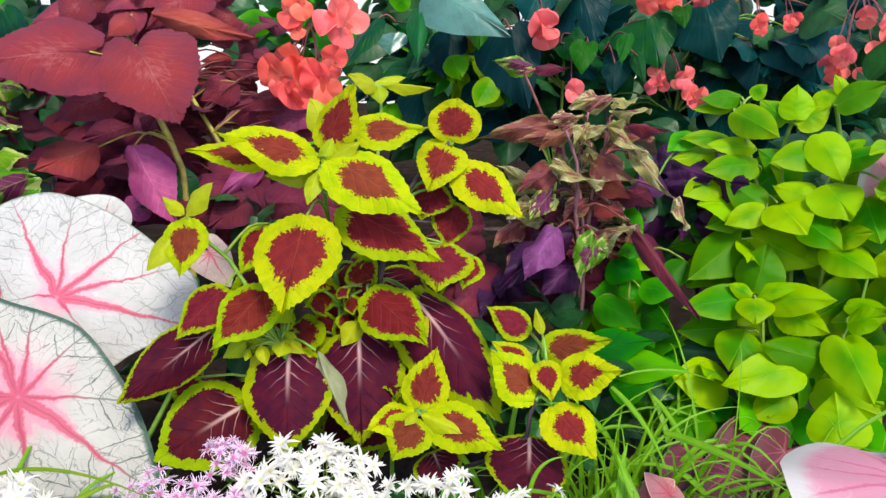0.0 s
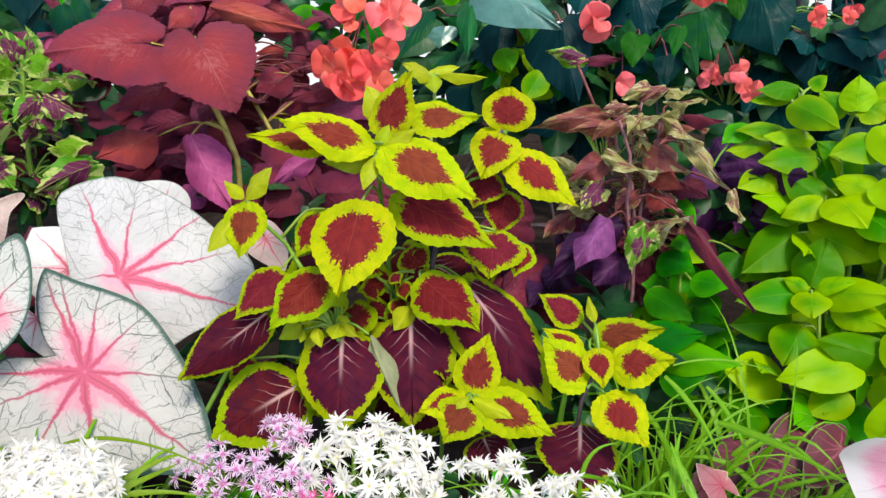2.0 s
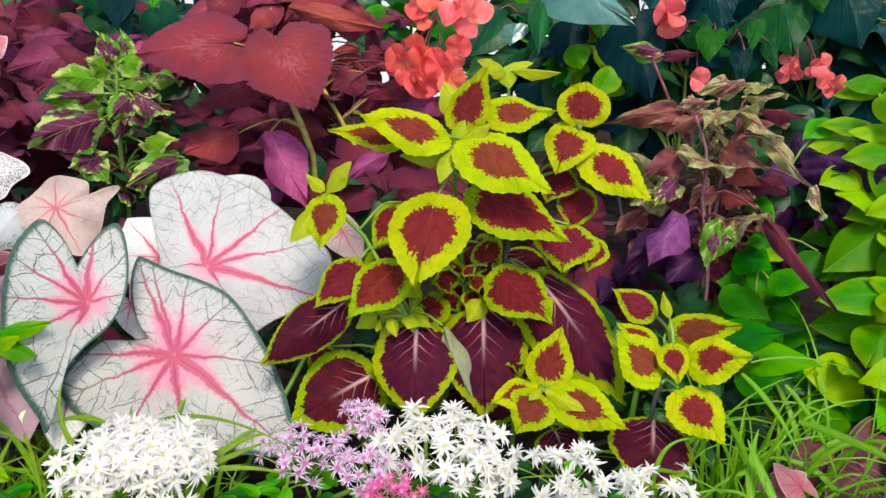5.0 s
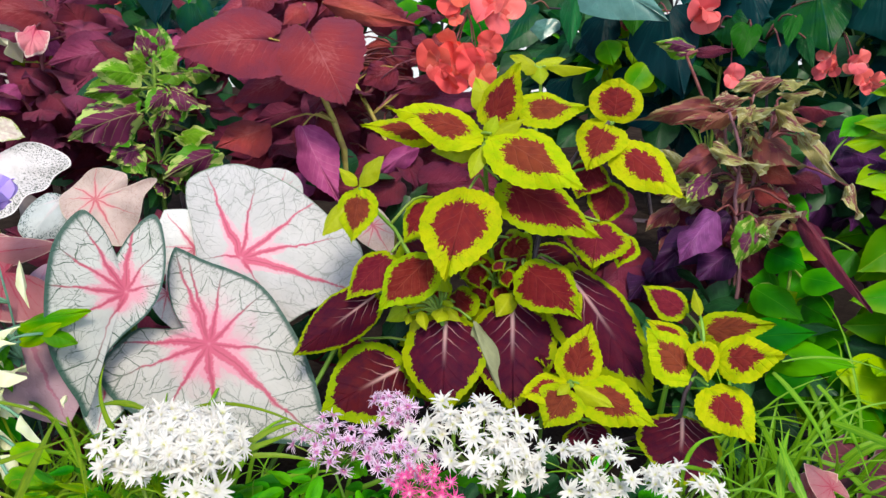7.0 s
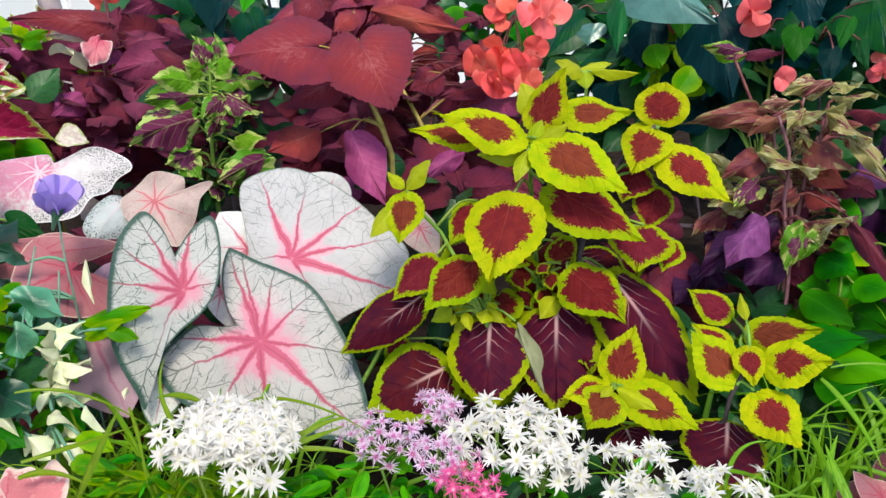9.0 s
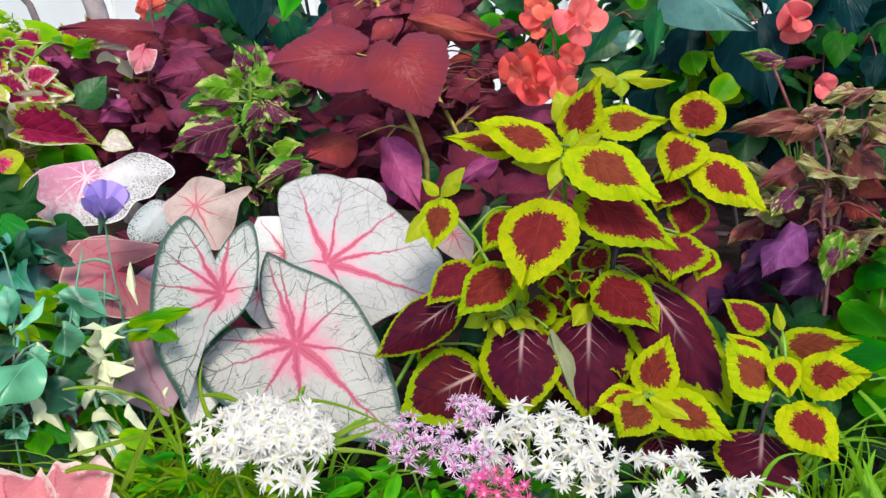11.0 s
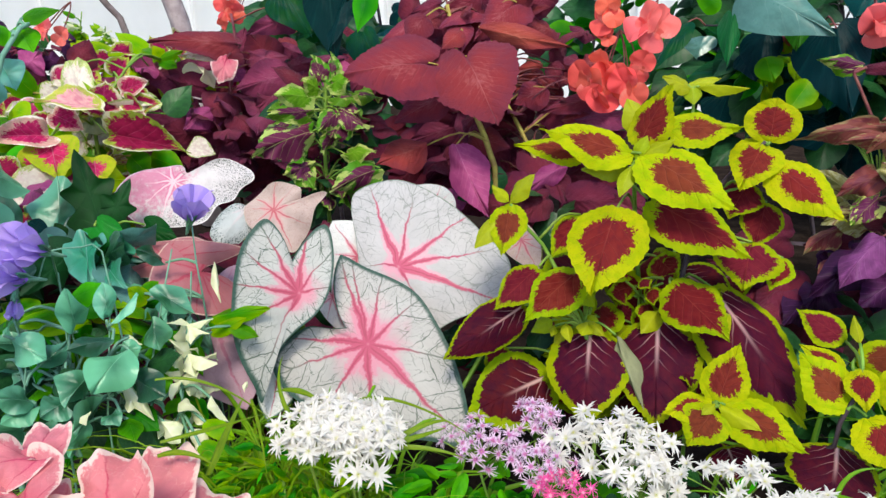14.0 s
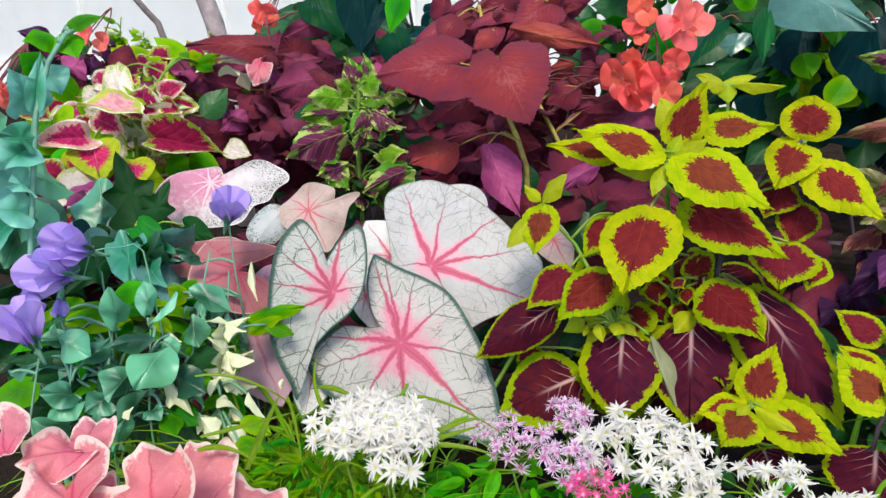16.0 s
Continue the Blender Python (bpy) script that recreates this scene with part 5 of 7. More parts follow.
leaf(p, "green", (0.302, 0.905, 0.455), (0.272, 0.877, 0.418), 0.036)
leaf(p, "green", (0.315, 0.991, 0.603), (0.281, 0.975, 0.579), 0.033)
leaf(p, "lime", (0.261, 0.915, 0.457), (0.237, 0.893, 0.441), 0.032)
fill(p, ('green', 'green', 'lime'), (0.255, 0.915, 0.340), (0.083, 0.050, 0.098), 40, (0.05, 0.08), 14, slim=0.75)
fill(p, ('deep', 'violet'), (0.320, 1.062, 0.538), (0.049, 0.040, 0.065), 14, (0.045, 0.07), 15, slim=0.75)

p = plant("red_coleus", -0.438, 1.083, "tall velvet red coleus with toothed heart-shaped leaves", "coleus", "coleus plants in the bed")
faces[p.name] = Vector((0.349, -0.806, 0.479))
stem(p, [(-0.427, 1.080, 0.487), (-0.466, 1.103, 0.576), (-0.514, 1.155, 0.644), (-0.545, 1.178, 0.726), (-0.559, 1.182, 0.781)], 0.006, "stem_olive")
stem(p, [(-0.380, 1.159, 0.128), (-0.378, 1.161, 0.472), (-0.422, 1.165, 0.578), (-0.469, 1.197, 0.641), (-0.474, 1.178, 0.762)], 0.005, "stem_olive")
leaf(p, "redwide", (-0.510, 1.007, 0.691), (-0.606, 0.902, 0.682), 0.125, 6, "stem_olive")
leaf(p, "redwide", (-0.458, 1.038, 0.699), (-0.381, 0.980, 0.599), 0.150, 0, "stem_olive")
leaf(p, "redsmall", (-0.521, 1.106, 0.631), (-0.596, 1.024, 0.586), 0.059, 0, "stem_olive")
leaf(p, "rust", (-0.549, 1.056, 0.546), (-0.602, 0.972, 0.523), 0.068, 0, "stem_olive")
leaf(p, "magenta", (-0.484, 1.045, 0.552), (-0.407, 0.998, 0.444), 0.070, 20, "stem_olive")
leaf(p, "magenta", (-0.325, 1.154, 0.507), (-0.374, 1.075, 0.470), 0.038, 0, "stem_olive")
leaf(p, "rust", (-0.473, 1.135, 0.738), (-0.310, 1.130, 0.705), 0.038, 30, "stem_olive")
leaf(p, "red", (-0.430, 1.195, 0.780), (-0.490, 1.138, 0.718), 0.085, 0, "stem_olive")
leaf(p, "rust", (-0.506, 1.131, 0.736), (-0.531, 1.095, 0.706), 0.037, 0, "stem_olive")
leaf(p, "redsmall", (-0.575, 1.130, 0.763), (-0.600, 1.092, 0.720), 0.056, 0, "stem_olive")
leaf(p, "redsmall", (-0.379, 1.209, 0.632), (-0.427, 1.167, 0.606), 0.059, 0, "stem_olive")
leaf(p, "redsmall", (-0.293, 1.232, 0.612), (-0.371, 1.154, 0.595), 0.039, 0, "stem_olive")
leaf(p, "redsmall", (-0.384, 1.219, 0.562), (-0.297, 1.207, 0.586), 0.050, 0, "stem_olive")
leaf(p, "magenta", (-0.516, 1.059, 0.438), (-0.479, 1.076, 0.475), 0.048, 0, "stem_olive")
leaf(p, "redsmall", (-0.506, 1.146, 0.549), (-0.423, 1.146, 0.532), 0.059, 0, "stem_olive")
fill(p, ('maroon', 'maroon', 'plum', 'maroon'), (-0.494, 1.216, 0.533), (0.208, 0.050, 0.104), 46, (0.08, 0.13), 21, stalk='stem_red')
fill(p, ('red', 'maroon', 'redsmall'), (-0.525, 1.221, 0.763), (0.129, 0.060, 0.059), 26, (0.05, 0.1), 22, stalk='stem_red')
fill(p, ('maroon', 'redsmall'), (-0.381, 1.317, 0.673), (0.063, 0.050, 0.084), 16, (0.05, 0.08), 23, stalk='stem_red')
fill(p, ('rust', 'redsmall'), (-0.369, 1.243, 0.629), (0.071, 0.030, 0.051), 26, (0.03, 0.055), 25, slim=0.4, stalk='stem_red')
fill(p, ('maroon', 'maroon', 'deep'), (-0.355, 1.121, 0.452), (0.135, 0.050, 0.058), 18, (0.07, 0.11), 24)

p = plant("maroon_coleus", -0.955, 0.977, "dark maroon coleus with frilled shaded leaves", "coleus", "coleus plants in the bed")
faces[p.name] = Vector((0.631, -0.654, 0.417))
stem(p, [(-0.933, 0.998, 0.128), (-0.932, 0.999, 0.606), (-0.920, 1.020, 0.710), (-0.922, 1.020, 0.781)], 0.004, "stem_red")
leaf(p, "plum", (-0.950, 1.056, 0.702), (-0.937, 1.070, 0.755), 0.049, 0, "stem_red")
leaf(p, "cream", (-0.932, 0.997, 0.710), (-0.977, 0.930, 0.712), 0.035, 0, "stem_red")
leaf(p, "magenta", (-0.933, 1.015, 0.658), (-0.948, 1.032, 0.701), 0.048, 0, "stem_red")
leaf(p, "plum", (-0.924, 1.059, 0.708), (-0.846, 1.062, 0.681), 0.047, 0, "stem_red")
leaf(p, "magenta", (-0.927, 0.966, 0.618), (-0.932, 0.893, 0.584), 0.049, 0, "stem_red")
leaf(p, "plum", (-0.843, 1.050, 0.643), (-0.859, 0.983, 0.609), 0.069, 0, "stem_red")
leaf(p, "plum", (-0.918, 1.056, 0.694), (-0.828, 1.066, 0.701), 0.043, 0, "stem_red")
leaf(p, "maroon", (-0.933, 0.994, 0.637), (-0.922, 0.927, 0.601), 0.073, 0, "stem_red")
leaf(p, "deep", (-0.959, 0.926, 0.612), (-0.987, 0.905, 0.654), 0.034, 0, "stem_red")
leaf(p, "plum", (-0.967, 1.032, 0.692), (-1.027, 0.923, 0.662), 0.038, 0, "stem_red")
leaf(p, "red", (-0.911, 1.002, 0.727), (-0.986, 0.877, 0.737), 0.067, 8, "stem_red")
leaf(p, "plum", (-0.824, 1.056, 0.669), (-0.882, 0.964, 0.649), 0.081, 0, "stem_red")
leaf(p, "coralcal", (-0.903, 0.975, 0.707), (-0.894, 0.940, 0.663), 0.042, 0, "stem_red")
leaf(p, "magenta", (-0.921, 0.942, 0.614), (-0.927, 0.874, 0.587), 0.045, 0, "stem_red")
leaf(p, "maroon", (-0.905, 1.097, 0.682), (-0.921, 1.060, 0.749), 0.088, 0, "stem_red")
leaf(p, "plum", (-0.842, 1.121, 0.774), (-0.897, 1.025, 0.742), 0.043, 0, "stem_red")
fill(p, ('maroon', 'plum'), (-0.961, 1.006, 0.561), (0.156, 0.080, 0.122), 70, (0.06, 0.11), 31)
# a sunlit cluster, its brightness carried by the pale leaf colour
fill(p, ('lime', 'pale', 'lime'), (-1.074, 0.987, 0.706), (0.030, 0.030, 0.018), 22, (0.025, 0.045), 33, slim=0.4)
fill(p, ('redsmall', 'maroon', 'plum', 'magenta'), (-0.930, 1.148, 0.672), (0.125, 0.080, 0.052), 34, (0.05, 0.085), 32)

p = plant("variegated_coleus", -0.677, 0.924, "coleus splashed green, cream and purple", "coleus", "coleus plants in the bed")
faces[p.name] = Vector((0.535, -0.703, 0.469))
stem(p, [(-0.671, 0.925, 0.526), (-0.661, 0.924, 0.612), (-0.654, 0.924, 0.677)], 0.004, "stem_green")
leaf(p, "variegated", (-0.657, 0.921, 0.666), (-0.673, 0.912, 0.712), 0.038)
leaf(p, "variegated", (-0.646, 0.929, 0.672), (-0.652, 0.940, 0.714), 0.033)
leaf(p, "varlime", (-0.666, 0.899, 0.645), (-0.688, 0.831, 0.656), 0.044)
leaf(p, "variegated", (-0.663, 0.898, 0.623), (-0.697, 0.819, 0.625), 0.037)
leaf(p, "variegated", (-0.638, 0.918, 0.628), (-0.565, 0.915, 0.601), 0.046)
leaf(p, "variegated", (-0.662, 0.882, 0.593), (-0.698, 0.780, 0.569), 0.068)
leaf(p, "variegated", (-0.627, 0.912, 0.622), (-0.636, 0.864, 0.596), 0.036)
leaf(p, "varlime", (-0.623, 0.916, 0.554), (-0.566, 0.919, 0.560), 0.034)
leaf(p, "variegated", (-0.681, 0.868, 0.538), (-0.640, 0.854, 0.507), 0.041)
leaf(p, "variegated", (-0.565, 0.926, 0.532), (-0.605, 0.842, 0.508), 0.054)
leaf(p, "variegated", (-0.665, 0.882, 0.540), (-0.682, 0.827, 0.534), 0.044)
leaf(p, "varlime", (-0.650, 0.925, 0.661), (-0.605, 0.933, 0.677), 0.036)
leaf(p, "variegated", (-0.647, 0.925, 0.645), (-0.595, 0.926, 0.650), 0.036)
leaf(p, "varlime", (-0.661, 0.916, 0.653), (-0.673, 0.884, 0.676), 0.036)
# deep and maroon leaves darken the surroundings in place of shade
fill(p, ('variegated', 'deep', 'maroon'), (-0.694, 0.971, 0.587), (0.098, 0.050, 0.098), 44, (0.035, 0.065), 41, stalk='stem_green')
fill(p, ('variegated', 'maroon', 'deep'), (-0.679, 0.937, 0.496), (0.062, 0.030, 0.044), 26, (0.035, 0.06), 43, stalk='stem_green')
fill(p, ('deep', 'maroon'), (-0.761, 1.032, 0.509), (0.126, 0.050, 0.077), 30, (0.05, 0.09), 42)

p = plant("rose_coleus", 0.174, 0.910, "coleus with twisted rose, cream and bronze leaves", "coleus", "coleus plants in the bed")
faces[p.name] = Vector((-0.120, -0.820, 0.559))
stem(p, [(0.177, 0.896, 0.421), (0.160, 0.892, 0.502), (0.158, 0.888, 0.572), (0.140, 0.888, 0.619)], 0.003, "stem_rose")
stem(p, [(0.192, 0.918, 0.429), (0.139, 0.962, 0.571), (0.111, 0.974, 0.634), (0.091, 0.979, 0.675)], 0.003, "stem_red")
stem(p, [(0.172, 0.912, 0.493), (0.148, 0.910, 0.558), (0.136, 0.901, 0.616)], 0.0028, "stem_rose")
stem(p, [(0.180, 0.920, 0.491), (0.186, 0.915, 0.559), (0.195, 0.904, 0.620)], 0.0028, "stem_rose")
stem(p, [(0.166, 0.910, 0.486), (0.161, 0.920, 0.564), (0.169, 0.920, 0.637)], 0.0024, "stem_rose")
leaf(p, "bronze", (0.134, 0.911, 0.619), (0.030, 0.883, 0.606), 0.025, 0, "stem_red")
leaf(p, "bronze", (0.136, 0.900, 0.610), (0.083, 0.883, 0.606), 0.018, 0, "stem_red")
leaf(p, "rosecream", (0.196, 0.928, 0.655), (0.144, 0.923, 0.640), 0.026, 0, "stem_red")
leaf(p, "rosecream", (0.195, 0.928, 0.649), (0.226, 0.913, 0.657), 0.020, 0, "stem_red")
leaf(p, "rosecream", (0.157, 0.911, 0.633), (0.120, 0.904, 0.627), 0.018, 0, "stem_red")
leaf(p, "rosecream", (0.150, 0.899, 0.613), (0.207, 0.872, 0.629), 0.023, 10, "stem_red")
leaf(p, "rosecream", (0.168, 0.888, 0.625), (0.150, 0.877, 0.604), 0.020, 0, "stem_red")
leaf(p, "bronze", (0.148, 0.900, 0.619), (0.110, 0.890, 0.595), 0.018, 0, "stem_red")
leaf(p, "rosecream", (0.193, 0.894, 0.624), (0.231, 0.851, 0.593), 0.026, 0, "stem_red")
leaf(p, "rosecream", (0.216, 0.872, 0.603), (0.263, 0.825, 0.555), 0.023, 20, "stem_red")
leaf(p, "strap", (0.214, 0.911, 0.625), (0.261, 0.880, 0.624), 0.021, 0, "stem_red")
leaf(p, "rosecream", (0.201, 0.925, 0.634), (0.242, 0.908, 0.640), 0.020, 0, "stem_red")
leaf(p, "rosecream", (0.126, 0.894, 0.573), (0.185, 0.862, 0.554), 0.027, 0, "stem_red")
leaf(p, "bronze", (0.177, 0.912, 0.589), (0.224, 0.877, 0.559), 0.045, 0, "stem_red")
leaf(p, "variegated", (0.103, 0.991, 0.682), (0.049, 0.973, 0.692), 0.025, 0, "stem_red")
leaf(p, "maroon", (0.105, 0.991, 0.680), (0.148, 0.977, 0.685), 0.017, 0, "stem_red")
leaf(p, "rust", (0.186, 0.909, 0.553), (0.223, 0.883, 0.539), 0.030, 0, "stem_red")
leaf(p, "bronze", (0.137, 0.912, 0.566), (0.083, 0.889, 0.537), 0.034, 0, "stem_red")
leaf(p, "variegated", (0.129, 0.897, 0.540), (0.102, 0.871, 0.511), 0.031, 0, "stem_red")
leaf(p, "rust", (0.184, 0.908, 0.525), (0.218, 0.879, 0.516), 0.030, 0, "stem_red")
leaf(p, "maroon", (0.223, 0.905, 0.542), (0.251, 0.875, 0.530), 0.034, 0, "stem_red")
leaf(p, "variegated", (0.184, 0.868, 0.493), (0.166, 0.834, 0.446), 0.041, 0, "stem_red")
leaf(p, "rosecream", (0.201, 0.907, 0.533), (0.222, 0.877, 0.512), 0.023, 0, "stem_red")
leaf(p, "bronze", (0.175, 0.910, 0.531), (0.145, 0.887, 0.506), 0.028, 0, "stem_red")
leaf(p, "bronze", (0.226, 0.894, 0.502), (0.245, 0.871, 0.474), 0.023, 0, "stem_red")
leaf(p, "strap", (0.218, 0.865, 0.515), (0.285, 0.746, 0.440), 0.023, 0, "stem_red")
leaf(p, "violet", (0.153, 0.900, 0.492), (0.067, 0.843, 0.426), 0.052, 0, "stem_red")
leaf(p, "orchid", (0.135, 0.859, 0.505), (0.097, 0.810, 0.454), 0.046, 15, "stem_red")
leaf(p, "violet", (0.166, 0.887, 0.453), (0.121, 0.848, 0.419), 0.049, 0, "stem_red")
leaf(p, "rosecream", (0.276, 0.879, 0.541), (0.288, 0.856, 0.508), 0.019, 0, "stem_red")
fill(p, ('rosecream', 'bronze'), (0.173, 0.930, 0.589), (0.062, 0.030, 0.035), 24, (0.025, 0.05), 51, slim=0.45, stalk='stem_red')
fill(p, ('rosecream', 'maroon', 'bronze'), (0.167, 0.940, 0.489), (0.087, 0.040, 0.051), 26, (0.04, 0.08), 52, slim=0.5, stalk='stem_red')
fill(p, ('maroon', 'violet', 'maroon'), (0.104, 0.948, 0.427), (0.099, 0.040, 0.068), 30, (0.05, 0.09), 53)
fill(p, ('violet', 'deep', 'violet'), (0.298, 0.982, 0.509), (0.058, 0.040, 0.080), 34, (0.05, 0.09), 54)

p = plant("begonia", 0.280, 1.416, "begonia with dark glossy leaves and coral flowers", "begonia")
faces[p.name] = Vector((-0.142, -0.913, 0.382))
stem(p, [(0.269, 1.443, 0.128), (0.268, 1.444, 0.618), (0.176, 1.430, 0.690), (0.027, 1.435, 0.718), (-0.142, 1.421, 0.726)], 0.003, "stem_dark")
stem(p, [(0.398, 1.469, 0.128), (0.401, 1.470, 0.618), (0.441, 1.466, 0.713), (0.477, 1.457, 0.813)], 0.005, "stem_green")
stem(p, [(0.187, 1.505, 0.128), (0.184, 1.508, 0.664), (0.167, 1.512, 0.770), (0.130, 1.513, 0.831)], 0.004, "stem_green")
leaf(p, "begonia", (0.075, 1.375, 0.715), (0.111, 1.322, 0.577), 0.122, 0, "stem_red")
leaf(p, "begonia", (0.320, 1.392, 0.738), (0.338, 1.344, 0.655), 0.120, 0, "stem_red")
leaf(p, "begonia", (0.416, 1.391, 0.763), (0.439, 1.340, 0.669), 0.139, 0, "stem_red")
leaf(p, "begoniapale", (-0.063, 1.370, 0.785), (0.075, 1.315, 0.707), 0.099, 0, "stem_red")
leaf(p, "begonia", (0.204, 1.459, 0.780), (0.238, 1.423, 0.691), 0.126, 0, "stem_red")
leaf(p, "begonia", (0.285, 1.396, 0.679), (0.260, 1.372, 0.600), 0.058, 0, "stem_red")
leaf(p, "begonia", (0.130, 1.464, 0.790), (0.101, 1.435, 0.729), 0.095, 0, "stem_red")
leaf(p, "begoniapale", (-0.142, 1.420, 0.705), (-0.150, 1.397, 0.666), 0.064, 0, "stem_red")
leaf(p, "begonia", (-0.180, 1.394, 0.726), (-0.224, 1.340, 0.638), 0.083, 30, "stem_red")
leaf(p, "begonia", (0.186, 1.430, 0.710), (0.229, 1.402, 0.652), 0.063, 0, "stem_red")
leaf(p, "begonia", (-0.038, 1.461, 0.706), (-0.045, 1.425, 0.624), 0.076, 0, "stem_red")
leaf(p, "begonia", (0.031, 1.428, 0.614), (0.012, 1.398, 0.543), 0.076, 0, "stem_red")
leaf(p, "lime", (0.042, 1.407, 0.606), (0.028, 1.393, 0.576), 0.064, 0, "stem_red")
leaf(p, "green", (-0.065, 1.511, 0.746), (0.003, 1.514, 0.704), 0.067, 0, "stem_red")
leaf(p, "begonia", (0.597, 1.417, 0.718), (0.626, 1.378, 0.632), 0.122, 0, "stem_red")
leaf(p, "begonia", (0.539, 1.436, 0.686), (0.524, 1.414, 0.606), 0.115, 0, "stem_red")
leaf(p, "deep", (0.599, 1.417, 0.766), (0.653, 1.373, 0.739), 0.109, 0, "stem_red")
leaf(p, "begonia", (0.658, 1.267, 0.561), (0.683, 1.225, 0.523), 0.075, 0, "stem_red")
fill(p, ('begonia', 'begonia', 'deep'), (0.144, 1.559, 0.638), (0.386, 0.080, 0.152), 110, (0.07, 0.13), 61, stalk='stem_green')
fill(p, ('begonia', 'deep'), (0.647, 1.523, 0.661), (0.266, 0.080, 0.144), 80, (0.08, 0.14), 62, stalk='stem_green')
fill(p, ('deep', 'begonia'), (0.705, 1.764, 0.706), (0.300, 0.080, 0.130), 70, (0.08, 0.14), 68, stalk='stem_green')
fill(p, ('green', 'begonia'), (-0.098, 1.625, 0.663), (0.147, 0.060, 0.110), 34, (0.05, 0.09), 63)
fill(p, ('lime', 'green', 'lime'), (-0.019, 1.505, 0.651), (0.063, 0.040, 0.051), 26, (0.03, 0.06), 67, slim=0.45)
leaf(p, "green", (0.029, 1.460, 0.704), (0.059, 1.438, 0.660), 0.043, 0, "stem_red")
leaf(p, "green", (0.210, 1.421, 0.687), (0.201, 1.399, 0.647), 0.036, 0, "stem_red")
leaf(p, "vivid", (0.269, 1.454, 0.701), (0.259, 1.431, 0.641), 0.043, 0, "stem_red")
leaf(p, "vivid", (-0.092, 1.378, 0.749), (-0.089, 1.315, 0.657), 0.045, 0, "stem_red")
leaf(p, "vivid", (0.211, 1.362, 0.698), (0.199, 1.323, 0.646), 0.052, 0, "stem_red")
leaf(p, "vivid", (0.277, 1.341, 0.713), (0.264, 1.312, 0.662), 0.029, 0, "stem_red")
leaf(p, "begonia", (0.254, 1.313, 0.667), (0.252, 1.286, 0.619), 0.035, 0, "stem_red")
leaf(p, "vivid", (0.019, 1.411, 0.728), (0.016, 1.383, 0.678), 0.048, 0, "stem_red")
leaf(p, "lime", (0.043, 1.348, 0.631), (0.016, 1.320, 0.586), 0.051, 0, "stem_red")
leaf(p, "lime", (-0.032, 1.387, 0.670), (-0.013, 1.364, 0.628), 0.048, 0, "stem_red")
leaf(p, "vivid", (0.078, 1.378, 0.651), (0.075, 1.344, 0.582), 0.062, 0, "stem_red")
leaf(p, "vivid", (0.373, 1.375, 0.761), (0.374, 1.352, 0.724), 0.034, 0, "stem_red")
leaf(p, "vivid", (0.296, 1.342, 0.679), (0.310, 1.316, 0.632), 0.026, 0, "stem_red")
blossoms(p, "coral", (-0.251, 1.170, 0.660), (0.044, 0.025, 0.028), 8, 0.036, 71)
blossoms(p, "rose", (-0.195, 1.188, 0.722), (0.008, 0.020, 0.012), 2, 0.042, 72)
blossoms(p, "coral", (-0.267, 1.211, 0.737), (0.020, 0.025, 0.026), 4, 0.026, 73)
blossoms(p, "rose", (0.119, 1.354, 0.726), (0.016, 0.025, 0.012), 2, 0.031, 74)
blossoms(p, "rose", (0.186, 1.343, 0.624), (0.005, 0.025, 0.010), 1, 0.022, 75)
blossoms(p, "rose", (0.359, 1.358, 0.637), (0.030, 0.025, 0.014), 6, 0.0180, 76)
blossoms(p, "rose", (0.396, 1.347, 0.616), (0.010, 0.025, 0.008), 2, 0.0201, 77)
blossoms(p, "coral", (0.340, 1.408, 0.770), (0.022, 0.025, 0.012), 4, 0.0284, 78)
blossoms(p, "rose", (0.647, 1.287, 0.714), (0.041, 0.025, 0.037), 8, 0.0221, 79)
blossoms(p, "rose", (0.632, 1.312, 0.658), (0.029, 0.025, 0.019), 5, 0.0210, 80)
blossoms(p, "coral", (0.528, 1.441, 0.735), (0.017, 0.025, 0.010), 3, 0.0186, 81)
blossoms(p, "coral", (0.575, 1.425, 0.733), (0.006, 0.025, 0.010), 2, 0.0163, 82)
blossoms(p, "rose", (0.434, 1.469, 0.773), (0.011, 0.025, 0.006), 2, 0.0231, 83)
blossoms(p, "rose", (-0.019, 1.513, 0.704), (0.025, 0.025, 0.016), 3, 0.0248, 84)

p = plant("shrub", 0.229, 2.108, "dense dark green shrub behind the flowers", "shrub", "shrubs behind the bed")
faces[p.name] = Vector((-0.074, -0.930, 0.360))
stem(p, [(-0.552, 2.099, 0.128), (-0.577, 2.098, 0.451), (-0.540, 2.130, 0.672), (-0.568, 2.116, 0.939)], 0.008, "stem_dark")
stem(p, [(-0.239, 2.169, 0.128), (-0.253, 2.171, 0.448), (-0.222, 2.196, 0.675), (-0.267, 2.183, 0.947)], 0.008, "stem_dark")
stem(p, [(0.089, 2.192, 0.128), (0.084, 2.194, 0.453), (0.108, 2.214, 0.680), (0.048, 2.208, 0.951)], 0.008, "stem_dark")
stem(p, [(0.407, 2.166, 0.128), (0.412, 2.168, 0.465), (0.426, 2.184, 0.686), (0.355, 2.188, 0.951)], 0.008, "stem_dark")
stem(p, [(0.697, 2.100, 0.128), (0.711, 2.100, 0.482), (0.716, 2.115, 0.693), (0.640, 2.130, 0.948)], 0.008, "stem_dark")
stem(p, [(0.947, 2.006, 0.128), (0.970, 2.003, 0.502), (0.967, 2.020, 0.701), (0.892, 2.045, 0.942)], 0.008, "stem_dark")
fill(p, ('deep',), (0.235, 2.209, 0.713), (1.138, 0.200, 0.374), 330, (0.09, 0.17), 64, stalk='stem_dark')
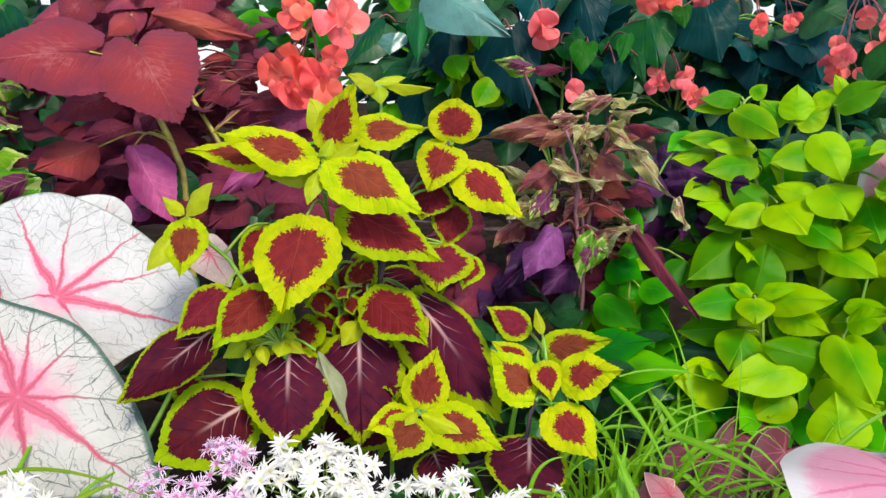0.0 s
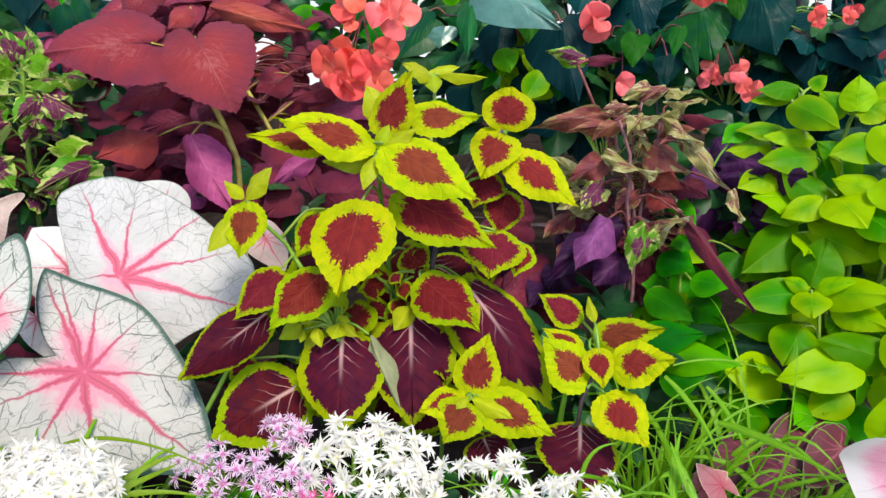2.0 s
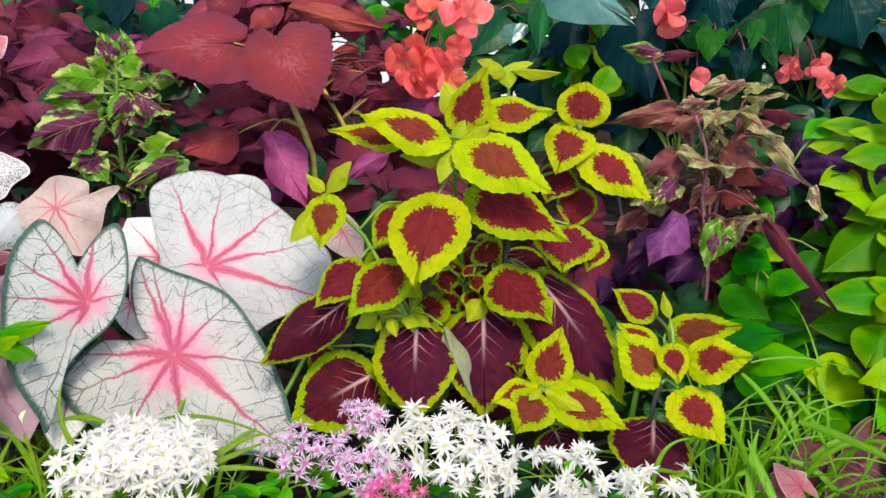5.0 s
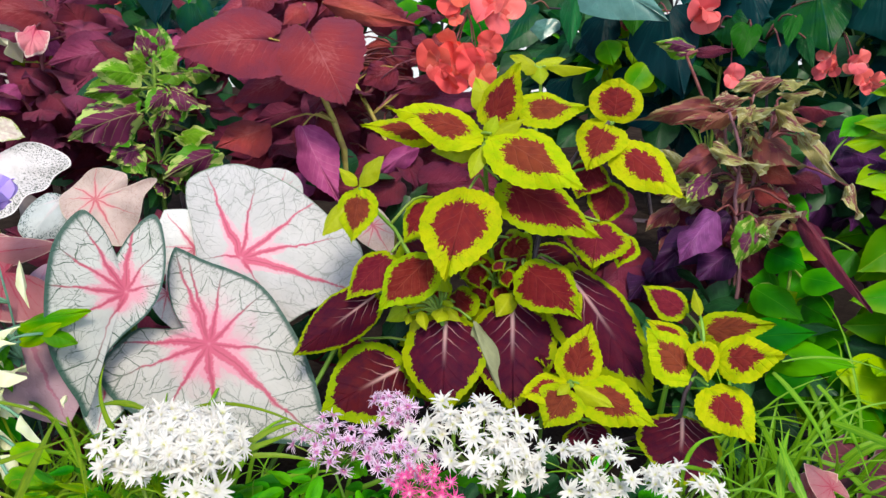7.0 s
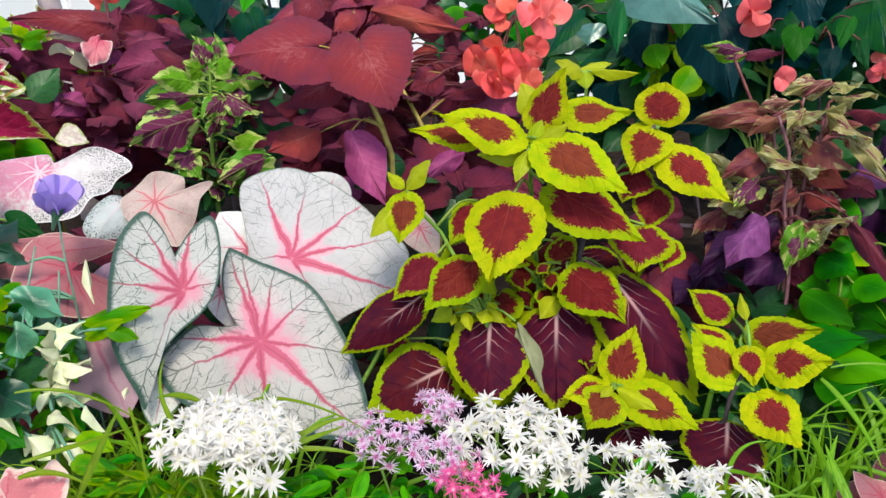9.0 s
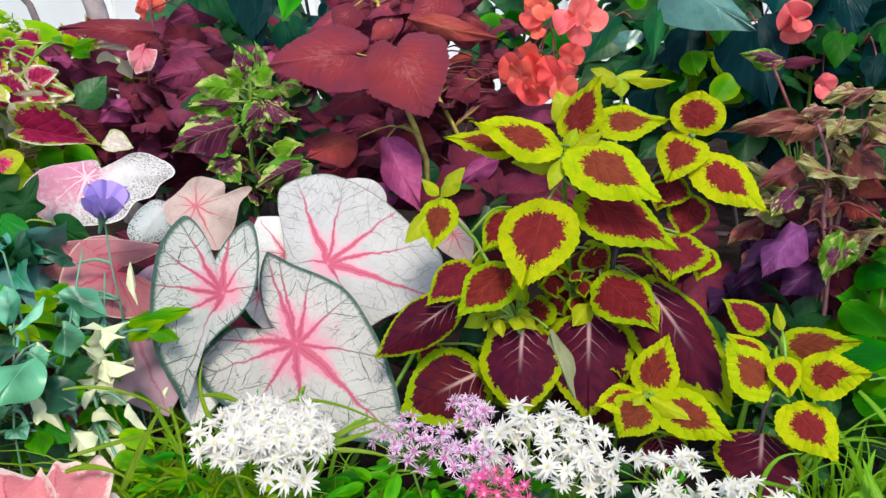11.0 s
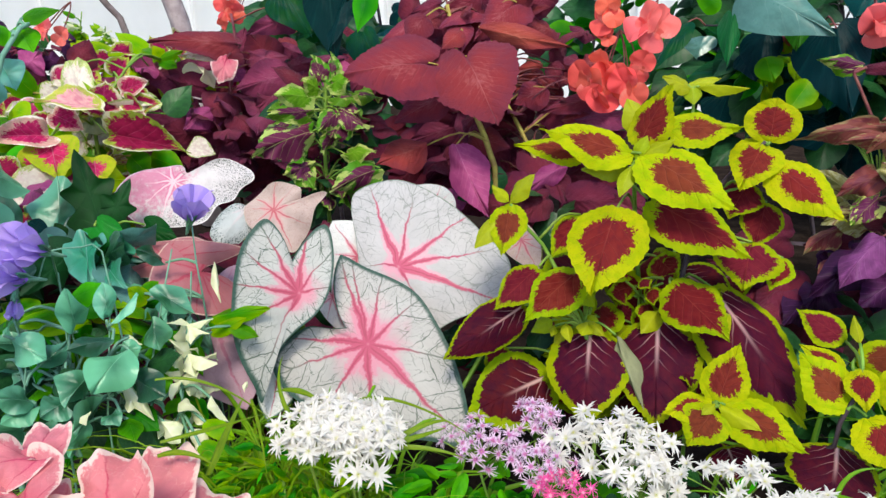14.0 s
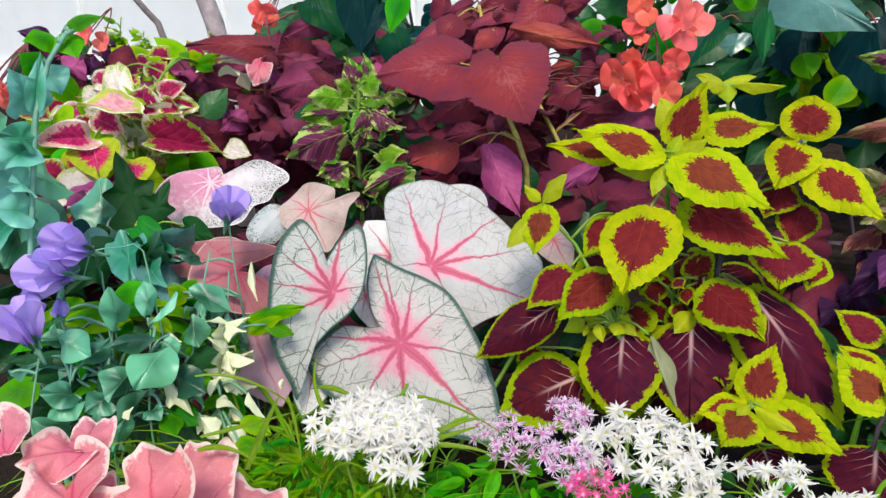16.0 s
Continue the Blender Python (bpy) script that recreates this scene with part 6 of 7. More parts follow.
fill(p, ('deep', 'green'), (-0.372, 1.965, 0.653), (0.239, 0.100, 0.239), 60, (0.06, 0.12), 65)

p = plant("shrub", -1.099, 1.580, "green shrub with red flowers behind the coleus", "shrub", "shrubs behind the bed")
faces[p.name] = Vector((0.538, -0.770, 0.342))
stem(p, [(-1.199, 1.489, 0.128), (-1.202, 1.486, 0.537), (-1.182, 1.518, 0.739), (-1.188, 1.507, 0.906)], 0.006, "stem_dark")
stem(p, [(-1.106, 1.558, 0.529), (-1.087, 1.588, 0.733), (-1.097, 1.576, 0.901)], 0.006, "stem_dark")
stem(p, [(-1.006, 1.624, 0.128), (-1.003, 1.625, 0.521), (-0.986, 1.653, 0.726), (-1.000, 1.640, 0.895)], 0.006, "stem_dark")
fill(p, ('deep', 'begonia'), (-1.100, 1.579, 0.719), (0.240, 0.120, 0.240), 90, (0.08, 0.14), 66)
leaf(p, "begonia", (-0.693, 1.008, 0.816), (-0.680, 0.992, 0.690), 0.073, 0, "stem_dark")
leaf(p, "begonia", (-0.667, 1.015, 0.788), (-0.683, 0.979, 0.711), 0.048, 20, "stem_dark")
leaf(p, "green", (-0.630, 1.037, 0.813), (-0.642, 1.007, 0.740), 0.042, 0, "stem_dark")
leaf(p, "begonia", (-0.846, 1.082, 0.817), (-0.793, 1.085, 0.733), 0.074, 0, "stem_dark")
leaf(p, "begonia", (-0.682, 1.089, 0.739), (-0.644, 1.083, 0.650), 0.061, 0, "stem_dark")
blossoms(p, "coral", (-0.994, 1.347, 0.789), (0.078, 0.025, 0.034), 10, 0.0284, 85)
blossoms(p, "coral", (-1.213, 1.363, 0.773), (0.055, 0.025, 0.028), 5, 0.0277, 86)

p = plant("pink_coleus", -0.979, 0.721, "coleus with magenta leaves edged in speckled cream green", "coleus", "coleus plants in the bed")
faces[p.name] = Vector((0.715, -0.545, 0.439))
stem(p, [(-1.011, 0.757, 0.128), (-1.012, 0.758, 0.580), (-0.983, 0.758, 0.638), (-0.980, 0.815, 0.697)], 0.004, "stem_green")
leaf(p, "pinkedge", (-0.917, 0.706, 0.610), (-0.806, 0.764, 0.574), 0.059)
leaf(p, "cream", (-0.837, 0.791, 0.579), (-0.793, 0.804, 0.565), 0.037)
leaf(p, "pinkblush", (-0.946, 0.635, 0.616), (-0.956, 0.548, 0.627), 0.051)
leaf(p, "creamblunt", (-0.987, 0.722, 0.642), (-1.010, 0.748, 0.718), 0.046)
leaf(p, "creamblunt", (-1.023, 0.715, 0.647), (-1.039, 0.720, 0.686), 0.044)
leaf(p, "creamrose", (-0.932, 0.716, 0.641), (-0.957, 0.627, 0.667), 0.063, 35)
leaf(p, "pinkedge", (-0.967, 0.743, 0.627), (-0.970, 0.764, 0.685), 0.061)
leaf(p, "pinkedge", (-0.994, 0.808, 0.641), (-1.000, 0.820, 0.676), 0.033)
leaf(p, "pinkedge", (-0.992, 0.841, 0.634), (-0.998, 0.854, 0.674), 0.034)
leaf(p, "limepink", (-0.941, 0.629, 0.614), (-0.894, 0.597, 0.556), 0.073)
leaf(p, "limepink", (-0.978, 0.626, 0.597), (-0.951, 0.600, 0.550), 0.045)
leaf(p, "limepink", (-0.918, 0.678, 0.581), (-0.898, 0.659, 0.533), 0.058)
leaf(p, "cream", (-0.908, 0.611, 0.549), (-0.925, 0.515, 0.542), 0.071, 10)
leaf(p, "pinkblush", (-0.966, 0.544, 0.540), (-0.911, 0.578, 0.500), 0.050)
leaf(p, "pinkedge", (-1.005, 0.572, 0.582), (-0.967, 0.581, 0.534), 0.064)
leaf(p, "pinkblush", (-0.977, 0.665, 0.643), (-0.935, 0.684, 0.617), 0.044)
leaf(p, "maroon", (-1.094, 0.817, 0.704), (-1.090, 0.841, 0.747), 0.050)
leaf(p, "pinkedge", (-1.046, 0.844, 0.683), (-1.028, 0.868, 0.715), 0.042)
leaf(p, "deep", (-0.934, 0.843, 0.621), (-0.910, 0.889, 0.665), 0.049)
leaf(p, "magenta", (-0.911, 0.923, 0.617), (-0.915, 0.858, 0.592), 0.044)
leaf(p, "lime", (-1.019, 0.922, 0.706), (-0.974, 0.942, 0.720), 0.023)
leaf(p, "lime", (-1.014, 0.928, 0.706), (-1.023, 0.919, 0.731), 0.023)
leaf(p, "lime", (-1.016, 0.926, 0.704), (-0.976, 0.924, 0.691), 0.025)
leaf(p, "pinkedge", (-0.954, 0.792, 0.637), (-0.907, 0.816, 0.644), 0.038)
leaf(p, "cream", (-0.961, 0.754, 0.642), (-0.901, 0.793, 0.643), 0.032, 40)
leaf(p, "cream", (-0.949, 0.845, 0.646), (-0.956, 0.804, 0.627), 0.033)
leaf(p, "pinkedge", (-1.064, 0.611, 0.673), (-1.028, 0.627, 0.642), 0.052)
leaf(p, "lime", (-1.040, 0.647, 0.652), (-1.010, 0.653, 0.641), 0.041)
leaf(p, "cream", (-1.028, 0.566, 0.630), (-1.021, 0.513, 0.614), 0.049)
leaf(p, "magenta", (-1.160, 0.762, 0.705), (-1.137, 0.779, 0.731), 0.059)
fill(p, ('pinkedge', 'lime', 'cream', 'pinkblush', 'cream', 'underside'), (-1.090, 0.776, 0.594), (0.191, 0.060, 0.110), 100, (0.035, 0.075), 91, stalk='stem_olive')
fill(p, ('pinkedge', 'magenta', 'lime', 'pale'), (-1.142, 1.009, 0.682), (0.173, 0.100, 0.058), 50, (0.045, 0.08), 92, stalk='stem_green')
fill(p, ('green', 'magenta', 'lime'), (-1.181, 0.765, 0.509), (0.231, 0.080, 0.126), 70, (0.05, 0.09), 93)
fill(p, ('pinkedge', 'lisianthus', 'magenta'), (-0.966, 0.541, 0.529), (0.090, 0.040, 0.041), 26, (0.05, 0.08), 95)

p = plant("ivy", -0.774, 0.554, "dark green plant with broad lobed leaves", "ivy")
faces[p.name] = Vector((0.761, -0.570, 0.310))
stem(p, [(-0.719, 0.525, 0.128), (-0.717, 0.524, 0.485), (-0.719, 0.541, 0.530)], 0.003, "stem_green")
stem(p, [(-0.800, 0.497, 0.128), (-0.801, 0.495, 0.485), (-0.796, 0.514, 0.511)], 0.003, "stem_green")
leaf(p, "ivy", (-0.737, 0.532, 0.528), (-0.767, 0.537, 0.622), 0.073)
leaf(p, "ivy", (-0.733, 0.539, 0.525), (-0.715, 0.570, 0.581), 0.051)
leaf(p, "vivid", (-0.703, 0.498, 0.539), (-0.654, 0.489, 0.490), 0.062)
leaf(p, "vivid", (-0.689, 0.558, 0.525), (-0.644, 0.569, 0.504), 0.044)
leaf(p, "begonia", (-0.779, 0.460, 0.542), (-0.747, 0.451, 0.498), 0.062)
fill(p, ('waxleaf', 'begoniapale', 'lisianthus', 'ivy'), (-0.771, 0.494, 0.504), (0.145, 0.040, 0.029), 34, (0.05, 0.08), 94)

p = plant("lisianthus", -0.563, 0.351, "lisianthus with blue-green leaves and violet bell flowers", "lisianthus")
faces[p.name] = Vector((0.593, -0.400, 0.699))
stem(p, [(-0.572, 0.283, 0.128), (-0.572, 0.281, 0.386), (-0.575, 0.306, 0.464), (-0.591, 0.314, 0.511)], 0.0014, "stem_blue")
stem(p, [(-0.563, 0.321, 0.128), (-0.563, 0.320, 0.365), (-0.569, 0.343, 0.447), (-0.592, 0.367, 0.538)], 0.0014, "stem_blue")
stem(p, [(-0.529, 0.341, 0.128), (-0.528, 0.341, 0.375), (-0.534, 0.360, 0.453), (-0.547, 0.388, 0.525)], 0.0014, "stem_blue")
stem(p, [(-0.521, 0.373, 0.128), (-0.520, 0.374, 0.358), (-0.525, 0.410, 0.457), (-0.528, 0.452, 0.543)], 0.0014, "stem_blue")
stem(p, [(-0.501, 0.400, 0.128), (-0.500, 0.402, 0.360), (-0.501, 0.428, 0.441), (-0.512, 0.458, 0.518)], 0.0014, "stem_blue")
stem(p, [(-0.573, 0.255, 0.128), (-0.573, 0.252, 0.404), (-0.575, 0.277, 0.483), (-0.580, 0.279, 0.497)], 0.0014, "stem_blue")
stem(p, [(-0.536, 0.486, 0.128), (-0.536, 0.491, 0.449), (-0.537, 0.490, 0.510), (-0.545, 0.499, 0.553)], 0.0014, "stem_blue")
stem(p, [(-0.547, 0.387, 0.128), (-0.547, 0.388, 0.525), (-0.565, 0.381, 0.561), (-0.576, 0.350, 0.566)], 0.0012, "stem_blue")
stem(p, [(-0.591, 0.367, 0.128), (-0.592, 0.367, 0.538), (-0.584, 0.344, 0.542), (-0.583, 0.329, 0.547)], 0.0012, "stem_blue")
leaf(p, "lisianthus", (-0.518, 0.357, 0.483), (-0.529, 0.317, 0.488), 0.021, 10, "stem_blue")
leaf(p, "lisianthus", (-0.503, 0.361, 0.474), (-0.500, 0.313, 0.452), 0.045, 15, "stem_blue")
leaf(p, "lisianthus", (-0.528, 0.334, 0.457), (-0.522, 0.299, 0.442), 0.035, -25, "stem_blue")
leaf(p, "lisianthus", (-0.536, 0.368, 0.496), (-0.544, 0.377, 0.531), 0.021, 30, "stem_blue")
leaf(p, "lisianthus", (-0.528, 0.369, 0.494), (-0.518, 0.394, 0.515), 0.016, -25, "stem_blue")
leaf(p, "lisianthus", (-0.528, 0.422, 0.511), (-0.483, 0.428, 0.487), 0.027, 45, "stem_blue")
leaf(p, "lisianthus", (-0.523, 0.410, 0.482), (-0.503, 0.395, 0.458), 0.029, 30, "stem_blue")
leaf(p, "lisianthus", (-0.548, 0.291, 0.444), (-0.561, 0.262, 0.461), 0.023, 10, "stem_blue")
leaf(p, "lisianthus", (-0.550, 0.293, 0.438), (-0.552, 0.259, 0.440), 0.026, 45, "stem_blue")
leaf(p, "lisianthus", (-0.588, 0.307, 0.493), (-0.560, 0.317, 0.473), 0.032, 30, "stem_blue")
leaf(p, "lisianthus", (-0.574, 0.318, 0.464), (-0.561, 0.341, 0.481), 0.024, 30, "stem_blue")
leaf(p, "lisianthus", (-0.539, 0.319, 0.435), (-0.543, 0.289, 0.432), 0.032, 15, "stem_blue")
leaf(p, "lisianthus", (-0.528, 0.339, 0.427), (-0.523, 0.303, 0.413), 0.032, -55, "stem_blue")
leaf(p, "lisianthus", (-0.499, 0.337, 0.421), (-0.500, 0.315, 0.421), 0.021, 45, "stem_blue")
leaf(p, "lisianthus", (-0.572, 0.257, 0.430), (-0.534, 0.267, 0.417), 0.041, -10, "stem_blue")
leaf(p, "lisianthus", (-0.549, 0.290, 0.421), (-0.518, 0.282, 0.406), 0.031, 45, "stem_blue")
leaf(p, "lisianthus", (-0.537, 0.319, 0.408), (-0.518, 0.292, 0.394), 0.032, -40, "stem_blue")
leaf(p, "lisianthus", (-0.526, 0.369, 0.463), (-0.507, 0.379, 0.467), 0.022, 30, "stem_blue")
leaf(p, "lisianthus", (-0.602, 0.264, 0.472), (-0.583, 0.282, 0.479), 0.026, -55, "stem_blue")
leaf(p, "lisianthus", (-0.608, 0.312, 0.491), (-0.598, 0.321, 0.507), 0.019, -40, "stem_blue")
leaf(p, "green", (-0.508, 0.353, 0.412), (-0.474, 0.356, 0.396), 0.030, 0, "stem_blue")
leaf(p, "green", (-0.526, 0.396, 0.438), (-0.495, 0.393, 0.407), 0.031, 0, "stem_blue")
leaf(p, "green", (-0.613, 0.388, 0.497), (-0.580, 0.408, 0.513), 0.027, 0, "stem_blue")
leaf(p, "lime", (-0.635, 0.346, 0.485), (-0.593, 0.380, 0.496), 0.018, 0, "stem_blue")
leaf(p, "lime", (-0.644, 0.356, 0.492), (-0.608, 0.377, 0.498), 0.015, 0, "stem_blue")
leaf(p, "lime", (-0.616, 0.352, 0.479), (-0.576, 0.378, 0.484), 0.017, 0, "stem_blue")
leaf(p, "lime", (-0.552, 0.431, 0.490), (-0.559, 0.415, 0.509), 0.022, 0, "stem_blue")
leaf(p, "lime", (-0.565, 0.434, 0.493), (-0.547, 0.445, 0.507), 0.016, 0, "stem_blue")
leaf(p, "pale", (-0.498, 0.432, 0.470), (-0.507, 0.412, 0.479), 0.008, -55, "stem_blue")
leaf(p, "pale", (-0.498, 0.432, 0.470), (-0.476, 0.444, 0.476), 0.009, -25, "stem_blue")
leaf(p, "pale", (-0.498, 0.432, 0.469), (-0.476, 0.436, 0.463), 0.011, -10, "stem_blue")
leaf(p, "pale", (-0.498, 0.432, 0.469), (-0.487, 0.420, 0.456), 0.011, 45, "stem_blue")
leaf(p, "pale", (-0.496, 0.424, 0.440), (-0.506, 0.410, 0.462), 0.015, -40, "stem_blue")
leaf(p, "pale", (-0.492, 0.422, 0.442), (-0.461, 0.426, 0.435), 0.021, -10, "stem_blue")
leaf(p, "pale", (-0.493, 0.420, 0.442), (-0.477, 0.411, 0.426), 0.015, 15, "stem_blue")
leaf(p, "pale", (-0.497, 0.407, 0.417), (-0.504, 0.395, 0.435), 0.014, -55, "stem_blue")
leaf(p, "pale", (-0.496, 0.408, 0.417), (-0.480, 0.418, 0.428), 0.016, 15, "stem_blue")
leaf(p, "pale", (-0.493, 0.404, 0.418), (-0.488, 0.386, 0.410), 0.015, -40, "stem_blue")
leaf(p, "pale", (-0.485, 0.397, 0.407), (-0.452, 0.393, 0.388), 0.026, -55, "stem_blue")
leaf(p, "paleloop", (-0.518, 0.358, 0.442), (-0.479, 0.356, 0.406), 0.016, 0, "stem_blue")
leaf(p, "pale", (-0.505, 0.360, 0.427), (-0.497, 0.344, 0.417), 0.012, 30, "stem_blue")
leaf(p, "pale", (-0.495, 0.378, 0.410), (-0.498, 0.374, 0.422), 0.012, -40, "stem_blue")
leaf(p, "pale", (-0.483, 0.383, 0.388), (-0.484, 0.360, 0.383), 0.023, -10, "stem_blue")
leaf(p, "pale", (-0.524, 0.310, 0.422), (-0.515, 0.319, 0.428), 0.014, -25, "stem_blue")
leaf(p, "pale", (-0.455, 0.406, 0.409), (-0.431, 0.401, 0.391), 0.019, -40, "stem_blue")
leaf(p, "pale", (-0.456, 0.372, 0.389), (-0.431, 0.375, 0.380), 0.019, 45, "stem_blue")
leaf(p, "pale", (-0.477, 0.365, 0.400), (-0.455, 0.361, 0.385), 0.019, 45, "stem_blue")
leaf(p, "lime", (-0.447, 0.387, 0.395), (-0.416, 0.391, 0.381), 0.019, 0, "stem_blue")
leaf(p, "lime", (-0.432, 0.363, 0.387), (-0.404, 0.369, 0.379), 0.018, 0, "stem_blue")
leaf(p, "pale", (-0.528, 0.383, 0.473), (-0.515, 0.386, 0.466), 0.012, -10, "stem_blue")
leaf(p, "lime", (-0.502, 0.464, 0.448), (-0.465, 0.479, 0.465), 0.018, 0, "stem_blue")
leaf(p, "lime", (-0.511, 0.475, 0.459), (-0.454, 0.505, 0.466), 0.021, 0, "stem_blue")
leaf(p, "lime", (-0.481, 0.473, 0.455), (-0.452, 0.480, 0.445), 0.018, 0, "stem_blue")
# the deep leaves put the shade of the gaps into their colour
fill(p, ('deep', 'deep', 'green', 'lisianthus'), (-0.598, 0.359, 0.421), (0.112, 0.050, 0.065), 64, (0.03, 0.055), 101, slim=0.6, stalk='stem_blue')
fill(p, ('lime', 'green'), (-0.664, 0.404, 0.463), (0.095, 0.050, 0.032), 40, (0.03, 0.055), 102, slim=0.4)
fill(p, ('lisianthus', 'green'), (-0.572, 0.482, 0.447), (0.039, 0.030, 0.072), 30, (0.025, 0.045), 103, slim=0.5, stalk='stem_blue')
fill(p, ('pale', 'pale', 'green'), (-0.519, 0.434, 0.407), (0.022, 0.020, 0.049), 22, (0.02, 0.035), 104, slim=0.6)
leaf(p, "pale", (-0.497, 0.476, 0.521), (-0.480, 0.461, 0.486), 0.009, 0, None)
leaf(p, "pale", (-0.452, 0.454, 0.404), (-0.451, 0.448, 0.395), 0.006, 0, None)
bell(p, (-0.576, 0.349, 0.566), (-0.581, 0.313, 0.586), 0.042, 1)
bell(p, (-0.575, 0.324, 0.549), (-0.579, 0.284, 0.566), 0.043, 2)
bell(p, (-0.572, 0.275, 0.500), (-0.581, 0.268, 0.544), 0.042, 3)
bell(p, (-0.537, 0.489, 0.562), (-0.516, 0.484, 0.598), 0.040, 4)
bell(p, (-0.602, 0.327, 0.527), (-0.599, 0.319, 0.507), 0.013, 5)

p = plant("tall_lisianthus", -0.713, 0.378, "tall blue-green stem with clasping waxy leaves", "lisianthus")
faces[p.name] = Vector((0.746, -0.430, 0.509))
stem(p, [(-0.698, 0.345, 0.128), (-0.698, 0.344, 0.455), (-0.714, 0.377, 0.559), (-0.716, 0.413, 0.688), (-0.701, 0.442, 0.756), (-0.703, 0.474, 0.772)], 0.004, "stem_blue")
leaf(p, "waxleaf", (-0.717, 0.412, 0.688), (-0.710, 0.429, 0.751), 0.021, 0, "stem_blue")
leaf(p, "waxleaf", (-0.735, 0.421, 0.686), (-0.728, 0.399, 0.736), 0.048, 0, "stem_blue")
leaf(p, "waxleaf", (-0.719, 0.402, 0.653), (-0.716, 0.361, 0.637), 0.048, 0, "stem_blue")
leaf(p, "waxleaf", (-0.719, 0.390, 0.612), (-0.713, 0.361, 0.619), 0.036, 0, "stem_blue")
leaf(p, "waxleaf", (-0.716, 0.383, 0.582), (-0.719, 0.342, 0.599), 0.042, 0, "stem_blue")
leaf(p, "waxleaf", (-0.718, 0.405, 0.659), (-0.719, 0.365, 0.668), 0.036, 0, "stem_blue")
leaf(p, "green", (-0.709, 0.465, 0.776), (-0.671, 0.483, 0.782), 0.021, 0, "stem_blue")
leaf(p, "green", (-0.717, 0.454, 0.762), (-0.718, 0.416, 0.761), 0.030, 0, "stem_blue")
leaf(p, "green", (-0.713, 0.460, 0.767), (-0.690, 0.457, 0.740), 0.034, 0, "stem_blue")
leaf(p, "waxleaf", (-0.734, 0.446, 0.733), (-0.718, 0.448, 0.702), 0.038, 0, "stem_blue")
leaf(p, "green", (-0.743, 0.450, 0.726), (-0.747, 0.426, 0.749), 0.037, 0, "stem_blue")
fill(p, ('waxleaf', 'waxleaf', 'lisianthus'), (-0.803, 0.409, 0.622), (0.039, 0.040, 0.091), 34, (0.05, 0.08), 105, slim=0.6)
blossoms(p, "rose", (-0.799, 0.432, 0.700), (0.010, 0.025, 0.019), 5, 0.0155, 87)
blossoms(p, "rose", (-1.159, 0.833, 0.761), (0.012, 0.025, 0.010), 3, 0.0226, 88)

p = plant("caladium", -0.348, 0.181, "coral pink caladium with wavy pale-edged leaves", "caladium", "caladiums in the bed")
faces[p.name] = Vector((0.519, -0.317, 0.794))
leaf(p, "coralwide", (-0.303, 0.217, 0.414), (-0.341, 0.275, 0.434), 0.090, 0, "stem_red", longest=0.5, thick=0.003)
leaf(p, "coralwide", (-0.341, 0.219, 0.412), (-0.382, 0.272, 0.454), 0.078, -15, "stem_red", longest=0.5, thick=0.003)
leaf(p, "coralwide", (-0.333, 0.143, 0.456), (-0.381, 0.205, 0.467), 0.114, 10, "stem_red", longest=0.5, thick=0.003)
leaf(p, "coralwide", (-0.352, 0.110, 0.462), (-0.396, 0.153, 0.484), 0.125, 0, "stem_red", longest=0.5, thick=0.003)
leaf(p, "coralroll", (-0.316, 0.180, 0.463), (-0.349, 0.210, 0.498), 0.054, 10, "stem_red", longest=0.5, thick=0.003)
leaf(p, "coralroll", (-0.362, 0.157, 0.473), (-0.399, 0.190, 0.488), 0.040, -20, "stem_red", longest=0.5, thick=0.003)
leaf(p, "coralroll", (-0.396, 0.191, 0.486), (-0.415, 0.219, 0.492), 0.029, 20, None)
leaf(p, "coralroll", (-0.389, 0.195, 0.488), (-0.406, 0.154, 0.499), 0.035, 30, None)
leaf(p, "coralroll", (-0.412, 0.152, 0.505), (-0.448, 0.172, 0.516), 0.030, 0, None)

p = plant("caladium", 0.338, 0.505, "pink caladium with broad white edges near grass", "caladium", "caladiums in the bed")
faces[p.name] = Vector((-0.353, -0.625, 0.696))
leaf(p, "pinkwhitecal", (0.385, 0.508, 0.420), (0.321, 0.402, 0.381), 0.172, 0, "stem_red", longest=0.5, thick=0.003)
leaf(p, "duskcal", (0.363, 0.728, 0.300), (0.300, 0.697, 0.274), 0.081, 0, "stem_red", longest=0.5, thick=0.003)
leaf(p, "duskcal", (0.300, 0.726, 0.280), (0.254, 0.698, 0.256), 0.063, 0, "stem_red", longest=0.5, thick=0.003)
leaf(p, "duskcal", (0.379, 0.703, 0.312), (0.339, 0.673, 0.281), 0.054, 0, "stem_red", longest=0.5, thick=0.003)
leaf(p, "duskcal", (0.322, 0.696, 0.284), (0.282, 0.670, 0.265), 0.054, 0, "stem_red", longest=0.5, thick=0.003)
leaf(p, "salmoncal", (0.232, 0.593, 0.331), (0.210, 0.608, 0.343), 0.037, 40, "stem_red", longest=0.5, thick=0.003)
leaf(p, "salmoncal", (0.217, 0.602, 0.319), (0.240, 0.608, 0.336), 0.032, 0, "stem_red", longest=0.5, thick=0.003)

p = plant("caladium", 0.552, 0.922, "pale pink caladium leaf among lime leaves", "caladium", "caladiums in the bed")
faces[p.name] = Vector((-0.416, -0.768, 0.486))
leaf(p, "pinkwhitecal", (0.523, 0.883, 0.574), (0.489, 0.884, 0.603), 0.099, 0, "stem_red", longest=0.5, thick=0.003)

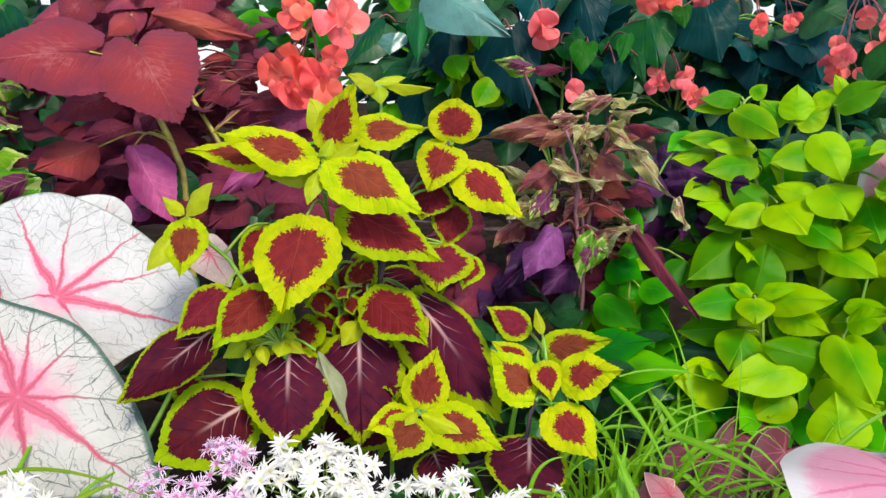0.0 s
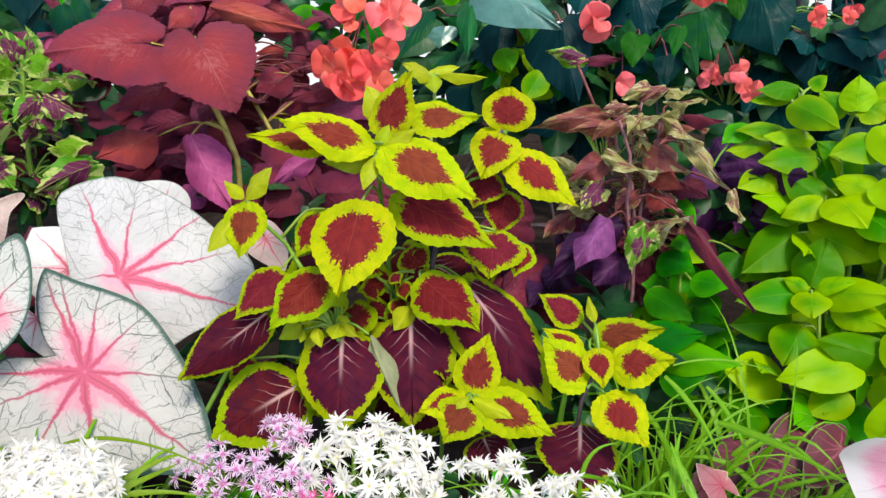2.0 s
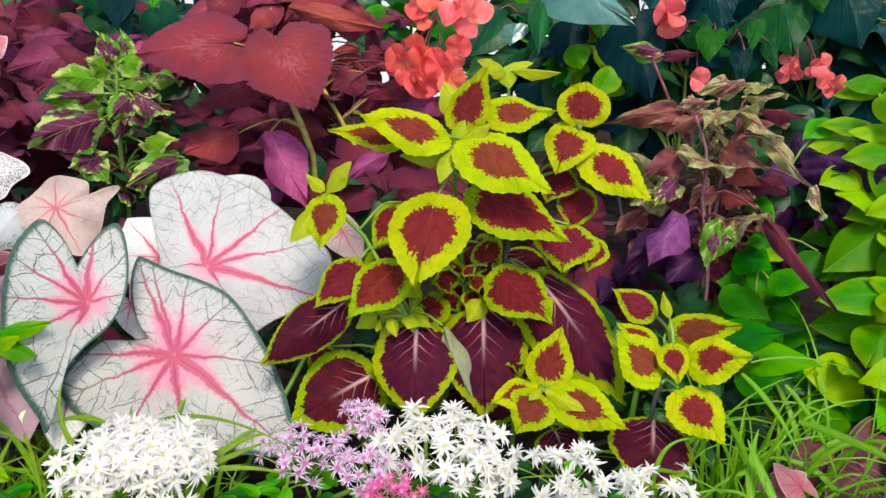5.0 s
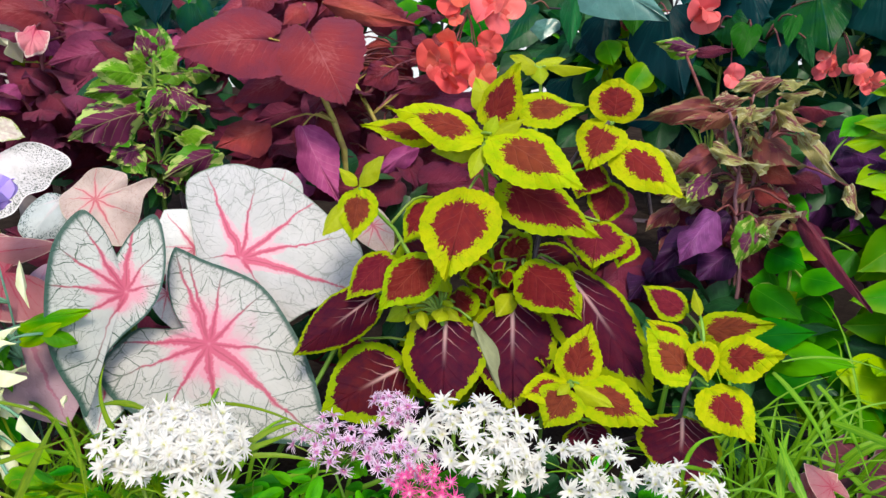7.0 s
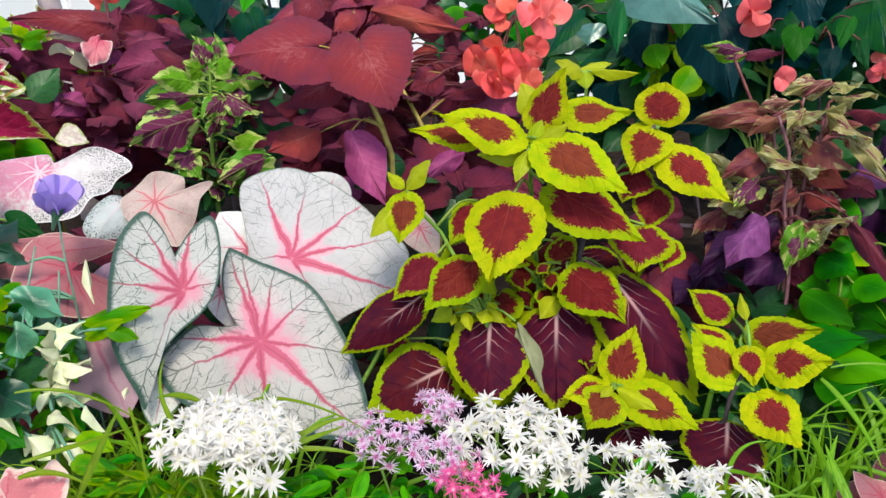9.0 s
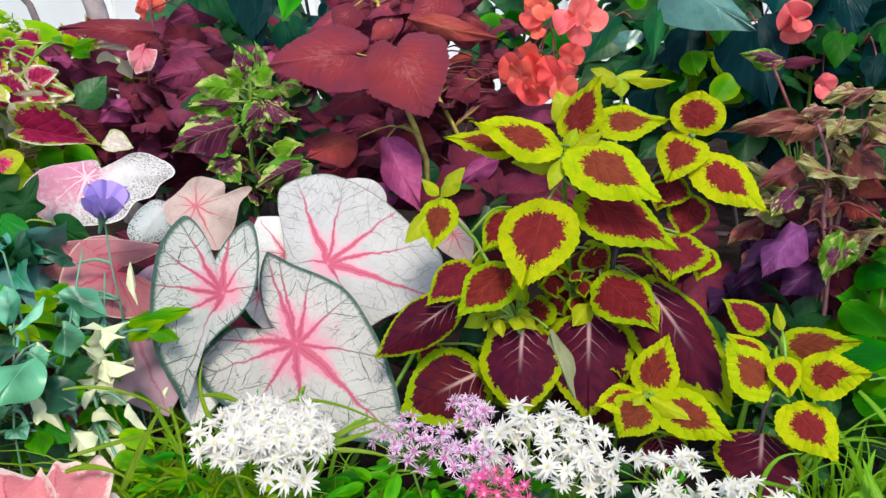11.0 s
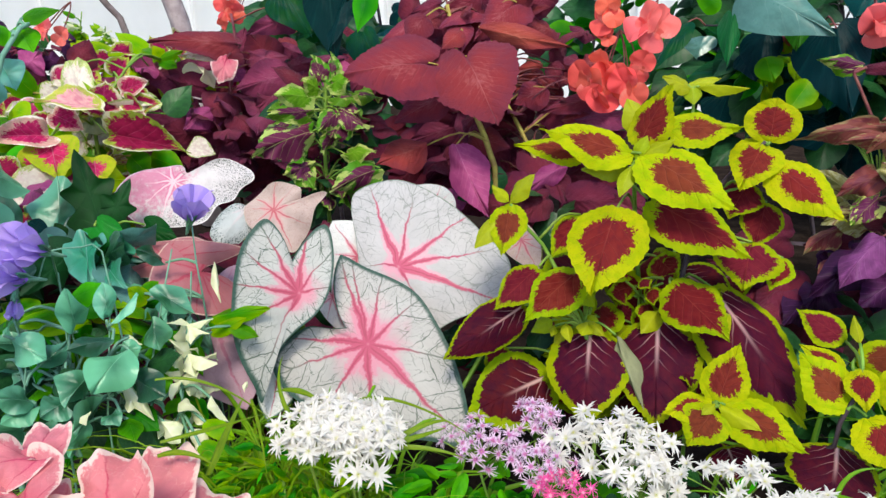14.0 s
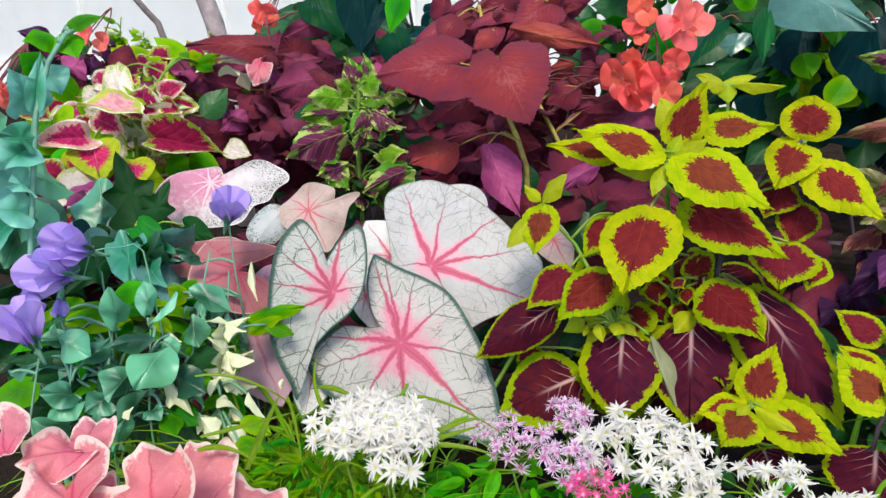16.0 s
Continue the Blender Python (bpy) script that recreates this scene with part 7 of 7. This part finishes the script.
p = plant("white_phlox", -0.270, 0.357, "white star phlox flower heads in bright light", "phlox", "phlox along the edge")
faces[p.name] = Vector((0.433, -0.525, 0.733))
floret_head(p, "phlox_white", (-0.276, 0.382, 0.434), (0.041, 0.028, 0.016), 95, 0.0108, 201)
floret_head(p, "phlox_white", (-0.298, 0.354, 0.438), (0.025, 0.017, 0.014), 14, 0.0105, 202)
floret_head(p, "phlox_white", (-0.248, 0.353, 0.423), (0.020, 0.014, 0.010), 4, 0.0129, 203)

p = plant("white_phlox", -0.062, 0.481, "white star phlox flower heads with fringed petals", "phlox", "phlox along the edge")
faces[p.name] = Vector((0.130, -0.650, 0.749))
floret_head(p, "phlox_white", (-0.068, 0.493, 0.396), (0.056, 0.039, 0.023), 36, 0.0112, 204)
floret_head(p, "phlox_white", (-0.049, 0.467, 0.389), (0.027, 0.019, 0.018), 12, 0.0112, 205)
floret_head(p, "phlox_white", (0.030, 0.480, 0.396), (0.040, 0.028, 0.016), 22, 0.0106, 206)
floret_head(p, "phlox_white", (0.097, 0.465, 0.397), (0.038, 0.027, 0.013), 15, 0.0100, 207)

p = plant("lilac_phlox", -0.166, 0.467, "lilac star phlox flower heads", "phlox", "phlox along the edge")
faces[p.name] = Vector((0.259, -0.613, 0.747))
floret_head(p, "phlox_lilac", (-0.153, 0.509, 0.400), (0.019, 0.013, 0.017), 22, 0.0091, 208)
floret_head(p, "phlox_lilac", (-0.193, 0.468, 0.385), (0.034, 0.024, 0.020), 34, 0.0088, 209)
floret_head(p, "phlox_lilac", (-0.131, 0.466, 0.383), (0.026, 0.018, 0.017), 26, 0.0085, 210)

p = plant("pink_phlox", -0.104, 0.434, "hot pink phlox flower head", "phlox", "phlox along the edge")
faces[p.name] = Vector((0.190, -0.603, 0.774))
floret_head(p, "phlox_pink", (-0.104, 0.435, 0.382), (0.022, 0.016, 0.015), 24, 0.0080, 211)

p = plant("phlox_foliage", -0.154, 0.432, "green phlox leaves below the flower heads", "foliage")
faces[p.name] = Vector((0.248, -0.581, 0.776))
stem(p, [(-0.330, 0.363, 0.128), (-0.335, 0.361, 0.359), (-0.337, 0.372, 0.371)], 0.002, "stem_green")
stem(p, [(-0.252, 0.408, 0.128), (-0.255, 0.407, 0.338), (-0.255, 0.419, 0.351)], 0.002, "stem_green")
stem(p, [(-0.162, 0.447, 0.325), (-0.161, 0.460, 0.339)], 0.002, "stem_green")
stem(p, [(-0.063, 0.475, 0.128), (-0.060, 0.477, 0.323), (-0.058, 0.489, 0.337)], 0.002, "stem_green")
stem(p, [(0.037, 0.491, 0.128), (0.043, 0.493, 0.331), (0.046, 0.505, 0.346)], 0.002, "stem_green")
fill(p, ('green',), (-0.164, 0.455, 0.336), (0.126, 0.040, 0.024), 90, (0.022, 0.042), 212, slim=0.34)
fill(p, ('green', 'green', 'deep'), (0.003, 0.516, 0.329), (0.149, 0.040, 0.030), 60, (0.03, 0.06), 213, slim=0.4)
fill(p, ('lime', 'lime', 'green'), (-0.339, 0.369, 0.370), (0.090, 0.040, 0.022), 150, (0.012, 0.027), 214, slim=0.28)
grass_clump((-0.457, 0.450), (0.12, 0.03), 260, (0.13, 0.25), (0.08, 0.28), 301, "bright green arching grass at the bed's edge", 1.3)
grass_clump((-0.264, 0.488), (0.09, 0.025), 70, (0.13, 0.215), (0.05, 0.2), 302, "bright green arching grass among phlox")
grass_clump((0.223, 0.678), (0.08, 0.04), 165, (0.140, 0.260), (0.05, 0.22), 303, "bright green arching grass beside the coleus", 1.25, (
    ([(0.174, 0.617, 0.427), (0.205, 0.594, 0.409), (0.214, 0.545, 0.389)], 0.0060),
    ([(0.213, 0.620, 0.418), (0.237, 0.597, 0.402), (0.237, 0.528, 0.388)], 0.0055),
    ([(0.177, 0.602, 0.446), (0.219, 0.614, 0.458), (0.260, 0.596, 0.449)], 0.0025),
    ([(0.172, 0.510, 0.370), (0.172, 0.538, 0.388), (0.183, 0.566, 0.402)], 0.0090),
    ([(0.188, 0.504, 0.376), (0.176, 0.520, 0.395), (0.170, 0.544, 0.405)], 0.0090),
    ([(0.215, 0.574, 0.409), (0.254, 0.541, 0.418), (0.286, 0.483, 0.421)], 0.0080),
    ([(0.197, 0.563, 0.385), (0.228, 0.584, 0.431), (0.285, 0.593, 0.427)], 0.0030),
    ([(0.097, 0.516, 0.365), (0.097, 0.530, 0.405), (0.127, 0.536, 0.404)], 0.0045),
    ([(0.078, 0.518, 0.379), (0.112, 0.508, 0.396), (0.146, 0.490, 0.387)], 0.0040)))
grass_clump((-0.437, 0.390), (0.05, 0.03), 130, (0.15, 0.275), (0.04, 0.17), 304, "bright green arching grass beside the caladium", 1.6, (
    ([(-0.312, 0.448, 0.417), (-0.260, 0.453, 0.437), (-0.185, 0.448, 0.404)], 0.0035),
    ([(-0.258, 0.397, 0.406), (-0.226, 0.440, 0.424), (-0.214, 0.452, 0.414)], 0.0060),
    ([(-0.258, 0.398, 0.408), (-0.224, 0.415, 0.418), (-0.216, 0.449, 0.409)], 0.0060),
    ([(-0.256, 0.399, 0.408), (-0.215, 0.417, 0.412), (-0.187, 0.424, 0.400)], 0.0050),
    ([(-0.311, 0.363, 0.432), (-0.353, 0.377, 0.455), (-0.357, 0.406, 0.475)], 0.0050),
    ([(-0.327, 0.405, 0.439), (-0.346, 0.401, 0.449), (-0.348, 0.378, 0.453)], 0.0060),
    ([(-0.339, 0.284, 0.432), (-0.358, 0.326, 0.443), (-0.373, 0.367, 0.449)], 0.0100),
    ([(-0.361, 0.265, 0.467), (-0.329, 0.301, 0.469), (-0.340, 0.357, 0.446)], 0.0040),
    ([(-0.410, 0.309, 0.487), (-0.375, 0.336, 0.491), (-0.333, 0.357, 0.439)], 0.0030),
    ([(-0.367, 0.369, 0.447), (-0.343, 0.351, 0.435), (-0.314, 0.321, 0.415)], 0.0040),
    ([(-0.362, 0.261, 0.457), (-0.343, 0.272, 0.465), (-0.319, 0.276, 0.450)], 0.0050)))
grass_clump((-0.359, 0.344), (0.040, 0.02), 170, (0.137, 0.275), (0.03, 0.17), 305, "bright green arching grass in front of the phlox")

grass_clump((-0.369, 0.338), (0.045, 0.02), 60, (0.17, 0.27), (0.05, 0.19), 306, "bright green arching grass beside the lisianthus")

p = plant("tree", -1.729, 1.699, "slender grey-brown tree trunk behind the bed", "tree")
faces[p.name] = FRONT
stem(p, [(-1.729, 1.699, 0.681), (-1.762, 1.656, 0.954), (-1.829, 1.569, 1.499)], 0.034, "bark", 0.7)
p = plant("tree", -1.612, 1.385, "thin dark sapling trunk behind the bed", "tree")
faces[p.name] = FRONT
stem(p, [(-1.612, 1.385, 0.708), (-1.662, 1.322, 0.880), (-1.760, 1.197, 1.224)], 0.010, "bark_dark", 0.7)


# dark leaves added to fill the gaps; their colour stands for the shade there
p = plant("gap_shade_leaves", -0.245, 0.785, "dark low leaves added as shade in the bed's gaps", "foliage")
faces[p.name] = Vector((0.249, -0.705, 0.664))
stem(p, [(-0.252, 0.804, 0.301), (-0.252, 0.825, 0.341)], 0.003, "stem_dark")
stem(p, [(-0.110, 0.840, 0.128), (-0.105, 0.842, 0.301), (-0.104, 0.862, 0.341)], 0.003, "stem_dark")
stem(p, [(-0.551, 0.804, 0.128), (-0.561, 0.804, 0.385), (-0.560, 0.823, 0.430)], 0.003, "stem_dark")
stem(p, [(0.137, 0.828, 0.128), (0.149, 0.829, 0.268), (0.151, 0.849, 0.306)], 0.003, "stem_dark")
stem(p, [(-0.581, 0.624, 0.128), (-0.591, 0.619, 0.304), (-0.595, 0.640, 0.339)], 0.003, "stem_dark")
stem(p, [(-0.752, 1.328, 0.128), (-0.767, 1.344, 0.508), (-0.758, 1.360, 0.577)], 0.003, "stem_dark")
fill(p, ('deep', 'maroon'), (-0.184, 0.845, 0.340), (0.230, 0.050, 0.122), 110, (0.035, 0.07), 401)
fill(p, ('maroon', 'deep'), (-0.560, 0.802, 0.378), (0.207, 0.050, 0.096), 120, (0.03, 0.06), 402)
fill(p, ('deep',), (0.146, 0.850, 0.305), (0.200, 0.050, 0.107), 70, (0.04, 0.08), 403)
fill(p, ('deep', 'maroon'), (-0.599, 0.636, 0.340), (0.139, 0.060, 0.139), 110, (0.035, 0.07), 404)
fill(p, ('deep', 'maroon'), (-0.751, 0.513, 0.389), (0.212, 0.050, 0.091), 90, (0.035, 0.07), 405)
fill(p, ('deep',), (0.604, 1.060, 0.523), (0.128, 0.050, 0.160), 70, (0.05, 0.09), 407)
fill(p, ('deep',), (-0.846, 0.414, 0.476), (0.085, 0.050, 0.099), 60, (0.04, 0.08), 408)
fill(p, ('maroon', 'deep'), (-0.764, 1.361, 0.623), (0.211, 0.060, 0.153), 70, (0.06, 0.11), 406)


# ---- glasshouse behind the bed ----
wall = tagged(new("wall_glasshouse"), "white-framed glasshouse wall with frosted panes", "wall", kind="structure")
FROST = mat_frost()
for i in range(7):
    x = -9.0 + i * 2.0
    box("mullion", (x - 0.03, 5.0, SOIL_Z - 0.05), (x + 0.03, 5.1, 4.0), WHITE_PAINT, wall)
    for j in range(3):
        box("pane", (x + 0.032, 5.04, SOIL_Z + 0.45 + j * 1.1), (x + 1.968, 5.05, SOIL_Z + 1.5 + j * 1.1), FROST, wall, 0.001)
for j in range(4):
    z = SOIL_Z + 0.4 + j * 1.1
    box("transom", (-9.0, 4.997, z), (5.0, 5.103, z + 0.05), WHITE_PAINT, wall)
box("plinth", (-9.0, 4.99, SOIL_Z - 0.1), (5.0, 5.12, SOIL_Z + 0.4), WHITE_PAINT, wall)


p = plant("fern", -1.441, 1.122, "pale green feathery fern in front of the glass", "fern")
faces[p.name] = Vector((0.765, -0.608, 0.213))
stem(p, [(-1.457, 1.099, 0.677), (-1.454, 1.106, 0.741), (-1.445, 1.117, 0.803)], 0.002, "stem_green")
stem(p, [(-1.430, 1.133, 0.674), (-1.425, 1.142, 0.719), (-1.418, 1.151, 0.769)], 0.002, "stem_green")
fill(p, ('pale', 'lime'), (-1.452, 1.109, 0.753), (0.018, 0.020, 0.047), 34, (0.02, 0.035), 501, slim=0.45, stalk='stem_green')
fill(p, ('pale', 'lime'), (-1.423, 1.144, 0.732), (0.019, 0.020, 0.037), 26, (0.02, 0.035), 502, slim=0.45, stalk='stem_green')

p = plant("violet_shrub", -1.521, 1.013, "dark violet leafy shrub at the back", "shrub", "shrubs behind the bed")
faces[p.name] = Vector((0.772, -0.529, 0.353))
stem(p, [(-1.526, 0.999, 0.636), (-1.519, 1.016, 0.698)], 0.004, "stem_dark")
fill(p, ('violet', 'deep', 'maroon'), (-1.521, 1.013, 0.711), (0.155, 0.050, 0.052), 70, (0.04, 0.08), 503)
